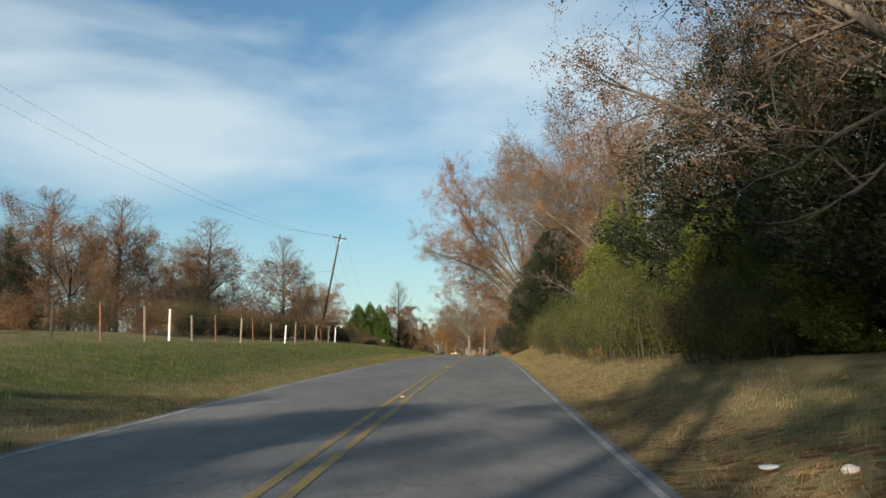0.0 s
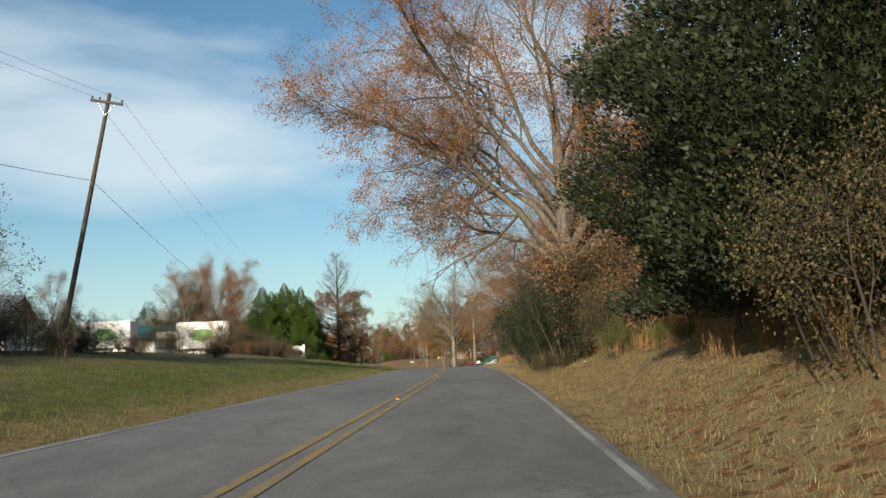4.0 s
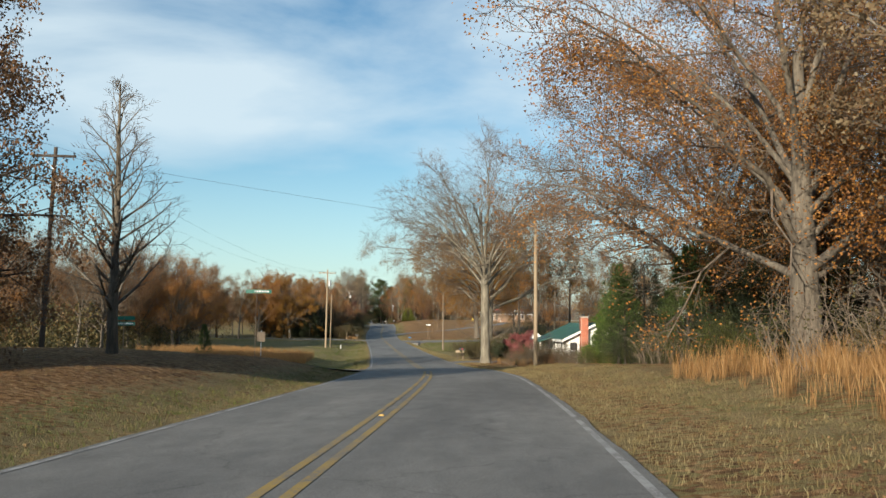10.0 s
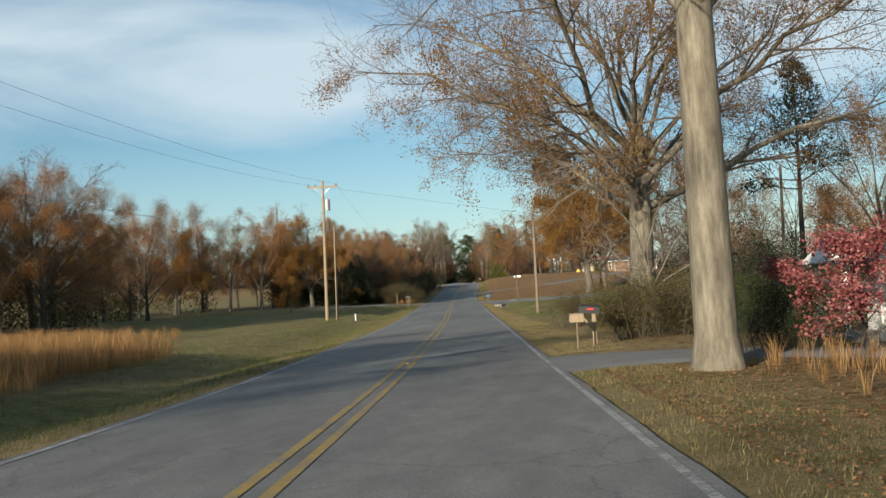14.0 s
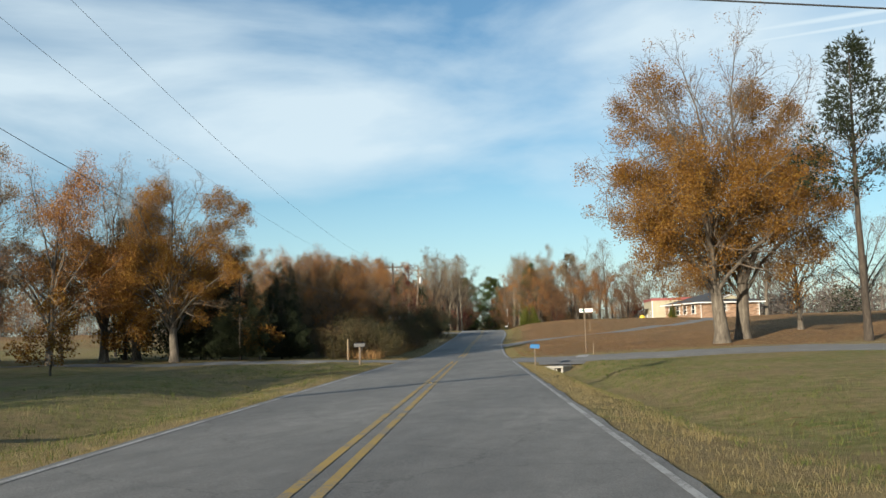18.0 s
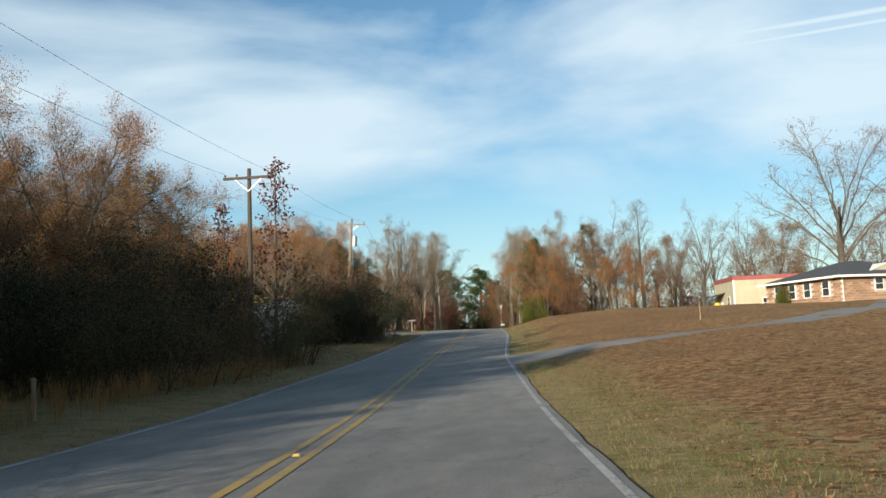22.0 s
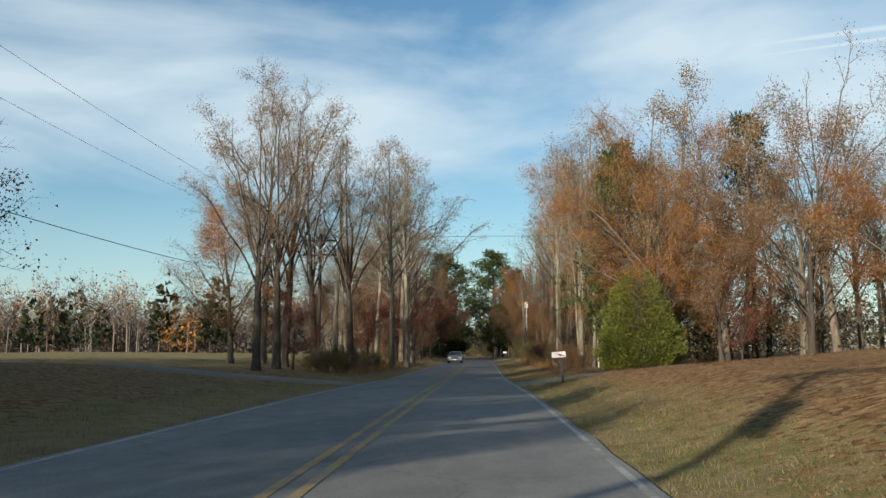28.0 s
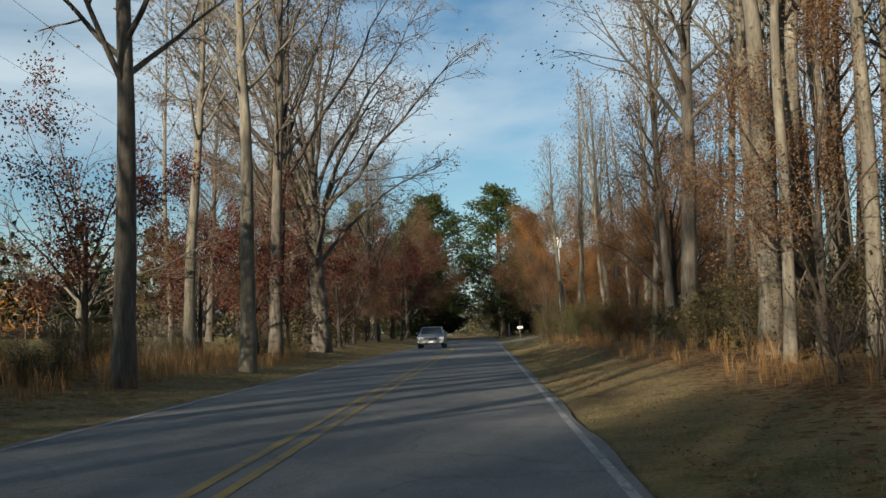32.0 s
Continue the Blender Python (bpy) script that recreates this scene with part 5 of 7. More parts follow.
# more shade and mass where the wood stands close
plant("oak_tan", 284, -9.6, 7.6), plant("mid_tan", 289, -10.5, 7.4), plant("oak_tan", 293, -12.5, 8), plant("mid_rust", 281, -10.4, 6.5), plant("mid_tan", 294, -10, 6.5)
plant("bare_round", 334, -15, 7.5), plant("fork_tall", 350, -14, 9), plant("mid_rust", 344, -19, 9), plant("bare_round", 356, -15.5, 10), plant("cedar_dark", 347, -23, 6), plant("mid_bare", 367, -24, 13)
plant("mid_red", 424, -7.6, 7), plant("mid_rust", 418, -11, 9), plant("mid_red", 401, -9.2, 5)
plant("mid_rust", 40, 13, 7.5), plant("mid_rust", 47, 10.6, 8.5), plant("oak_tan", 42, 10.2, 8.5, 20), plant("mid_orange", 51, 12.5, 10)
plant("mid_bare", 405, 22, 18), plant("mid_rust", 403, 20, 13), plant("mid_bare", 401, 34, 17), plant("mid_bare", 408, 42, 17), plant("mid_rust", 404, 46, 13), plant("mid_orange", 399.5, 24, 11)

# cedars added off to the left for shade on the yard and the thickets
plant("cedar_dark", 112, -30, 8), plant("cedar_dark", 118, -24, 7), plant("cedar_dark", 124, -28, 8), plant("cedar_dark", 104, -34, 8)
scatter(351, 14, ["brush_brown", "brush_dark", "brush_brown", "brush_rust", "brush_bare"], 22, 84, -15.5, -12, 0.8, 1.5, "hedge behind the fence", 1.4)
# this belt is added to throw shade over the left field
scatter(353, 14, ["oak_tan", "cedar_dark", "oak_tan", "mid_rust"], 330, 342, -34, -22, 7, 9, "belt of trees behind the field", 3.0)
scatter(355, 14, ["fork_tall", "bare_round", "mid_rust", "oak_tan"], 172, 206, -50, -28, 11, 13, "wood edge across the field", 3.0)
scatter(357, 18, ["slim_bare", "bare_tall_b", "slim_bare", "slim_bare"], 408, 440, 7.6, 15, 15, 19, "bare roadside wood", 1.6)
scatter(359, 14, ["brush_brown", "brush_bare", "brush_rust"], 404, 470, 6.2, 10, 1.0, 2.6, "brush along the wood", 1.1)
scatter(361, 16, ["pine_full", "mid_orange", "cedar_dark", "mid_rust"], 490, 600, 5.6, 16, 10, 17, "trees at the far end", 3.0)
scatter(363, 16, ["mid_red", "mid_rust", "cedar_dark", "pine_full"], 470, 600, -15, -5.6, 9, 16, "trees at the far end", 3.0)
scatter(345, 9, ["mid_tan", "oak_tan", "cedar_dark"], 262, 297, -14.5, -9.5, 5.5, 7.5, "wood behind the scrub", 2.5)
# cedars added beside the drive to darken the brush with their shadow
plant("cedar_dark", 256, -13.5, 6.5), plant("cedar_dark", 259, -11.5, 5.5), plant("cedar_dark", 258, -16.5, 7)
scatter(347, 16, ["brush_brown", "brush_olive", "brush_olive", "brush_rust"], 12, 46, 5.6, 8.0, 0.5, 1.2, "brush along the verge", 1.2)
scatter(349, 8, ["brush_olive", "brush_dark", "brush_olive"], -60, -6, 6.0, 9.0, 1.6, 3.2, "brush along the verge", 1.2)
# dense crowns out of view, added to shade the left bank
plant("oak_tan", 112, -28, 13), plant("oak_tan", 118, -29, 13), plant("cedar_dark", 107, -30, 11), plant("cedar_dark", 121, -32, 12)
plant("oak_tan", 364, -24, 12), plant("mid_bare", 370, -26, 13), plant("fork_tall", 376, -28, 13), plant("oak_tan", 368, -31, 13), plant("oak_tan", 380, -32, 14), plant("cedar_dark", 360, -26, 9), plant("mid_bare", 358, -30, 13)
scatter(365, 16, ["mid_bare", "mid_tan", "mid_rust", "pine"], 140, 186, 20, 44, 9, 13, "wood behind the house", 3.0)
scatter(371, 11, ["brush_olive", "brush_brown", "brush_bare", "brush_brown"], 168, 186, 6.4, 10, 1.0, 2.2, "brush under the big oak", 1.1)
scatter(373, 8, ["brush_brown", "brush_rust", "brush_bare"], 138, 150, 6.6, 9.5, 0.5, 1.0, "weeds on the bank", 1.0)
plant("brush_bare", 148, 6.6, 1.3), plant("brush_brown", 152, 8.6, 1.6), plant("brush_bare", 145, 7.2, 1.2), plant("brush_brown", 141, 8, 1.1), plant("brush_bare", 153, 9.4, 0.9), plant("cedar", 141.5, 11.6, 5)
plant("oak_orange", 60, 9.8, 14, 15), plant("oak_orange", 54, 14.5, 14, 200)
plant("fork_tall", 395, -10, 15), plant("fork_tall", 400, -10, 16), plant("fork_tall", 405, -8.6, 16)
plant("oak_gold", 254.5, -22, 12, 30), plant("oak_gold", 257.5, -21, 11.5, 140), plant("mid_tan", 244, -25, 11)
plant("oak_tan", 200, -27, 11, 70), plant("oak_orange", 208, -30, 11, 20), plant("oak_tan", 190, -33, 11.5, 200)
# trees added on the left so their shadows reach the lawn and road
plant("oak_tan", 342, -13.5, 7.5), plant("oak_tan", 347, -15.5, 8.5), plant("cedar_dark", 338, -15, 6.5), plant("oak_tan", 352, -18.5, 9.5), plant("cedar_dark", 346, -20, 8), plant("mid_rust", 350, -14, 8)
plant("oak_orange", 118, 17, 15, 120), plant("oak_tan", 106, 16.5, 15, 220), plant("oak_tan", 124, 19, 13, 10), plant("mid_tan", 114, 20, 13), plant("mid_tan", 109, 22, 13)
plant("pine_full", 122, 10.4, 4.6), plant("brush_dark", 118, 11.6, 2.6), plant("brush_olive", 115, 9.8, 1.8), plant("brush_olive", 120, 8.8, 1.6), plant("pine_full", 126, 12.5, 6)
# casters added mostly out of view, to shade the mobile home and left lawn
plant("cedar_dark", 301, -14, 9.5), plant("cedar_dark", 304, -17, 9), plant("oak_tan", 300, -19, 8.5), plant("cedar_dark", 307, -14.5, 8), plant("cedar_dark", 340, -10, 7.5), plant("cedar_dark", 344, -12, 8.5), plant("cedar_dark", 347, -9.6, 7.5), plant("cedar_dark", 351, -13, 9), plant("cedar_dark", 338, -13, 7), plant("cedar_dark", 355, -16, 9),\
    plant("oak_tan", 292, -19, 9), plant("oak_tan", 293, -24, 9.5), plant("cedar_dark", 294, -14, 7), plant("cedar_dark", 289, -13.5, 6.5)

# ---- grass, sedge, litter and far woods, all as stuff ----
def blades(name, mat, label, spots, lo, hi, width, per, lean=0.45, seed=1):
    """Tufts of bent blades; spots are (y, u, size)."""
    r = np.random.RandomState(seed)
    n = len(spots) * per
    base = np.repeat(np.array([tuple(spot(y, u, -0.02)) for y, u, _ in spots]), per, axis=0)
    size = np.repeat(np.array([s for _, _, s in spots]), per)
    base[:, :2] += r.normal(0, 0.09, (n, 2)) * np.minimum(size, 2.0)[:, None]
    h = r.uniform(lo, hi, n) * size
    w = r.uniform(0.6, 1.3, n) * width
    a = r.uniform(0, 2 * np.pi, n)
    b = r.uniform(0, 2 * np.pi, n)
    l = r.uniform(0.1, lean, n) * h
    side = np.stack([np.cos(a), np.sin(a), np.zeros(n)], 1) * w[:, None]
    tip = base + np.stack([np.cos(b) * l, np.sin(b) * l, h], 1)
    midp = base + np.stack([np.cos(b) * l * 0.35, np.sin(b) * l * 0.35, h * 0.6], 1)
    c = 4 if hi > 0.4 else 3
    if c == 4:
        v = np.stack([base, midp + side, tip, midp - side], 1).reshape(-1, 3)
    else:
        v = np.stack([base - side, base + side, tip], 1).reshape(-1, 3)
    me = bpy.data.meshes.new(name)
    me.vertices.add(n * c)
    me.vertices.foreach_set("co", v.ravel())
    me.loops.add(n * c)
    me.loops.foreach_set("vertex_index", np.arange(n * c))
    me.polygons.add(n)
    me.polygons.foreach_set("loop_start", np.arange(n) * c)
    me.materials.append(M[mat])
    me.update(calc_edges=True)
    return tagged(new(name, me), label, "grass", kind="stuff")


def strewn(seed, n, y0, y1, u0, u1, lo=0.6, hi=1.4, dens=None):
    r, out = random.Random(seed), []
    for _ in range(n):
        y, u = r.uniform(y0, y1), r.uniform(u0, u1)
        if clear_of(y, u) and (dens is None or r.random() < dens(y, u)):
            out.append((y, u, r.uniform(lo, hi)))
    return out


def build_grass():
    near = lambda y, u: 1.0 - 0.75 * smoothstep(5, 11, abs(u))
    g = strewn(401, 15000, -72, 75, -12, -3.4, 0.6, 1.3, near) + strewn(402, 7000, 142, 246, -12, -3.5, 0.6, 1.3, near) + strewn(403, 4000, 206, 253, 4.5, 11, 0.5, 1.1, near)
    g += strewn(404, 1500, 75, 130, -5, -3.4, 0.5, 1.0) + strewn(405, 1600, 265, 395, 3.4, 5.2, 0.4, 0.9)
    blades("green_grass", "grass", "tufts of green roadside grass", g, 0.04, 0.15, 0.006, 9, 0.8, 1)
    s = strewn(411, 14000, -75, 130, 3.35, 6.6, 0.6, 1.5, lambda y, u: 1.0 - 0.5 * smoothstep(5, 7, u))
    s += strewn(412, 5000, 130, 253, 3.35, 5.2, 0.6, 1.3) + strewn(413, 7000, -75, 250, -4.6, -3.3, 0.5, 1.1) + strewn(414, 7000, 262, 480, 3.3, 5.4, 0.5, 1.1)
    s += strewn(415, 6000, 250, 480, -6, -3.3, 0.6, 1.4) + strewn(416, 3500, 60, 250, -12, -4.6, 0.5, 1.0)
    blades("dry_grass", "straw", "dry straw-coloured verge grass", s, 0.025, 0.095, 0.0042, 17, 0.9, 2)
    t = strewn(421, 1500, 84, 108, 6.2, 12.5, 0.3, 0.95, lambda y, u: 0.25 + 0.9 * (noise.noise(Vector((y * 0.35, u * 0.6, 5.0))) > 0.0)) + strewn(422, 900, -34, 60, 5.6, 8, 0.4, 0.8) + strewn(423, 1500, 150, 172, -15, -8.5, 0.6, 1.0)
    t += strewn(424, 700, 142, 150, -22, -9, 0.5, 0.9) + strewn(425, 500, 252, 300, -7, -4.8, 0.35, 0.8) + strewn(426, 500, 400, 440, -8, -4.8, 0.3, 0.7) + strewn(427, 160, 414, 470, 5.8, 8, 0.3, 0.6)
    t += strewn(428, 160, 138, 158, 6, 11, 0.3, 0.7) + strewn(429, 900, 172, 190, -26, -14, 0.5, 0.8)
    blades("tall_sedge", "sedge", "tall tawny grass by the road", t, 0.4, 1.15, 0.0045, 22, 0.4, 3)


build_grass()


def litter(seed, n, areas):
    r = np.random.RandomState(seed)
    rr = random.Random(seed)
    pts = []
    for share, y0, y1, u0, u1 in areas:
        for _ in range(int(n * share)):
            y, u = rr.uniform(y0, y1), u0 + (u1 - u0) * rr.random() ** 1.5
            if clear_of(y, u):
                pts.append(tuple(spot(y, u, 0.012 + rr.random() * 0.03)))
    p = np.array(pts)
    m = len(p)
    a = r.uniform(0, 2 * np.pi, m)
    s = r.uniform(0.012, 0.028, m)
    x = np.stack([np.cos(a), np.sin(a), r.uniform(-0.5, 0.5, m)], 1) * s[:, None]
    y = np.stack([-np.sin(a), np.cos(a), r.uniform(-0.5, 0.5, m)], 1) * s[:, None] * 0.6
    v = np.stack([p - x, p - y, p + x, p + y], 1).reshape(-1, 3)
    me = bpy.data.meshes.new("fallen_leaves")
    me.vertices.add(m * 4)
    me.vertices.foreach_set("co", v.ravel())
    me.loops.add(m * 4)
    me.loops.foreach_set("vertex_index", np.arange(m * 4))
    me.polygons.add(m)
    me.polygons.foreach_set("loop_start", np.arange(m) * 4)
    me.materials.append(M["litter"])
    me.update(calc_edges=True)
    tagged(new("fallen_leaves", me), "brown leaves fallen on the grass", "leaves", kind="stuff")


litter(431, 150000, [(0.14, -10, 60, 4.2, 9), (0.12, 76, 130, -9, -3.6), (0.08, 84, 130, 4.4, 10), (0.1, 136, 158, 3.8, 9), (0.3, 263, 330, 4.2, 15), (0.2, 330, 392, 4.2, 15), (0.12, 394, 450, 3.8, 8)])


def undergrowth(name, mat, label, areas, size, seed):
    """Leafy lumps of brush that fill the woods; areas are (count, y0, y1, u0, u1, height, width)."""
    r, rr = np.random.RandomState(seed), random.Random(seed)
    P, S = [], []
    for n, y0, y1, u0, u1, h, w, k in areas:
        for _ in range(n):
            y, u = rr.uniform(y0, y1), rr.uniform(u0, u1)
            b = np.array(spot(y, u, -0.1))
            hh, ww = h * rr.uniform(0.5, 1.15), w * rr.uniform(0.6, 1.2)
            q = r.normal(0, 1, (k, 3))
            q /= np.linalg.norm(q, axis=1)[:, None]
            q *= (r.uniform(0.25, 1.0, k) ** 0.5)[:, None]
            q = b + q * np.array([ww, ww, hh * 0.52]) + np.array([0, 0, hh * 0.5])
            P.append(q)
            S.append(np.full(k, size * (0.6 + 0.4 * h / 4)))
    p, s = np.concatenate(P), np.concatenate(S)
    m = len(p)
    a = r.normal(0, 1, (m, 3))
    a /= np.linalg.norm(a, axis=1)[:, None]
    b = np.cross(a, r.normal(0, 1, (m, 3)))
    b /= np.linalg.norm(b, axis=1)[:, None]
    s = (s * r.uniform(0.5, 1.3, m))[:, None]
    v = np.stack([p - b * s * 0.4, p + b * s * 0.4, p + a * s], 1).reshape(-1, 3)
    me = bpy.data.meshes.new(name)
    me.vertices.add(m * 3)
    me.vertices.foreach_set("co", v.ravel())
    me.loops.add(m * 3)
    me.loops.foreach_set("vertex_index", np.arange(m * 3))
    me.polygons.add(m)
    me.polygons.foreach_set("loop_start", np.arange(m) * 3)
    me.materials.append(M[mat])
    me.update(calc_edges=True)
    tagged(new(name, me), label, "undergrowth", kind="stuff")


undergrowth("undergrowth", "brush", "brown tangled undergrowth in the woods", [
    (40, 134, 185, 20, 44, 4, 2.2, 300), (30, 596, 660, 5, 24, 9, 3.2, 500), (40, 186, 262, -46, -25, 4.5, 2.2, 380), (60, -60, 60, 13, 30, 4.5, 2.2, 420), (40, 60, 130, 17, 34, 3.5, 2.2, 300), (50, 176, 262, 34, 62, 4, 2.6, 260), (60, 165, 215, -56, -28, 5, 2.4, 420),
    (40, 256, 300, -24, -9.5, 4.2, 1.9, 520), (22, 300, 336, -17, -10, 3.4, 1.7, 420), (22, 338, 374, -32, -17, 2.6, 1.9, 300), (60, 400, 480, 15, 46, 4.5, 2.4, 300),
    (30, 396, 440, 34, 62, 4, 2.4, 260), (26, 414, 476, 8.5, 14, 2.0, 1.3, 420), (26, 444, 500, -16, -6.5, 3.0, 1.7, 360), (20, -14, 52, -34, -27, 2.6, 1.9, 300), (16, 215, 262, -44, -34, 3.0, 2.2, 300)], 0.2, 451)
undergrowth("evergreen_undergrowth", "needle_dark", "dark evergreen undergrowth in the woods", [
    (20, -60, 40, 14, 30, 5, 2.0, 420), (16, 256, 292, -26, -10, 4.0, 1.7, 520), (16, 500, 560, 10, 34, 9, 3.2, 500), (26, 600, 670, 5, 26, 11, 3.4, 600), (18, 490, 570, -26, -6.5, 9, 3.0, 500), (12, 410, 476, 18, 44, 5, 2.2, 260), (10, 128, 150, 12, 22, 3.5, 1.6, 420)], 0.2, 453)


def far_woods():
    """Woods far off on all sides: many small bare trees and evergreens in one mesh."""
    r = random.Random(441)
    kinds = []
    for seed, conifer in ((1, 0), (2, 0), (3, 0), (4, 1), (5, 1)):
        if conifer:
            kinds.append((clumps(seed, 12, 2.6, 300, 1.4, 0.32, 0.15, 0.6), 1))
        else:
            g, lv = spreading(500 + seed, 13, 0.16, 0.3, 3.4, (7, 6, 4, 0), 160, 0.3, None, 0.8, 0.1, -0.2, 0.8)
            kinds.append(((g, lv), 0))
    mats = [M["far_twigs"], M["far_twigs"], M["needle_dark"], M["leaf_orange"]]
    V, F, MI = [], [], []
    count = 0

    def put(soup, p, s, c, sn, mi):
        nonlocal count
        v = np.array([tuple(q) for q in soup.v]) * s
        w = np.stack([v[:, 0] * c - v[:, 1] * sn + p[0], v[:, 0] * sn + v[:, 1] * c + p[1], v[:, 2] + p[2]], 1)
        V.append(w)
        F.extend([tuple(i + count for i in f) for f in soup.f])
        MI.extend([mi] * len(soup.f))
        count += len(v)

    bands = [(120, 500, 560, -125, -32), (46, 300, 620, -150, -78), (26, 330, 470, -135, -95), (30, 180, 300, -130, -56), (24, 60, 180, -120, -60), (16, -60, 60, -130, -70), (24, 220, 360, 64, 130), (22, 360, 480, 60, 120),
             (34, 480, 640, 18, 90), (30, 500, 640, -78, -20), (18, 60, 200, 34, 90), (16, -100, 60, 36, 90), (34, 640, 720, -70, 70), (14, -260, -110, -90, -20), (14, -260, -110, 16, 90)]
    for n, y0, y1, u0, u1 in bands:
        for _ in range(n):
            y, u = r.uniform(y0, y1), r.uniform(u0, u1)
            p = spot(y, u, -0.1)
            a, s = r.uniform(0, 6.28), r.uniform(0.75, 1.3)
            k, conifer = kinds[r.choice((0, 1, 2, 0, 1, 2, 0, 1, 2, 0, 1, 2, 0, 1, 2, 0, 1, 2, 3, 4))]
            if conifer:
                put(k, p, s, math.cos(a), math.sin(a), 2)
            else:
                put(k[0].wood, p, s, math.cos(a), math.sin(a), 0)
                put(k[0].twigs, p, s, math.cos(a), math.sin(a), 0)
                put(k[1], p, s, math.cos(a), math.sin(a), r.choice((1, 1, 3)))
    # low canopy that closes the skyline behind them
    rs = np.random.RandomState(9)
    for n, y0, y1, u0, u1, h in ((240, 520, 580, -135, -34, 9), (150, 90, 660, -190, -150, 11), (70, 300, 640, -160, -110, 8), (120, 90, 640, 95, 170, 13), (60, -140, 100, 60, 140, 11), (60, -140, 120, -170, -100, 11), (90, 640, 760, -110, 110, 14), (40, 380, 480, 50, 90, 8), (40, 480, 640, 34, 90, 10), (36, 490, 640, -70, -24, 9)):
        for _ in range(n):
            b = np.array(spot(r.uniform(y0, y1), r.uniform(u0, u1), -0.2))
            k = 300
            q = rs.normal(0, 1, (k, 3))
            q /= np.linalg.norm(q, axis=1)[:, None]
            q *= rs.uniform(0.3, 1.0, (k, 1)) ** 0.6
            hh = h * r.uniform(0.6, 1.15)
            q = b + q * np.array([4.2, 4.2, hh * 0.52]) + np.array([0, 0, hh * 0.5])
            a = rs.normal(0, 1, (k, 3))
            a /= np.linalg.norm(a, axis=1)[:, None]
            w = np.cross(a, rs.normal(0, 1, (k, 3)))
            w /= np.linalg.norm(w, axis=1)[:, None]
            V.append(np.stack([q - w * 0.12, q + w * 0.12, q + a * 0.75], 1).reshape(-1, 3))
            F.extend([(count + 3 * i, count + 3 * i + 1, count + 3 * i + 2) for i in range(k)])
            MI.extend([r.choice((1, 1, 1, 1, 1, 2, 1, 3, 1, 1, 1, 1))] * k)
            count += 3 * k
    v = np.concatenate(V)
    me = bpy.data.meshes.new("far_woods")
    me.from_pydata(v.tolist(), [], F)
    for mt in mats:
        me.materials.append(mt)
    me.polygons.foreach_set("material_index", MI)
    me.update()
    tagged(new("far_woods", me), "distant bare woods with some evergreens", "woods", kind="stuff")


far_woods()

# ---- side lanes ----
def lane_strip(name, pts, width, mat, label, lift=0.03, thick=0.17, flare=0.0):
    """A paved lane along points (y, u), laid on the land."""
    P = [Vector((float(road_x(y)) + u, y)) for y, u in pts]
    dense = []
    for a, b in zip(P, P[1:]):
        n = max(2, int((b - a).length / 1.0))
        dense += [a.lerp(b, k / n) for k in range(n)]
    dense.append(P[-1])
    for _ in range(6):
        dense = [dense[0]] + [(dense[i - 1] + dense[i] * 2 + dense[i + 1]) / 4 for i in range(1, len(dense) - 1)] + [dense[-1]]
    verts, faces = [], []
    cols = 7
    for i, p in enumerate(dense):
        d = (dense[min(i + 1, len(dense) - 1)] - dense[max(i - 1, 0)]).normalized()
        s = Vector((d.y, -d.x))
        w = width / 2 + flare * math.exp(-i / 2.2) + 0.06 * noise.noise(Vector((i * 0.4, width, 0)))
        for k in range(cols):
            q = p + s * w * (2 * k / (cols - 1) - 1)
            u = q.x - float(road_x(q.y))
            z = lane_z(q.y, u) - 0.01 if name != "pull_off" else land(q.y, u)
            if abs(u) < EDGE:
                z = float(road_z(q.y)) + tilt(q.y, u) - 0.06
            top = z + lift
            if k in (0, cols - 1):     # the edges run down into the ground
                top = min(top - thick, land(q.y, u) - 0.08)
            verts.append((q.x, q.y, top))
        if i:
            for k in range(cols - 1):
                a = (i - 1) * cols + k
                faces.append((a, a + 1, a + cols + 1, a + cols))
    me = mesh_of(name, verts, faces, M[mat], True)
    ob = tagged(new(name, me), label, "lane", kind="structure")
    if ob.data.polygons[0].normal.z < 0:
        ob.data.flip_normals()
    return ob


side_street_left = lane_strip("side_street", [(131.5, -2.95), (134, -6), (136, -10), (138, -16), (140, -30), (145, -62)], 7.0, "lane", "grey side street joining the road", flare=5.0)
side_street_right = lane_strip("side_street", [(254.9, 2.95), (254.7, 8), (254.7, 20), (255.4, 40), (257.4, 80)], 8.4, "lane", "grey side street with a stop line", flare=1.6)
lane_strip("driveway", [(161, 2.95), (161, 8), (162, 14), (165, 17)], 3.6, "lane", "worn asphalt driveway beside the tree", flare=1.6)
lane_strip("driveway", [(254.6, -2.95), (252.6, -8), (249.6, -18), (248.6, -42)], 2.6, "lane", "narrow worn drive between the trees", flare=2.6)
lane_strip("driveway", [(296.5, 2.95), (297.5, 8), (303, 16), (313, 23), (326, 29), (341, 33)], 3.2, "lane", "asphalt drive climbing to the brick house", flare=2.6)
lane_strip("driveway", [(390, 2.95), (390.4, 8), (391, 16), (393, 30)], 5.0, "gravel", "gravel drive at the lawn's end", flare=2.0)
lane_strip("driveway", [(385.5, -2.95), (385.5, -8), (386, -20)], 2.6, "gravel", "gravel field entrance", flare=1.2)
lane_strip("driveway", [(337, -2.95), (337, -8), (336, -18)], 3.4, "lane", "short asphalt drive in tree shade", flare=1.6)
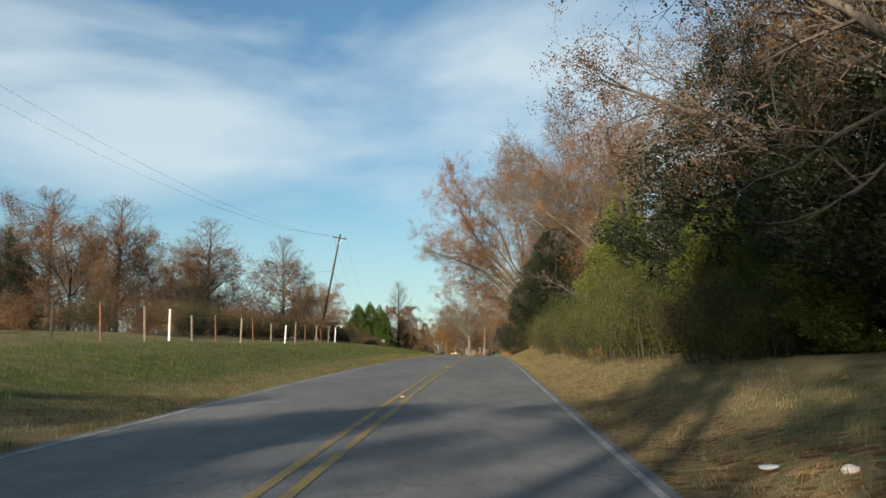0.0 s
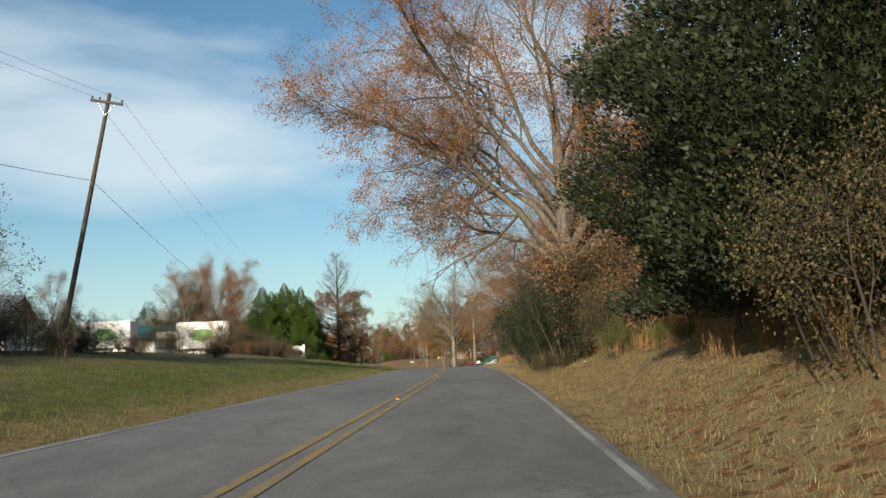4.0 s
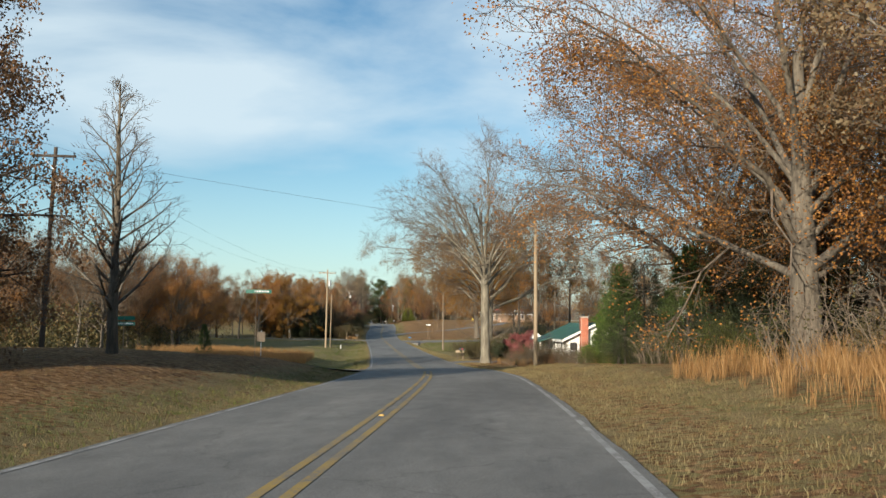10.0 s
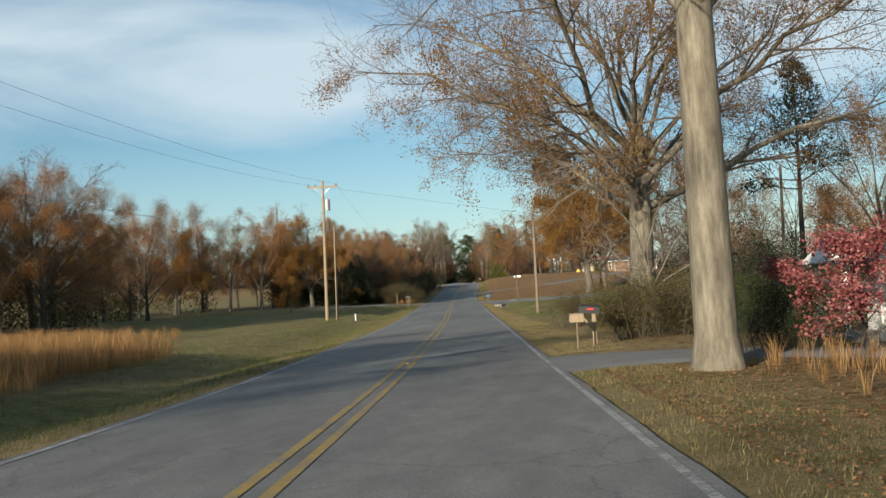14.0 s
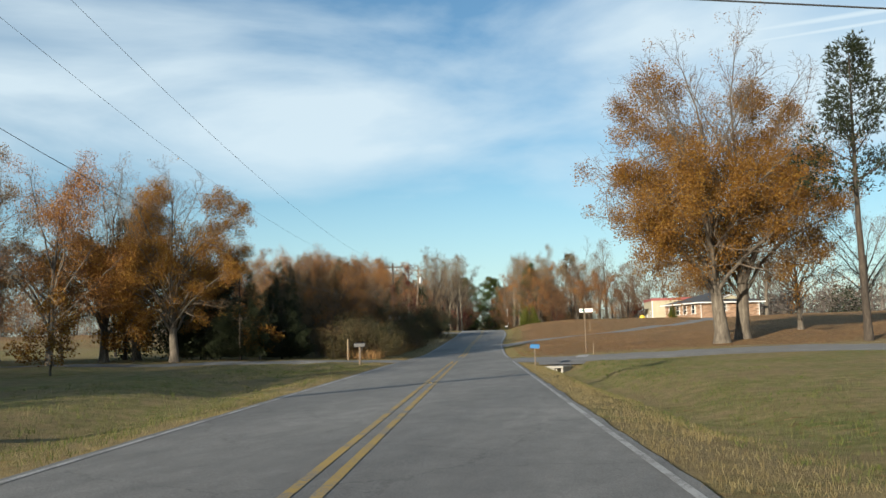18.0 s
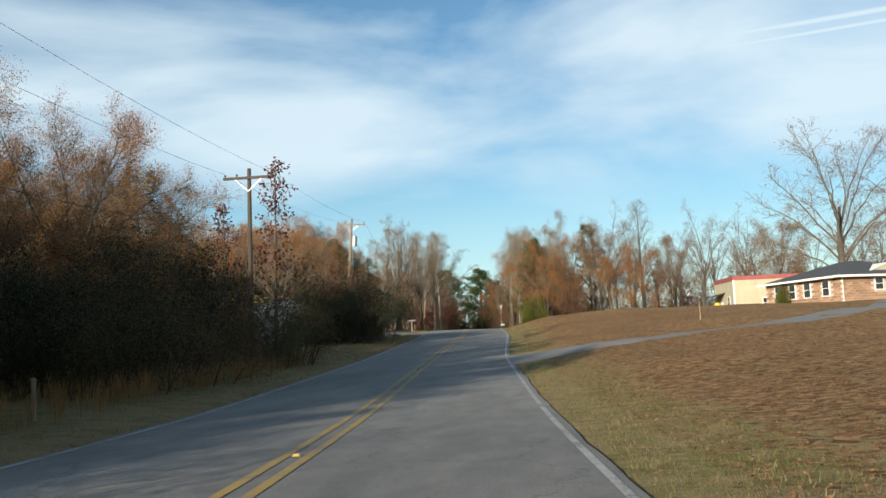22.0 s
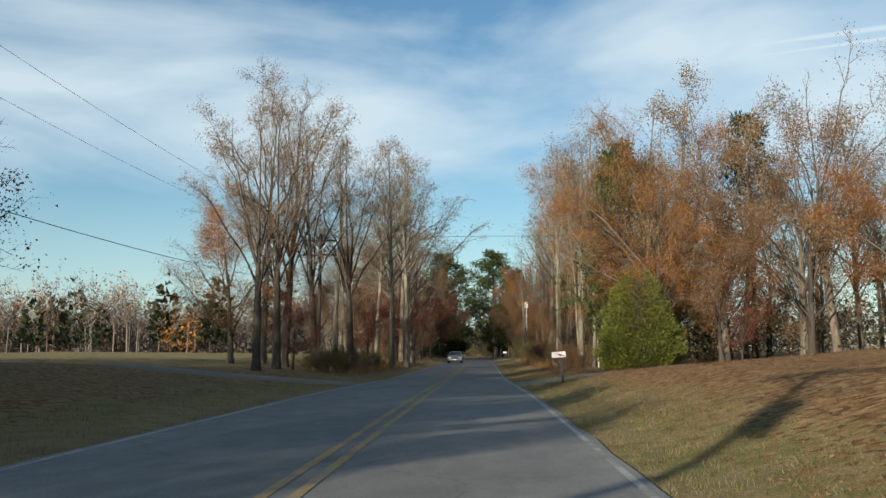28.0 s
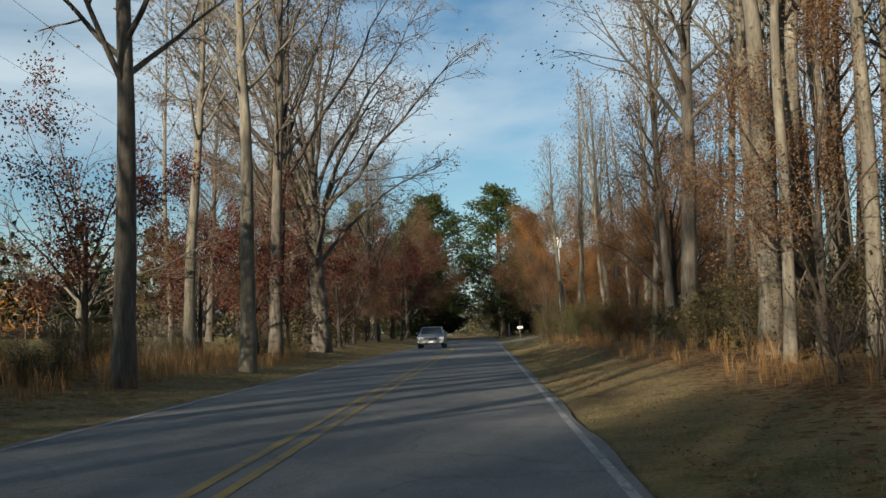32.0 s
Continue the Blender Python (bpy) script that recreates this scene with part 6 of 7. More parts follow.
lane_strip("driveway", [(486, 2.95), (487, 9), (489, 22)], 7.0, "concrete", "pale paved entrance by the sign", flare=2.0)
lane_strip("pull_off", [(54, 4.6), (60, 6.6), (66, 7.0), (73, 5.2)], 3.8, "lane", "old asphalt pull-off strewn with leaves", lift=0.03)


def street_paint():
    def flat(name, y0, y1, u0, u1, mat, parent, label, skew=0.0):
        out, n = [], 12
        for k in range(n + 1):
            x = float(road_x(258)) + u0 + (u1 - u0) * k / n
            for y in (y0 + skew * k / n, y1 + skew * k / n):
                u = x - float(road_x(y))
                out.append((x, y, lane_z(y, u) + 0.035))
        me = mesh_of(name, out, [(2 * k, 2 * k + 2, 2 * k + 3, 2 * k + 1) for k in range(n)], M[mat])
        part(name, me, None, parent, label)
    flat("stop_line", 255.2, 258.7, 7.2, 7.85, "white", side_street_right, "worn white stop line")
    flat("edge_line", 250.75, 250.87, 3.4, 40, "white", side_street_right, "worn white edge line", 1.3)
    flat("edge_line", 258.75, 258.87, 6.0, 40, "white", side_street_right, "worn white edge line", 1.3)
    for turn in ([(264.0, 3.1), (262.6, 3.35), (261.3, 3.9), (260.2, 4.8), (259.4, 6.0), (258.95, 7.4)],):
        out = []
        for i, (y, u) in enumerate(turn):
            y0, u0 = turn[max(0, i - 1)]
            y1, u1 = turn[min(len(turn) - 1, i + 1)]
            n = Vector((y1 - y0, u1 - u0)).normalized() * 0.07
            for k in (-1, 1):
                yy, uu = y - k * n.y, u + k * n.x
                z = float(road_z(yy)) + tilt(yy, uu) + 0.004 if uu < EDGE else lane_z(yy, uu) + 0.035
                out.append((float(road_x(yy)) + uu, yy, z + 0.012))
        me = mesh_of("edge_line", out, [(2 * k, 2 * k + 1, 2 * k + 3, 2 * k + 2) for k in range(len(turn) - 1)], M["white"])
        part("edge_line", me, None, side_street_right, "white edge line round the corner")
    flat("centre_line", 254.9, 255.0, 7.9, 40, "yellow", side_street_right, "faded yellow centre line", 1.3)


street_paint()

# ---- things: materials ----
M.update({
    "pole": plain("weathered_pole_wood", (0.11, 0.08, 0.055), (0.25, 0.195, 0.14), 3, 0.85, stretch=(6, 6, 0.6), bumps=0.4),
    "pole_pale": plain("pale_pole_wood", (0.2, 0.145, 0.09), (0.32, 0.25, 0.165), 3, 0.85, stretch=(6, 6, 0.6), bumps=0.4),
    "pole_dark": plain("dark_pole_wood", (0.03, 0.022, 0.016), (0.085, 0.064, 0.048), 3, 0.85, stretch=(6, 6, 0.6), bumps=0.4),
    "metal": plain("galvanised_metal", (0.3, 0.31, 0.32), (0.45, 0.46, 0.47), 5, 0.45, 0.8),
    "wire": plain("wire_sheath", (0.025, 0.025, 0.026), (0.05, 0.05, 0.05), 5, 0.6, bumps=0),
    "white_paint": plain("white_paint", (0.62, 0.61, 0.57), (0.76, 0.75, 0.72), 1.4, 0.6, bumps=0.08),
    "siding": plain("white_siding", (0.56, 0.55, 0.5), (0.7, 0.69, 0.65), 1.2, 0.65, bumps=0.08),
    "beige": plain("beige_render", (0.33, 0.3, 0.2), (0.43, 0.39, 0.28), 0.8, 0.85, bumps=0.25),
    "red_trim": plain("red_roof_trim", (0.22, 0.05, 0.05), (0.32, 0.09, 0.08), 3, 0.6),
    "roof_green": plain("green_metal_roof", (0.012, 0.06, 0.05), (0.03, 0.105, 0.085), 1.2, 0.45, 0.2),
    "roof_grey": plain("dark_shingle", (0.03, 0.034, 0.04), (0.07, 0.075, 0.085), 6, 0.85, bumps=0.5),
    "brick": plain("red_brick", (0.3, 0.08, 0.045), (0.45, 0.15, 0.08), 4, 0.85, bumps=0.3, per=0.25),
    "brick_tan": plain("tan_brick", (0.2, 0.115, 0.07), (0.38, 0.25, 0.16), 5, 0.85, bumps=0.3, per=0.3),
    "mortar": plain("mortar", (0.4, 0.33, 0.27), (0.5, 0.43, 0.36), 8, 0.9, bumps=0.3),
    "glass": plain("dark_window_glass", (0.02, 0.024, 0.028), (0.04, 0.046, 0.052), 2, 0.08, bumps=0),
    "green_sign": plain("green_sign_sheet", (0.008, 0.13, 0.09), (0.012, 0.17, 0.12), 3, 0.45, bumps=0),
    "white_sign": plain("white_sign_sheet", (0.66, 0.66, 0.64), (0.74, 0.74, 0.72), 3, 0.5, bumps=0),
    "black": plain("black_paint", (0.012, 0.012, 0.013), (0.03, 0.03, 0.03), 4, 0.45, bumps=0.05),
    "blue": plain("blue_plastic", (0.02, 0.11, 0.26), (0.04, 0.17, 0.36), 4, 0.4, bumps=0.05),
    "red": plain("red_paint", (0.4, 0.02, 0.02), (0.5, 0.04, 0.035), 4, 0.45, bumps=0),
    "rust": plain("rusty_steel", (0.12, 0.05, 0.025), (0.26, 0.12, 0.06), 6, 0.85),
    "amber": plain("amber_reflector", (0.36, 0.22, 0.05), (0.44, 0.29, 0.08), 8, 0.35),
    "leaf_logo": plain("green_print", (0.05, 0.2, 0.04), (0.16, 0.36, 0.08), 1.5, 0.5, bumps=0),
    "yellow_plastic": plain("yellow_plastic", (0.6, 0.4, 0.02), (0.7, 0.5, 0.05), 4, 0.5, bumps=0),
    "silver": plain("silver_car_paint", (0.34, 0.35, 0.35), (0.4, 0.41, 0.41), 2, 0.28, 0.6, bumps=0),
    "rubber": plain("tyre_rubber", (0.012, 0.012, 0.012), (0.03, 0.03, 0.03), 9, 0.85),
    "lamp_lens": plain("lamp_lens", (0.6, 0.6, 0.58), (0.75, 0.75, 0.72), 4, 0.15, bumps=0),
    "stone": plain("pale_stone", (0.33, 0.3, 0.26), (0.5, 0.47, 0.42), 6, 0.9, bumps=0.5),
})


# ---- utility poles and wires ----
POLE_TOPS = {}


def utility_pole(key, y, u, h, arm=0.0, lean=0.0, mat="pole", drum=False, r=0.13, label="weathered wooden utility pole by the road", arms=1, azim=0.0):
    p = spot(y, u, -0.3)
    e = thing("utility_pole", p, label, "utility pole")
    e.matrix_world = Matrix.Translation(p) @ pose(0, 0, 0, 0, lean, 0) @ pose(0, 0, 0, 0, 0, azim)
    bm = bmesh.new()
    rod(bm, (0, 0, 0), (0, 0, h + 0.3), r, r * 0.68, 12)
    part("post", bm, M[mat], e)
    for a in range(arms):
        z = h - 0.15 - a * 0.9
        if arm:
            part("crossarm", boxed(-arm, -0.19, z - 0.06, arm, -0.09, z + 0.06, bevel=0.01), M[mat], e)
            for s in (-1, 1):
                bm = bmesh.new()
                rod(bm, (s * arm * 0.55, -0.14, z - 0.03), (0, -0.1, z - 0.62), 0.018, n=6)
                part("brace", bm, M["metal"], e)
            for s in (-0.92, -0.45, 0.92):
                bm = bmesh.new()
                rod(bm, (s * arm, -0.14, z + 0.06), (s * arm, -0.14, z + 0.2), 0.03, 0.022, 8)
                rod(bm, (s * arm, -0.14, z + 0.13), (s * arm, -0.14, z + 0.17), 0.05, n=8)
                part("insulator", bm, M["black"], e)
    if drum:
        bm = bmesh.new()
        rod(bm, (0.32, 0, h - 1.9), (0.32, 0, h - 1.1), 0.2, n=14)
        rod(bm, (0.32, 0, h - 1.1), (0.32, 0, h - 1.04), 0.17, 0.05, n=14)
        part("transformer", bm, M["metal"], e, "grey transformer drum")
    m = e.matrix_world
    POLE_TOPS[key] = [m @ Vector((s * arm, -0.14, h + 0.05)) for s in (-0.92, -0.45, 0.92)] if arm else [m @ Vector((0, 0, h - 0.2))] * 3
    POLE_TOPS[key] += [m @ Vector((0, -0.1, h * 0.68)), m @ Vector((0, 0, h - 0.3))]
    return e


utility_pole("a", 35, -16.6, 11.8, 0.75, 10.5, "pole_dark", label="leaning wooden utility pole")
utility_pole("b", 128, -18.6, 9.8, 1.1, 2.0, "pole_dark", True)
utility_pole("c", 137.1, 6.25, 8.0, 0, 0, "pole_pale", r=0.12, label="plain pale wooden pole")
utility_pole("c2", 190, 17, 7.0, 0, 1.0, "pole_pale", r=0.1, label="pale wooden pole by the trees")
utility_pole("d", 210, -9.0, 10.3, 1.15, 0.6, "pole_pale", True, label="pale utility pole with a transformer")
utility_pole("d2", 211.4, -8.4, 7.1, 0, 0.5, "pole_pale", r=0.1, label="stub pole beside a utility pole")
utility_pole("e", 211.1, 6.6, 7.7, 0, 0, r=0.11, label="slim wooden service pole")
utility_pole("f", 300.7, -8.4, 8.7, 1.2, 0.5, "pole_dark", label="dark wooden pole with a crossarm")
utility_pole("g", 333.6, -9.5, 9.2, 1.15, 4.5, "pole", True, label="leaning pole with a transformer")
utility_pole("h", 405, -8.4, 8.4, 1.1, 1.0, "pole_dark", arms=2, label="utility pole with two crossarms")
utility_pole("i", 480, -7.0, 9.0, 1.1, 0, label="utility pole among the trees")
utility_pole("r2", 414, 24, 9.0, 0, 0, label="wooden pole in the wood")
utility_pole("a0", -60, -17, 10.5, 0.75, 1.0, label="wooden utility pole in the field")


def cable(parent, a, b, sag, r=0.013):
    n = 18
    pts = [a.lerp(b, k / n) - Vector((0, 0, sag * 4 * (k / n) * (1 - k / n))) for k in range(n + 1)]
    s = Soup()
    s.tube(pts, [r] * (n + 1), 4)
    part("wire", s.mesh("wire", M["wire"]), None, parent)


def power_line(name, keys, rows, sag, label):
    e = thing(name, POLE_TOPS[keys[0]][rows[0]], label, "power line")
    inv = e.matrix_world.inverted()
    for a, b in zip(keys, keys[1:]):
        for k in rows:
            p, q = inv @ POLE_TOPS[a][k], inv @ POLE_TOPS[b][k]
            cable(e, p, q, sag * ((q - p).length / 60) ** 2, 0.011 if k == 3 else 0.006)


power_line("power_line", ["a0", "a", "b", "d", "f", "g", "h", "i"], (0, 2, 3), 0.9, "overhead wires strung along the roadside poles")
power_line("service_wire", ["b", "c"], (0,), 0.5, "single wire crossing the road")
power_line("service_wire", ["d", "e"], (0, 3), 0.3, "wires crossing over to a service pole")
power_line("service_wire", ["h", "r2"], (0, 2, 3), 0.4, "wires crossing into the wood")


# ---- small roadside things ----
def mailbox(y, u, body="black", post="pole", h=1.05, length=0.5, rz=0.0, tilt=0.0, label="mailbox on a wooden post", brace=False, flag=True, bars=False, metal_post=False):
    e = thing("mailbox", spot(y, u, -0.2), label, "mailbox", rz=rz)
    w, t = 0.085, 0.13
    if metal_post:
        part("post", rodded((0, 0, 0), (0, 0, h + 0.2), 0.025, n=8), M[post], e)
    else:
        part("post", boxed(-0.05, -0.05, 0, 0.05, 0.05, h + 0.2, bevel=0.008), M[post], e)
    if brace:
        part("arm", rodded((0.0, 0, h - 0.25), (-0.32, 0, h + 0.16), 0.035, n=6), M[post], e)
    bm = bmesh.new()
    prof = [(-w, 0), (w, 0)] + [(w * math.cos(a), t + w * math.sin(a)) for a in (math.pi * k / 8 for k in range(9))]
    rows = [[bm.verts.new((sx * length / 2, px, h + 0.2 + pz)) for px, pz in prof] for sx in (-1, 1)]
    for k in range(len(prof)):
        k2 = (k + 1) % len(prof)
        bm.faces.new((rows[0][k], rows[0][k2], rows[1][k2], rows[1][k]))
    for rr in rows:
        bm.faces.new(rr)
    bmesh.ops.recalc_face_normals(bm, faces=bm.faces)
    bmesh.ops.rotate(bm, verts=bm.verts, cent=(0, 0, h + 0.2), matrix=Matrix.Rotation(radians(tilt), 3, "Y"))
    bmesh.ops.translate(bm, verts=bm.verts, vec=(-0.12 if brace else 0, 0, 0))
    box_part = part("box", bm, M[body], e)
    off = -0.12 if brace else 0
    part("door", boxed(off - length / 2 - 0.012, -w * 0.95, h + 0.21, off - length / 2, w * 0.95, h + 0.36, bevel=0.004), M[body], box_part)
    if flag:
        part("flag", boxed(off - 0.05, -w - 0.022, h + 0.28, off + 0.12, -w - 0.008, h + 0.33), M["red"], box_part, "red signal flag")
    if bars:
        for k in range(3):
            part("marking", boxed(off + 0.02 + k * 0.07, -w - 0.006, h + 0.24, off + 0.06 + k * 0.07, -w - 0.001, h + 0.3), M["black"], box_part)
    return e


mailbox(166, 4.7, "black", "pole_pale", 0.82, 0.52, 5, 6, "black mailbox on a split leaning pale post", True)
mailbox(164.9, 4.15, "pole_pale", "pole", 0.66, 0.34, 0, 0, "pale newspaper box on a thin post", False, False, metal_post=True)
mailbox(248.4, -4.9, "black", "pole", 0.9, 0.56, 4, 0, "flat dark mailbox on a brown post", False, False)
mailbox(248, 4.15, "blue", "pole", 0.85, 0.45, 8, 4, "blue mailbox on a thin steel post", False, False, metal_post=True)
mailbox(343.7, -4.9, "black", "pole", 0.95, 0.58, 0, 0, "large black mailbox on a dark post", False, True)
mailbox(344.3, -4.7, "black", "pole", 0.85, 0.3, 0, 0, "small black box beside a mailbox", False, False, metal_post=True)
mailbox(384, 4.8, "white_paint", "black", 0.92, 0.5, 12, -4, "white mailbox with a red flag on a leaning dark post", True, True, True)
mailbox(489, 5.2, "white_paint", "pole", 1.0, 0.5, 0, 0, "white mailbox at a paved entrance")


def stake(y, u, h, mat, label, r=0.035, lean=0.0):
    e = thing("marker_post", spot(y, u, -0.1), label, "post")
    part("post", rodded((0, 0, 0), (lean, 0, h + 0.1), r, r * 0.85, 7), M[mat], e)
    part("cap", rodded((lean, 0, h + 0.1), (lean, 0, h + 0.13), r * 1.15, r * 0.6, 7), M[mat], e)


stake(327.9, -5.7, 0.9, "white_paint", "short white marker post"), stake(260.4, 8.4, 0.6, "pole_pale", "thin wooden survey stake", 0.02)
stake(309.5, 13.0, 0.9, "pole_pale", "pale wooden survey stake", 0.03), stake(408.6, 9.2, 0.7, "white_paint", "white post at the wood's edge", 0.045)
stake(211.4, -7.0, 0.45, "white_paint", "small white utility marker", 0.06), stake(24.5, 7.4, 1.35, "pole_pale", "old split wooden post on the bank", 0.1, -0.12)
for yy, uu, hh, mm in ((262, -6.6, 1.0, "white_paint"), (266, -6.2, 1.1, "pole"), (270, -6.6, 0.9, "pole_pale"), (274, -5.6, 0.7, "pole_pale"), (257, -6.8, 1.2, "pole_pale"), (264, -7.2, 1.1, "pole")):
    stake(yy, uu, hh, mm, "old fence post in the weeds", 0.05)


def bars(parent, x0, x1, z, h, n, y, mat):
    w = (x1 - x0) / n
    for k in range(n):
        part("lettering", boxed(x0 + k * w + w * 0.14, y - 0.004, z, x0 + (k + 1) * w - w * 0.14, y, z + h), M[mat], parent)


def street_sign(y, u, h, blades_at, label, rz=0.0, extra=False):
    e = thing("street_sign", spot(y, u, -0.2), label, "street sign", rz=rz)
    part("post", rodded((0, 0, 0), (0.03, 0, h + 0.2), 0.026, 0.024, 8), M["pole"], e)
    for z, x0, x1, mat, ink, ang in blades_at:
        bm = boxed(x0, -0.012, z, x1, 0.012, z + 0.23, bevel=0.005)
        bmesh.ops.rotate(bm, verts=bm.verts, cent=(0, 0, z), matrix=Matrix.Rotation(radians(ang), 3, "Z"))
        b = part("blade", bm, M[mat], e, "green name blade" if mat == "green_sign" else "white name blade")
        if abs(ang) < 20:
            bars(b, x0 + 0.1, x1 - 0.12, z + 0.07, 0.1, 8, -0.014, ink)
    if extra:
        part("plate", boxed(0.12, -0.02, 1.7, 0.62, 0.0, 2.3, bevel=0.005), M["pole"], e, "dull back of a sign plate")
        part("plate_post", rodded((0.37, 0.02, 0), (0.37, 0.02, 2.4), 0.03, n=8), M["metal"], e)
    return e


street_sign(141.3, -10.2, 4.6, [(4.65, -0.62, 0.95, "green_sign", "white_sign", 4)], "green street name sign on a steel post", 0, True)
street_sign(142.5, -18.8, 2.6, [(2.3, -0.5, 0.75, "green_sign", "white_sign", 0), (2.65, -0.45, 0.7, "green_sign", "white_sign", 40)], "green sign with two blades on a post")
street_sign(263.9, 8.3, 2.75, [(2.8, -0.3, 0.42, "green_sign", "white_sign", 78), (2.8, -0.32, 0.55, "white_sign", "green_sign", -8)], "white and green street sign on a thin post")


def notice_board(y, u):
    e = thing("notice_board", spot(y, u, -0.1), "white roadside signboard on two legs", "sign", rz=8)
    for s in (-1, 1):
        part("leg", boxed(s * 0.85 - 0.1, -0.1, 0, s * 0.85 + 0.1, 0.1, 2.4, bevel=0.01), M["white_paint"], e)
    b = part("board", boxed(-1.0, -0.14, 2.3, 1.0, 0.14, 4.2, bevel=0.03), M["white_sign"], e)
    part("frame", boxed(-1.1, -0.17, 2.16, 1.1, 0.17, 2.3, bevel=0.02), M["white_paint"], e)
    part("frame", boxed(-1.1, -0.17, 4.2, 1.1, 0.17, 4.34, bevel=0.02), M["white_paint"], e)
    for k in range(3):
        bars(b, -0.75, 0.75, 3.7 - k * 0.45, 0.16, 6, -0.146, "metal")


notice_board(556, 6.8)


def lamp_pole(y, u):
    e = thing("yard_lamp", spot(y, u, -0.2), "slim white pole with a box lamp", "lamp", rz=8)
    part("post", rodded((0, 0, 0), (0.05, 0, 7.0), 0.075, 0.055, 10), M["white_paint"], e)
    part("lamp_head", boxed(-0.2, -0.2, 6.75, 0.24, 0.2, 7.5, bevel=0.04), M["white_paint"], e)
    part("guy", rodded((-0.35, 0, 0.2), (0.0, 0, 1.9), 0.03, n=6), M["white_paint"], e)


lamp_pole(476, 7.8)


def fence(y0, y1, u, step):
    e = thing("wire_fence", spot(y0, u), "old farm fence of mixed posts and wire", "fence")
    inv = e.matrix_world.inverted()
    r = random.Random(77)
    tops, k, y = [], 0, y0
    while y < y1:
        p = inv @ spot(y, u + r.uniform(-0.15, 0.15), -0.2)
        h = r.uniform(1.25, 1.5)
        l = r.uniform(-0.08, 0.08)
        mat = ("pole", "rust", "pole_pale", "rust", "pole", "white_paint")[k % 6]
        part("post", rodded(p, p + Vector((l, l * 0.5, h)), 0.05 if mat != "rust" else 0.03, n=7), M[mat], e)
        tops.append(p + Vector((l, l * 0.5, h)))
        y += step * r.uniform(0.8, 1.2)
        k += 1
    for d in (0.12, 0.5, 0.9):
        s = Soup()
        s.tube([t - Vector((0, 0, d)) for t in tops], [0.008] * len(tops), 4)
        part("wire", s.mesh("wire", M["rust"]), None, e)


fence(-50, 8, -10.5, 3.2)


def picket_gate():
    e = thing("picket_gate", spot(84.5, -14.4), "grey metal kennel gate by the cypresses", "gate", rz=-8)
    for k in range(12):
        part("picket", boxed(-1.1 + k * 0.19, -0.015, 0.05, -1.0 + k * 0.19, 0.015, 1.25 + 0.06 * (k % 2), bevel=0.005), M["metal"], e)
    for z in (0.3, 0.95):
        part("rail", boxed(-1.15, 0.016, z, 1.15, 0.06, z + 0.09), M["metal"], e)
    for s in (-1.2, 1.2):
        part("gate_post", boxed(s - 0.06, -0.03, -0.1, s + 0.06, 0.09, 1.4, bevel=0.01), M["metal"], e)


picket_gate()


def mesh_fence(y, u, n):
    """Pale wire panels between thin posts."""
    for k in range(n):
        e = thing("fence_panel", spot(y - k * 0.4, u - k * 2.3), "pale wire fence panel by the cedar", "fence", "yard fence panels", -8)
        for s in (-1.12, 1.12):
            part("post", rodded((s, 0, -0.1), (s, 0, 1.25), 0.03, n=7), M["metal"], e)
        for z in (0.08, 0.65, 1.2):
            part("rail", rodded((-1.12, 0, z), (1.12, 0, z), 0.015, n=5), M["metal"], e)
        for q in range(14):
            part("wire", rodded((-1.04 + q * 0.16, 0, 0.08), (-1.04 + q * 0.16, 0, 1.2), 0.008, n=4), M["metal"], e)


mesh_fence(84.2, -16.8, 4)


def camper(y, u):
    e = thing("camper_van", spot(y, u), "white camper van parked beyond the fence", "camper", rz=6)
    part("body", boxed(-3.0, -1.1, 0.55, 1.6, 1.1, 2.75, bevel=0.12), M["white_paint"], e, "white box body")
    part("over_cab", boxed(1.5, -1.05, 1.75, 2.7, 1.05, 2.72, bevel=0.15), M["white_paint"], e)
    part("cab", boxed(1.55, -0.95, 0.5, 3.1, 0.95, 1.74, bevel=0.14), M["white_paint"], e)
    part("side_window", boxed(-1.6, -1.12, 1.6, -0.5, -1.08, 2.2, bevel=0.02), M["glass"], e, "dark side window")
    part("cab_window", boxed(1.9, -0.97, 1.15, 2.6, -0.93, 1.6, bevel=0.02), M["glass"], e, "dark cab window")
    part("stripe", boxed(-2.9, -1.11, 1.15, 1.5, -1.095, 1.28), M["green_sign"], e, "thin dark stripe")
    for x in (-1.7, 2.3):
        for s in (-0.95, 0.75):
            w = part("wheel", rodded((x, s, 0.36), (x, s + 0.2, 0.36), 0.36, n=16), M["rubber"], e)
            part("rim", rodded((x, s - 0.01, 0.36), (x, s, 0.36), 0.2, n=12), M["metal"], w)


camper(86, -24.5)


def culvert():
    e = thing("culvert", spot(249.3, 5.3, -0.18), "small concrete box culvert in the grassy ditch", "culvert", rz=-22)
    part("slab", boxed(-0.55, -0.3, 0.42, 0.5, 0.75, 0.53, bevel=0.02), M["concrete"], e, "weathered top slab")
    part("wing_wall", boxed(-0.52, -0.24, -0.15, -0.02, -0.1, 0.42, bevel=0.015), M["concrete"], e)
    part("side_wall", boxed(0.34, -0.24, -0.15, 0.46, 0.7, 0.42, bevel=0.015), M["concrete"], e)
    part("inner_wall", boxed(-0.02, -0.1, -0.15, 0.06, 0.7, 0.42), M["concrete"], e)
    # black sheet stands in for the shade inside the opening
    part("back", boxed(0.06, 0.62, -0.15, 0.34, 0.7, 0.42), M["black"], e, "black panel for the shade inside the culvert")


culvert()


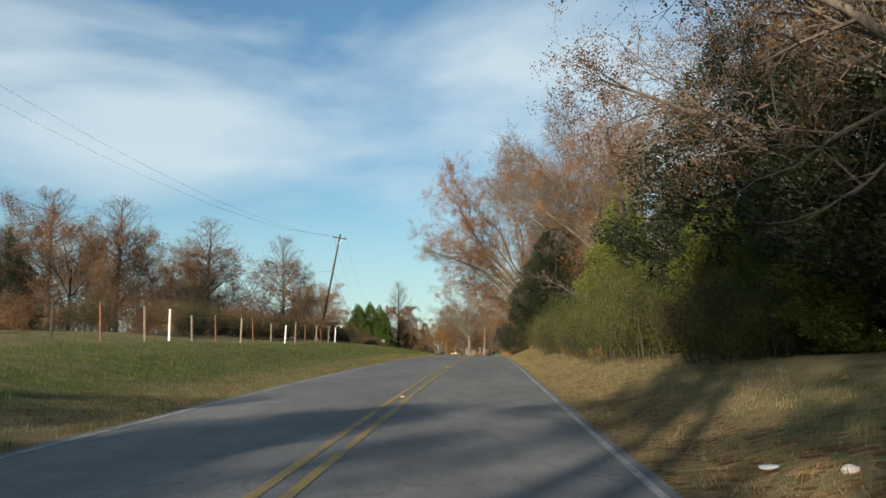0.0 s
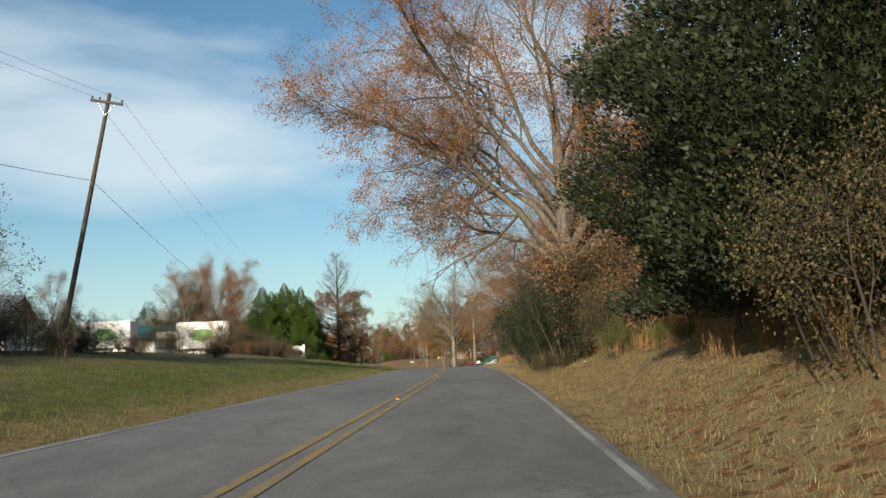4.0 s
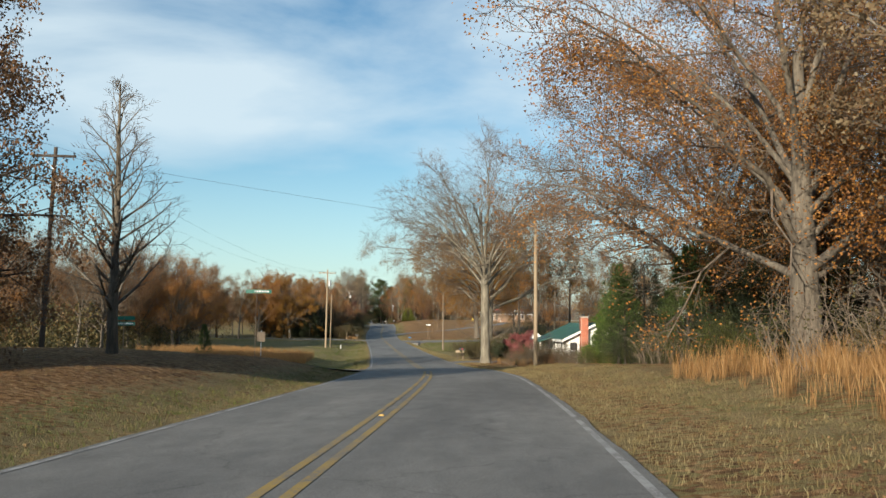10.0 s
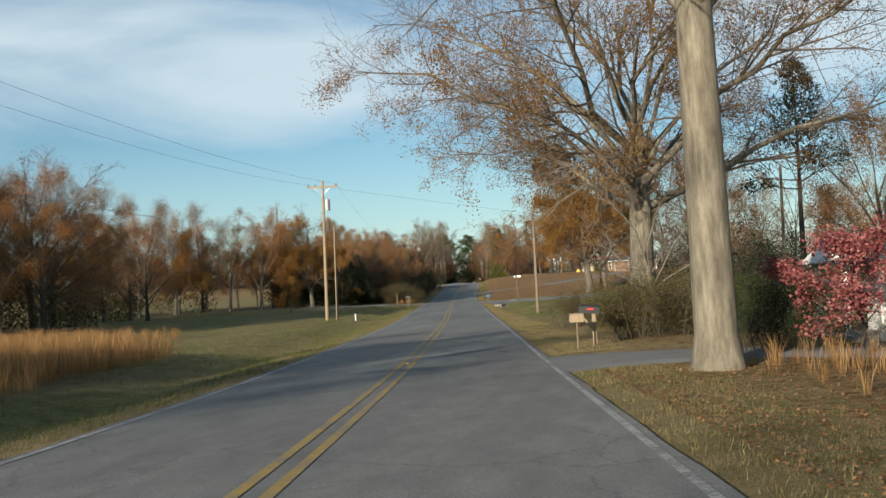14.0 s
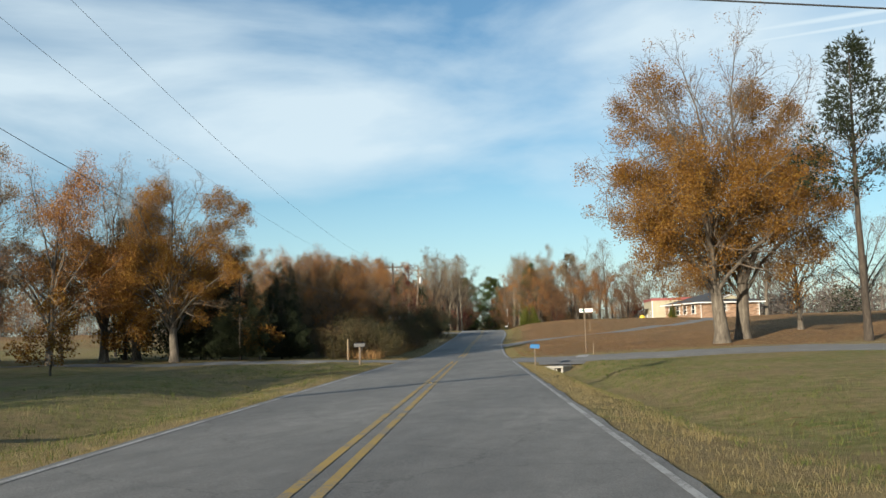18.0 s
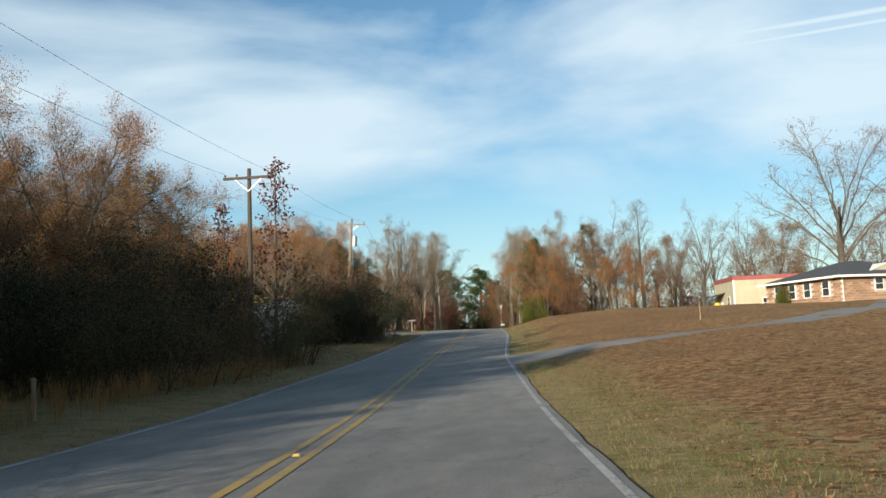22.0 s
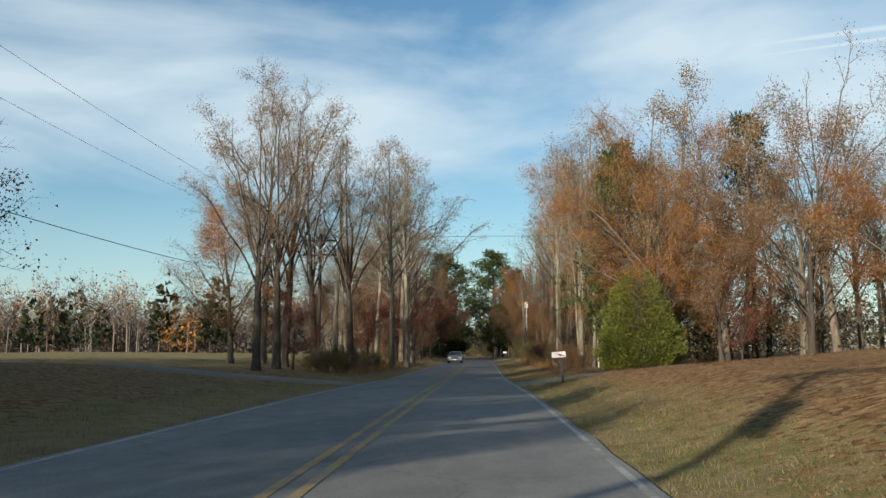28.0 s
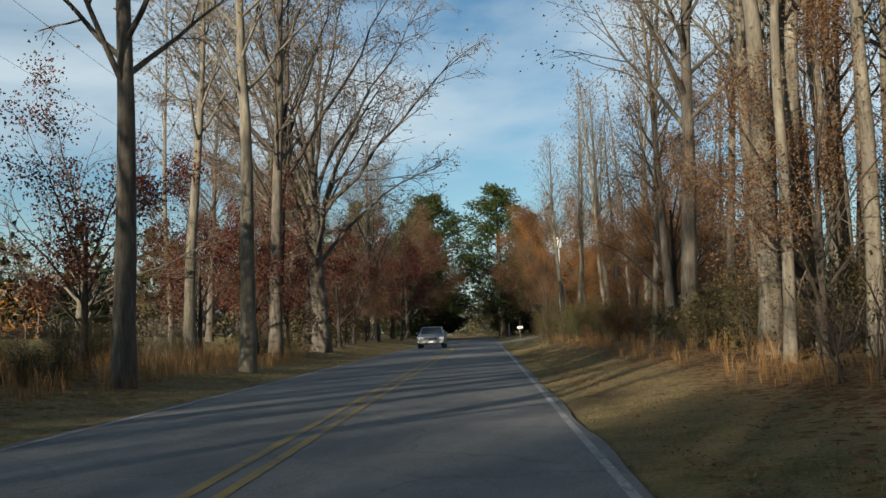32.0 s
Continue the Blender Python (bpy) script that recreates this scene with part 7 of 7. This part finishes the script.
def road_markers():
    first = None
    for k in range(-18, 9):
        y = 333.0 + 21.3 * k
        if 128 < y < 139 or 253 < y < 262:
            continue
        e = thing("road_stud", (float(road_x(y)), y, float(road_z(y))), "raised amber reflector on the centre line", "road stud", "road studs")
        bm = bmesh.new()
        bmesh.ops.create_cone(bm, cap_ends=True, segments=4, radius1=0.07, radius2=0.045, depth=0.028, matrix=Matrix.Translation((0, 0, 0.018)) @ Matrix.Rotation(radians(45), 4, "Z"))
        part("body", bm, M["amber"], e)
        part("lens", boxed(-0.03, -0.05, 0.008, 0.03, -0.042, 0.024), M["amber"], e)


road_markers()


def scrap(y, u, s, mat, label, name="paper_scrap", flat=0.25):
    e = thing(name, spot(y, u, 0.0), label, name.replace("_", " "))
    bm = bmesh.new()
    bmesh.ops.create_icosphere(bm, subdivisions=2, radius=1.0)
    for v in bm.verts:
        v.co *= 1 + 0.35 * noise.noise(v.co * 1.7 + Vector((y, u, 0)))
        v.co = Vector((v.co.x * s, v.co.y * s * 0.7, v.co.z * s * flat + s * flat * 0.5))
    part("body", bm, M[mat], e)


scrap(-61.2, 4.25, 0.1, "white_paint", "crumpled pale paper on the verge"), scrap(-62.2, 4.6, 0.08, "stone", "small pale stone on the verge", "stone", 0.6)
scrap(22.2, 5.9, 0.16, "stone", "pale stone lying on the bank", "stone", 0.7), scrap(24.7, 5.3, 0.09, "white_paint", "crumpled white paper in dry grass")
scrap(330, 5.1, 0.06, "white_paint", "white scrap of paper on the lawn"), scrap(80, -8, 0.12, "white_paint", "white scrap of paper on the leaves")


# ---- buildings ----
def prism(bm, x0, x1, y0, y1, z0, z1, along="y"):
    """A gable roof body; the ridge runs along the axis given."""
    if along == "y":
        m = (x0 + x1) / 2
        p = [(x0, y0, z0), (x1, y0, z0), (m, y0, z1), (x0, y1, z0), (x1, y1, z0), (m, y1, z1)]
    else:
        m = (y0 + y1) / 2
        p = [(x0, y1, z0), (x0, y0, z0), (x0, m, z1), (x1, y1, z0), (x1, y0, z0), (x1, m, z1)]
    v = [bm.verts.new(q) for q in p]
    for f in ((0, 1, 2), (5, 4, 3), (0, 3, 4, 1), (1, 4, 5, 2), (2, 5, 3, 0)):
        bm.faces.new([v[i] for i in f])
    bmesh.ops.recalc_face_normals(bm, faces=bm.faces)
    return bm


def slab(bm, a, b, c, d, t):
    """A sloping roof slab through four corners."""
    n = (Vector(b) - Vector(a)).cross(Vector(d) - Vector(a)).normalized() * t
    lo = [bm.verts.new(Vector(p)) for p in (a, b, c, d)]
    hi = [bm.verts.new(Vector(p) + n) for p in (a, b, c, d)]
    bm.faces.new(lo[::-1]), bm.faces.new(hi)
    for k in range(4):
        bm.faces.new((lo[k], lo[(k + 1) % 4], hi[(k + 1) % 4], hi[k]))
    bmesh.ops.recalc_face_normals(bm, faces=bm.faces)
    return bm


def window(e, x, y, z, w, h, face, mat="white_paint"):
    """A window with frame, pane and sill on a wall that faces -y ('f') or -x ('s')."""
    def place(bm):
        if face == "s":
            bmesh.ops.rotate(bm, verts=bm.verts, cent=(0, 0, 0), matrix=Matrix.Rotation(radians(-90), 3, "Z"))
        bmesh.ops.translate(bm, verts=bm.verts, vec=(x, y, z))
        return bm
    pane = part("window", place(boxed(-w / 2, -0.03, 0, w / 2, 0.03, h)), M["glass"], e, "dark window")
    for a in ((-w / 2 - 0.06, -0.05, -0.06, -w / 2, 0.04, h + 0.06), (w / 2, -0.05, -0.06, w / 2 + 0.06, 0.04, h + 0.06), (-w / 2, -0.05, h, w / 2, 0.04, h + 0.07), (-w / 2, -0.05, h / 2 - 0.02, w / 2, 0.0, h / 2 + 0.02)):
        part("window_frame", place(boxed(*a)), M[mat], pane)
    part("sill", place(boxed(-w / 2 - 0.1, -0.1, -0.12, w / 2 + 0.1, 0.04, -0.06)), M[mat], pane)


def white_house():
    e = thing("house", (4.0, 156.0, -1.35), "white clapboard house with a green metal roof", "house", rz=6)
    e.scale = (0.77, 1, 1)
    part("wall", boxed(0, 0, 0, 5.8, 11.5, 2.4), M["siding"], e, "white clapboard wall")
    part("gable", prism(bmesh.new(), 0, 5.8, 0.002, 11.498, 2.4, 3.45), M["siding"], e)
    for k in range(11):
        part("board", boxed(0, -0.022, 0.2 + k * 0.2, 5.8, -0.002, 0.385 + k * 0.2), M["siding"], e)
    part("roof", slab(bmesh.new(), (-0.45, -0.4, 2.22), (-0.45, 11.9, 2.22), (2.9, 11.9, 3.47), (2.9, -0.4, 3.47), -0.08), M["roof_green"], e, "green standing-seam roof")
    part("roof", slab(bmesh.new(), (6.25, -0.4, 2.22), (2.9, -0.4, 3.47), (2.9, 11.9, 3.47), (6.25, 11.9, 2.22), -0.08), M["roof_green"], e)
    for k in range(14):
        part("seam", slab(bmesh.new(), (-0.45, -0.3 + k * 0.9, 2.31), (-0.45, -0.27 + k * 0.9, 2.31), (2.9, -0.27 + k * 0.9, 3.56), (2.9, -0.3 + k * 0.9, 3.56), -0.03), M["roof_green"], e)
    part("bargeboard", slab(bmesh.new(), (-0.5, -0.46, 2.1), (-0.5, -0.42, 2.1), (2.9, -0.42, 3.38), (2.9, -0.46, 3.38), -0.17), M["white_paint"], e)
    part("bargeboard", slab(bmesh.new(), (6.3, -0.42, 2.1), (6.3, -0.46, 2.1), (2.9, -0.46, 3.38), (2.9, -0.42, 3.38), -0.17), M["white_paint"], e)
    part("fascia", boxed(-0.52, -0.4, 2.08, -0.46, 11.9, 2.26), M["white_paint"], e)
    # porch on the road side
    part("porch_floor", boxed(-1.7, 4.6, 0.0, 0, 11.4, 0.35), M["concrete"], e)
    part("porch_roof", slab(bmesh.new(), (-2.0, 4.4, 2.0), (-2.0, 11.6, 2.0), (-0.3, 11.6, 2.36), (-0.3, 4.4, 2.36), -0.09), M["roof_green"], e)
    for y in (4.8, 7.0, 9.2, 11.2):
        part("porch_post", boxed(-1.75, y - 0.07, 0.35, -1.61, y + 0.07, 2.02, bevel=0.01), M["white_paint"], e)
    part("porch_gable", prism(bmesh.new(), -2.1, -0.2, 10.2, 11.7, 2.1, 2.75), M["white_paint"], e)
    # chimney with its bricks
    ch = part("chimney", boxed(1.3, -0.52, 0, 1.98, -0.02, 3.95), M["mortar"], e, "red brick chimney")
    bme = mesh_of("brick", [(x * 0.105, y * 0.02, z * 0.032) for x in (-1, 1) for y in (-1, 1) for z in (-1, 1)], [(0, 1, 3, 2), (4, 6, 7, 5), (0, 4, 5, 1), (2, 3, 7, 6), (0, 2, 6, 4), (1, 5, 7, 3)], M["brick"])
    for row in range(51):
        z = 0.06 + row * 0.076
        for k in range(3):
            b = new("brick", bme)
            b.parent = ch
            b.location = (1.42 + k * 0.225 + (0.05 if row % 2 else -0.02), -0.525, z)
        for k in range(2):
            b = new("brick", bme)
            b.parent = ch
            b.rotation_euler = (0, 0, radians(90))
            b.location = (1.295, -0.4 + k * 0.23 + (0.05 if row % 2 else 0), z)
    part("chimney_cap", boxed(1.22, -0.6, 3.95, 2.06, 0.06, 4.03, bevel=0.02), M["concrete"], e)
    part("flue", rodded((1.64, -0.27, 4.03), (1.64, -0.27, 4.18), 0.14, n=12), M["black"], e)
    # lean-to wing in front
    part("wing", boxed(2.4, -3.2, 0, 5.8, -0.03, 1.75), M["siding"], e, "white side wing")
    part("wing_gable", prism(bmesh.new(), 2.4, 5.8, -3.198, -0.04, 1.75, 2.35), M["siding"], e)
    part("wing_roof", slab(bmesh.new(), (2.1, -3.5, 1.65), (2.1, -0.05, 1.65), (4.1, -0.05, 2.38), (4.1, -3.5, 2.38), -0.08), M["roof_green"], e)
    part("wing_roof", slab(bmesh.new(), (6.1, -3.5, 1.65), (4.1, -3.5, 2.38), (4.1, -0.05, 2.38), (6.1, -0.05, 1.65), -0.08), M["roof_green"], e)
    part("wing_fascia", boxed(2.06, -3.5, 1.5, 2.12, -0.05, 1.68), M["white_paint"], e)
    for y in (2.0, 5.6, 8.4):
        window(e, 0.0, y, 0.85, 0.8, 1.2, "s")
    window(e, 0.7, 0.0, 0.85, 0.7, 1.2, "f")
    window(e, 2.4, -1.7, 0.6, 0.7, 1.0, "s")
    part("door", boxed(-0.04, 6.6, 0.36, 0.02, 7.5, 2.2, bevel=0.01), M["white_paint"], e, "white front door")


white_house()


def brick_house():
    e = thing("house", (-2.4, 345.0, 2.0), "long low tan brick house with a dark roof", "house", rz=25)
    part("wall", boxed(0, 0, -0.4, 9.6, 11.0, 2.75), M["mortar"], e, "tan brick wall")
    bme = mesh_of("brick", [(x * 0.29, y * 0.02, z * 0.1) for x in (-1, 1) for y in (-1, 1) for z in (-1, 1)], [(0, 1, 3, 2), (4, 6, 7, 5), (0, 4, 5, 1), (2, 3, 7, 6), (0, 2, 6, 4), (1, 5, 7, 3)], M["brick_tan"])
    wins_f, wins_s = ((3.3, 4.1), (6.2, 7.0)), ((1.6, 2.5), (4.2, 5.1), (6.4, 7.3), (8.6, 9.5))
    for row in range(13):
        z = -0.1 + row * 0.215
        for k in range(16):
            x = 0.3 + k * 0.6 + (0.15 if row % 2 else -0.12)
            if x > 9.4 or (1.4 < z < 2.6 and any(a - 0.3 < x < b + 0.3 for a, b in wins_f)):
                continue
            b = new("brick", bme)
            b.parent = e
            b.location = (x, -0.012, z)
    for row in range(13):
        z = -0.1 + row * 0.215
        for k in range(18):
            y = 0.3 + k * 0.6 + (0.15 if row % 2 else -0.12)
            if y > 10.8 or (1.1 < z < 2.6 and any(a - 0.3 < y < b + 0.3 for a, b in wins_s)):
                continue
            b = new("brick", bme)
            b.parent = e
            b.rotation_euler = (0, 0, radians(90))
            b.location = (-0.012, y, z)
    # hip roof
    bm = bmesh.new()
    v = [bm.verts.new(p) for p in ((-0.6, -0.6, 2.7), (10.2, -0.6, 2.7), (10.2, 11.6, 2.7), (-0.6, 11.6, 2.7), (4.8, 4.2, 4.35), (4.8, 6.8, 4.35))]
    for f in ((0, 1, 4), (1, 2, 5, 4), (2, 3, 5), (3, 0, 4, 5), (3, 2, 1, 0)):
        bm.faces.new([v[i] for i in f])
    bmesh.ops.recalc_face_normals(bm, faces=bm.faces)
    part("roof", bm, M["roof_grey"], e, "dark shingled hip roof")
    for a in ((-0.66, -0.66, 2.58, 10.26, -0.6, 2.76), (-0.66, -0.6, 2.58, -0.6, 11.6, 2.76)):
        part("gutter", boxed(*a), M["white_paint"], e, "white gutter")
    part("dormer", prism(bmesh.new(), 3.6, 7.4, 0.9, 3.2, 3.12, 3.75), M["beige"], e, "pale roof gable")
    part("dormer_roof", slab(bmesh.new(), (3.3, 0.75, 3.05), (3.3, 3.6, 3.05), (5.5, 3.6, 3.8), (5.5, 0.75, 3.8), -0.07), M["white_paint"], e)
    part("dormer_roof", slab(bmesh.new(), (7.7, 0.75, 3.05), (5.5, 0.75, 3.8), (5.5, 3.6, 3.8), (7.7, 3.6, 3.05), -0.07), M["white_paint"], e)
    for x in (0.05, 9.5):
        part("downpipe", rodded((x, -0.09, -0.2), (x, -0.09, 2.6), 0.05, n=8), M["white_paint"], e)
    for a, b in wins_f:
        window(e, (a + b) / 2, -0.02, 1.55, 0.75, 0.9, "f")
    for a, b in wins_s:
        window(e, -0.02, (a + b) / 2, 1.2, 0.85, 1.2, "s")


brick_house()


def flat_building():
    e = thing("building", (-8.8, 365.6, 1.75), "beige flat-roofed building with red trim", "building", rz=8)
    part("wall", boxed(0, 0, -0.5, 12.5, 8.5, 4.4), M["beige"], e, "beige rendered wall")
    for a in ((-0.08, -0.08, 4.2, 12.58, 0.0, 4.62), (-0.08, 0.0, 4.2, 0.0, 8.58, 4.62), (-0.08, 8.5, 4.2, 12.58, 8.58, 4.62), (12.5, 0, 4.2, 12.58, 8.5, 4.62)):
        part("trim", boxed(*a), M["red_trim"], e, "red roof trim")
    part("roof", boxed(0, 0, 4.4, 12.5, 8.5, 4.5), M["roof_grey"], e)
    part("corner_pipe", boxed(-0.06, -0.06, -0.3, 0.1, 0.1, 4.2), M["white_paint"], e)
    for k in range(5):
        part("pilaster", boxed(2.4 * k + 2.2, -0.06, -0.4, 2.4 * k + 2.4, 0.0, 4.2), M["beige"], e)
    window(e, 3.6, 0.0, 1.2, 1.2, 1.0, "f"), window(e, 0.0, 2.2, 1.5, 0.8, 1.0, "s")
    part("door", boxed(-0.03, 4.8, -0.2, 0.02, 5.9, 2.1), M["white_paint"], e, "plain side door")
    part("awning", slab(bmesh.new(), (-1.4, 3.8, 2.6), (-1.4, 7.4, 2.6), (0, 7.4, 3.0), (0, 3.8, 3.0), -0.08), M["black"], e)
    for y in (3.9, 7.3):
        part("awning_post", rodded((-1.3, y, -0.4), (-1.3, y, 2.62), 0.05, n=8), M["black"], e)


flat_building()
plant("cedar_round", 352, 29.5, 2.0)
scrap(366, 27.0, 0.45, "yellow_plastic", "yellow plastic drum on the lawn", "plastic_drum", 0.9)


def metal_shed():
    e = thing("mobile_home", (float(road_x(317)) - 12.6, 316.5, land(317, -11) - 0.05), "white ribbed metal mobile home in the shade", "mobile home", rz=4)
    part("skirt", boxed(0, 0, 0, 3.2, 12, 0.5), M["metal"], e, "grey panel skirting")
    part("wall", boxed(-0.03, -0.03, 0.5, 3.23, 12.03, 2.3), M["siding"], e, "white ribbed wall")
    part("gable", prism(bmesh.new(), -0.03, 3.23, -0.028, 12.028, 2.3, 2.8), M["siding"], e)
    for k in range(24):
        part("rib", boxed(0.02 + k * 0.135, -0.05, 0.52, 0.06 + k * 0.135, -0.032, 2.3), M["siding"], e)
    part("roof", slab(bmesh.new(), (-0.2, -0.2, 2.24), (-0.2, 12.2, 2.24), (1.6, 12.2, 2.84), (1.6, -0.2, 2.84), -0.05), M["metal"], e)
    part("roof", slab(bmesh.new(), (3.4, -0.2, 2.24), (1.6, -0.2, 2.84), (1.6, 12.2, 2.84), (3.4, 12.2, 2.24), -0.05), M["metal"], e)
    part("band", boxed(-0.05, -0.06, 2.22, 3.25, -0.035, 2.3), M["metal"], e)
    window(e, -0.04, 2.0, 1.1, 0.8, 0.9, "s")


metal_shed()


def box_trailer(y, u, rz, length, label):
    e = thing("box_trailer", spot(y, u), label, "trailer", rz=rz)
    part("body", boxed(0, 0, 0.75, length, 2.4, 3.1, bevel=0.04), M["white_paint"], e, "white box body")
    bm = bmesh.new()
    bmesh.ops.create_cone(bm, cap_ends=True, segments=28, radius1=0.62, radius2=0.62, depth=0.012, matrix=Matrix.Translation((length * 0.5, -0.008, 1.9)) @ Matrix.Rotation(radians(90), 4, "X") @ Matrix.Diagonal((1.6, 0.9, 1, 1)))
    part("emblem", bm, M["leaf_logo"], e, "plain green oval emblem")
    part("chassis", boxed(0.1, 0.4, 0.55, length - 0.1, 2.0, 0.75), M["black"], e)
    for x in (length * 0.72, length * 0.86):
        for yy in (0.05, 2.1):
            w = part("wheel", rodded((x, yy, 0.45), (x, yy + 0.26, 0.45), 0.45, n=18), M["rubber"], e)
            part("rim", rodded((x, yy - 0.01, 0.45), (x, yy, 0.45), 0.24, n=14), M["metal"], w)
    part("rear_frame", boxed(length, 0.05, 0.8, length + 0.05, 2.35, 3.05), M["metal"], e)
    part("landing_leg", boxed(0.7, 0.3, 0.0, 0.85, 0.45, 0.75), M["black"], e)


box_trailer(77, -31.8, 2, 4.3, "white box trailer with a green oval emblem")
box_trailer(78, -23.6, 3, 4.6, "white box trailer parked in the yard")


def barn(y, u, w, d, h, rz, roof, label, wall="beige"):
    e = thing("barn", spot(y, u), label, "barn", rz=rz)
    part("wall", boxed(0, 0, -0.3, w, d, h), M[wall], e)
    part("gable", prism(bmesh.new(), 0, w, 0.001, d - 0.001, h, h + 1.5, "x"), M[wall], e)
    part("roof", slab(bmesh.new(), (-0.4, -0.4, h - 0.14), (-0.4, d / 2, h + 1.52), (w + 0.4, d / 2, h + 1.52), (w + 0.4, -0.4, h - 0.14), 0.08), M[roof], e)
    part("roof", slab(bmesh.new(), (-0.4, d + 0.4, h - 0.14), (w + 0.4, d + 0.4, h - 0.14), (w + 0.4, d / 2, h + 1.52), (-0.4, d / 2, h + 1.52), 0.08), M[roof], e)
    window(e, w * 0.3, 0, 1.1, 1.0, 1.0, "f")
    part("door", boxed(w * 0.6, -0.03, 0, w * 0.6 + 1.0, 0.02, 2.0), M["white_paint"], e, "plain white door")


barn(92, -36, 9, 7, 2.4, -4, "roof_green", "long low building with a green roof")
barn(53, -35, 7.5, 4, 2.3, 0, "metal", "white trailer home behind the trees", "siding")


# ---- the car ----
def car(x, y, z, rz):
    e = thing("car", (x, y, z), "silver sedan on the road with dark windows", "car", rz=rz)
    W, Lh = 0.88, 2.25
    prof = [(-Lh, 0.38), (-Lh - 0.06, 0.55), (-Lh + 0.05, 0.78), (-1.1, 0.92), (-0.35, 1.4), (0.75, 1.43), (1.55, 1.02), (Lh - 0.05, 0.97), (Lh + 0.05, 0.6), (Lh, 0.36), (1.0, 0.26), (-1.0, 0.26)]
    bm = bmesh.new()
    rings = []
    for x_, k in ((-W, 0.93), (-W * 0.94, 1.0), (0, 1.02), (W * 0.94, 1.0), (W, 0.93)):
        ring = []
        for py, pz in prof:
            cab = 0.8 if pz > 1.1 else 1.0
            ring.append(bm.verts.new((x_ * cab, py * (0.97 + 0.03 * k), 0.26 + (pz - 0.26) * (k if pz > 0.9 else 1))))
        rings.append(ring)
    for a, b in zip(rings, rings[1:]):
        for k in range(len(prof)):
            k2 = (k + 1) % len(prof)
            bm.faces.new((a[k], a[k2], b[k2], b[k]))
    bm.faces.new(rings[0]), bm.faces.new(rings[-1][::-1])
    bmesh.ops.recalc_face_normals(bm, faces=bm.faces)
    part("body", bm, M["silver"], e)
    part("windscreen", slab(bmesh.new(), (-0.72, -1.06, 0.95), (0.72, -1.06, 0.95), (0.62, -0.42, 1.37), (-0.62, -0.42, 1.37), 0.02), M["glass"], e, "dark windscreen")
    part("rear_window", slab(bmesh.new(), (0.7, 1.5, 1.06), (-0.7, 1.5, 1.06), (-0.6, 0.82, 1.4), (0.6, 0.82, 1.4), 0.02), M["glass"], e)
    for s in (-1, 1):
        part("side_window", boxed(s * 0.74 - 0.02, -0.75, 1.0, s * 0.74 + 0.02, 1.2, 1.32, bevel=0.01), M["glass"], e)
        part("headlight", boxed(s * 0.68 - 0.2, -2.33, 0.6, s * 0.68 + 0.2, -2.2, 0.76, bevel=0.03), M["lamp_lens"], e, "clear headlight")
        part("mirror", boxed(s * 0.98 - 0.09, -0.8, 0.95, s * 0.98 + 0.09, -0.68, 1.08, bevel=0.03), M["silver"], e)
        for yy in (-1.4, 1.35):
            w = part("wheel", rodded((s * 0.9, yy, 0.32), (s * 0.68, yy, 0.32), 0.32, n=18), M["rubber"], e)
            part("rim", rodded((s * 0.905, yy, 0.32), (s * 0.9, yy, 0.32), 0.19, n=12), M["metal"], w)
    part("grille", boxed(-0.42, -2.335, 0.55, 0.42, -2.24, 0.72, bevel=0.02), M["black"], e, "black grille")
    part("bumper", boxed(-0.82, -2.36, 0.34, 0.82, -2.22, 0.52, bevel=0.04), M["silver"], e)
    part("number_plate", boxed(-0.2, -2.375, 0.4, 0.2, -2.362, 0.5), M["white_sign"], e)


car(float(road_x(468)) - 1.6, 468, float(road_z(468)), 8.7)
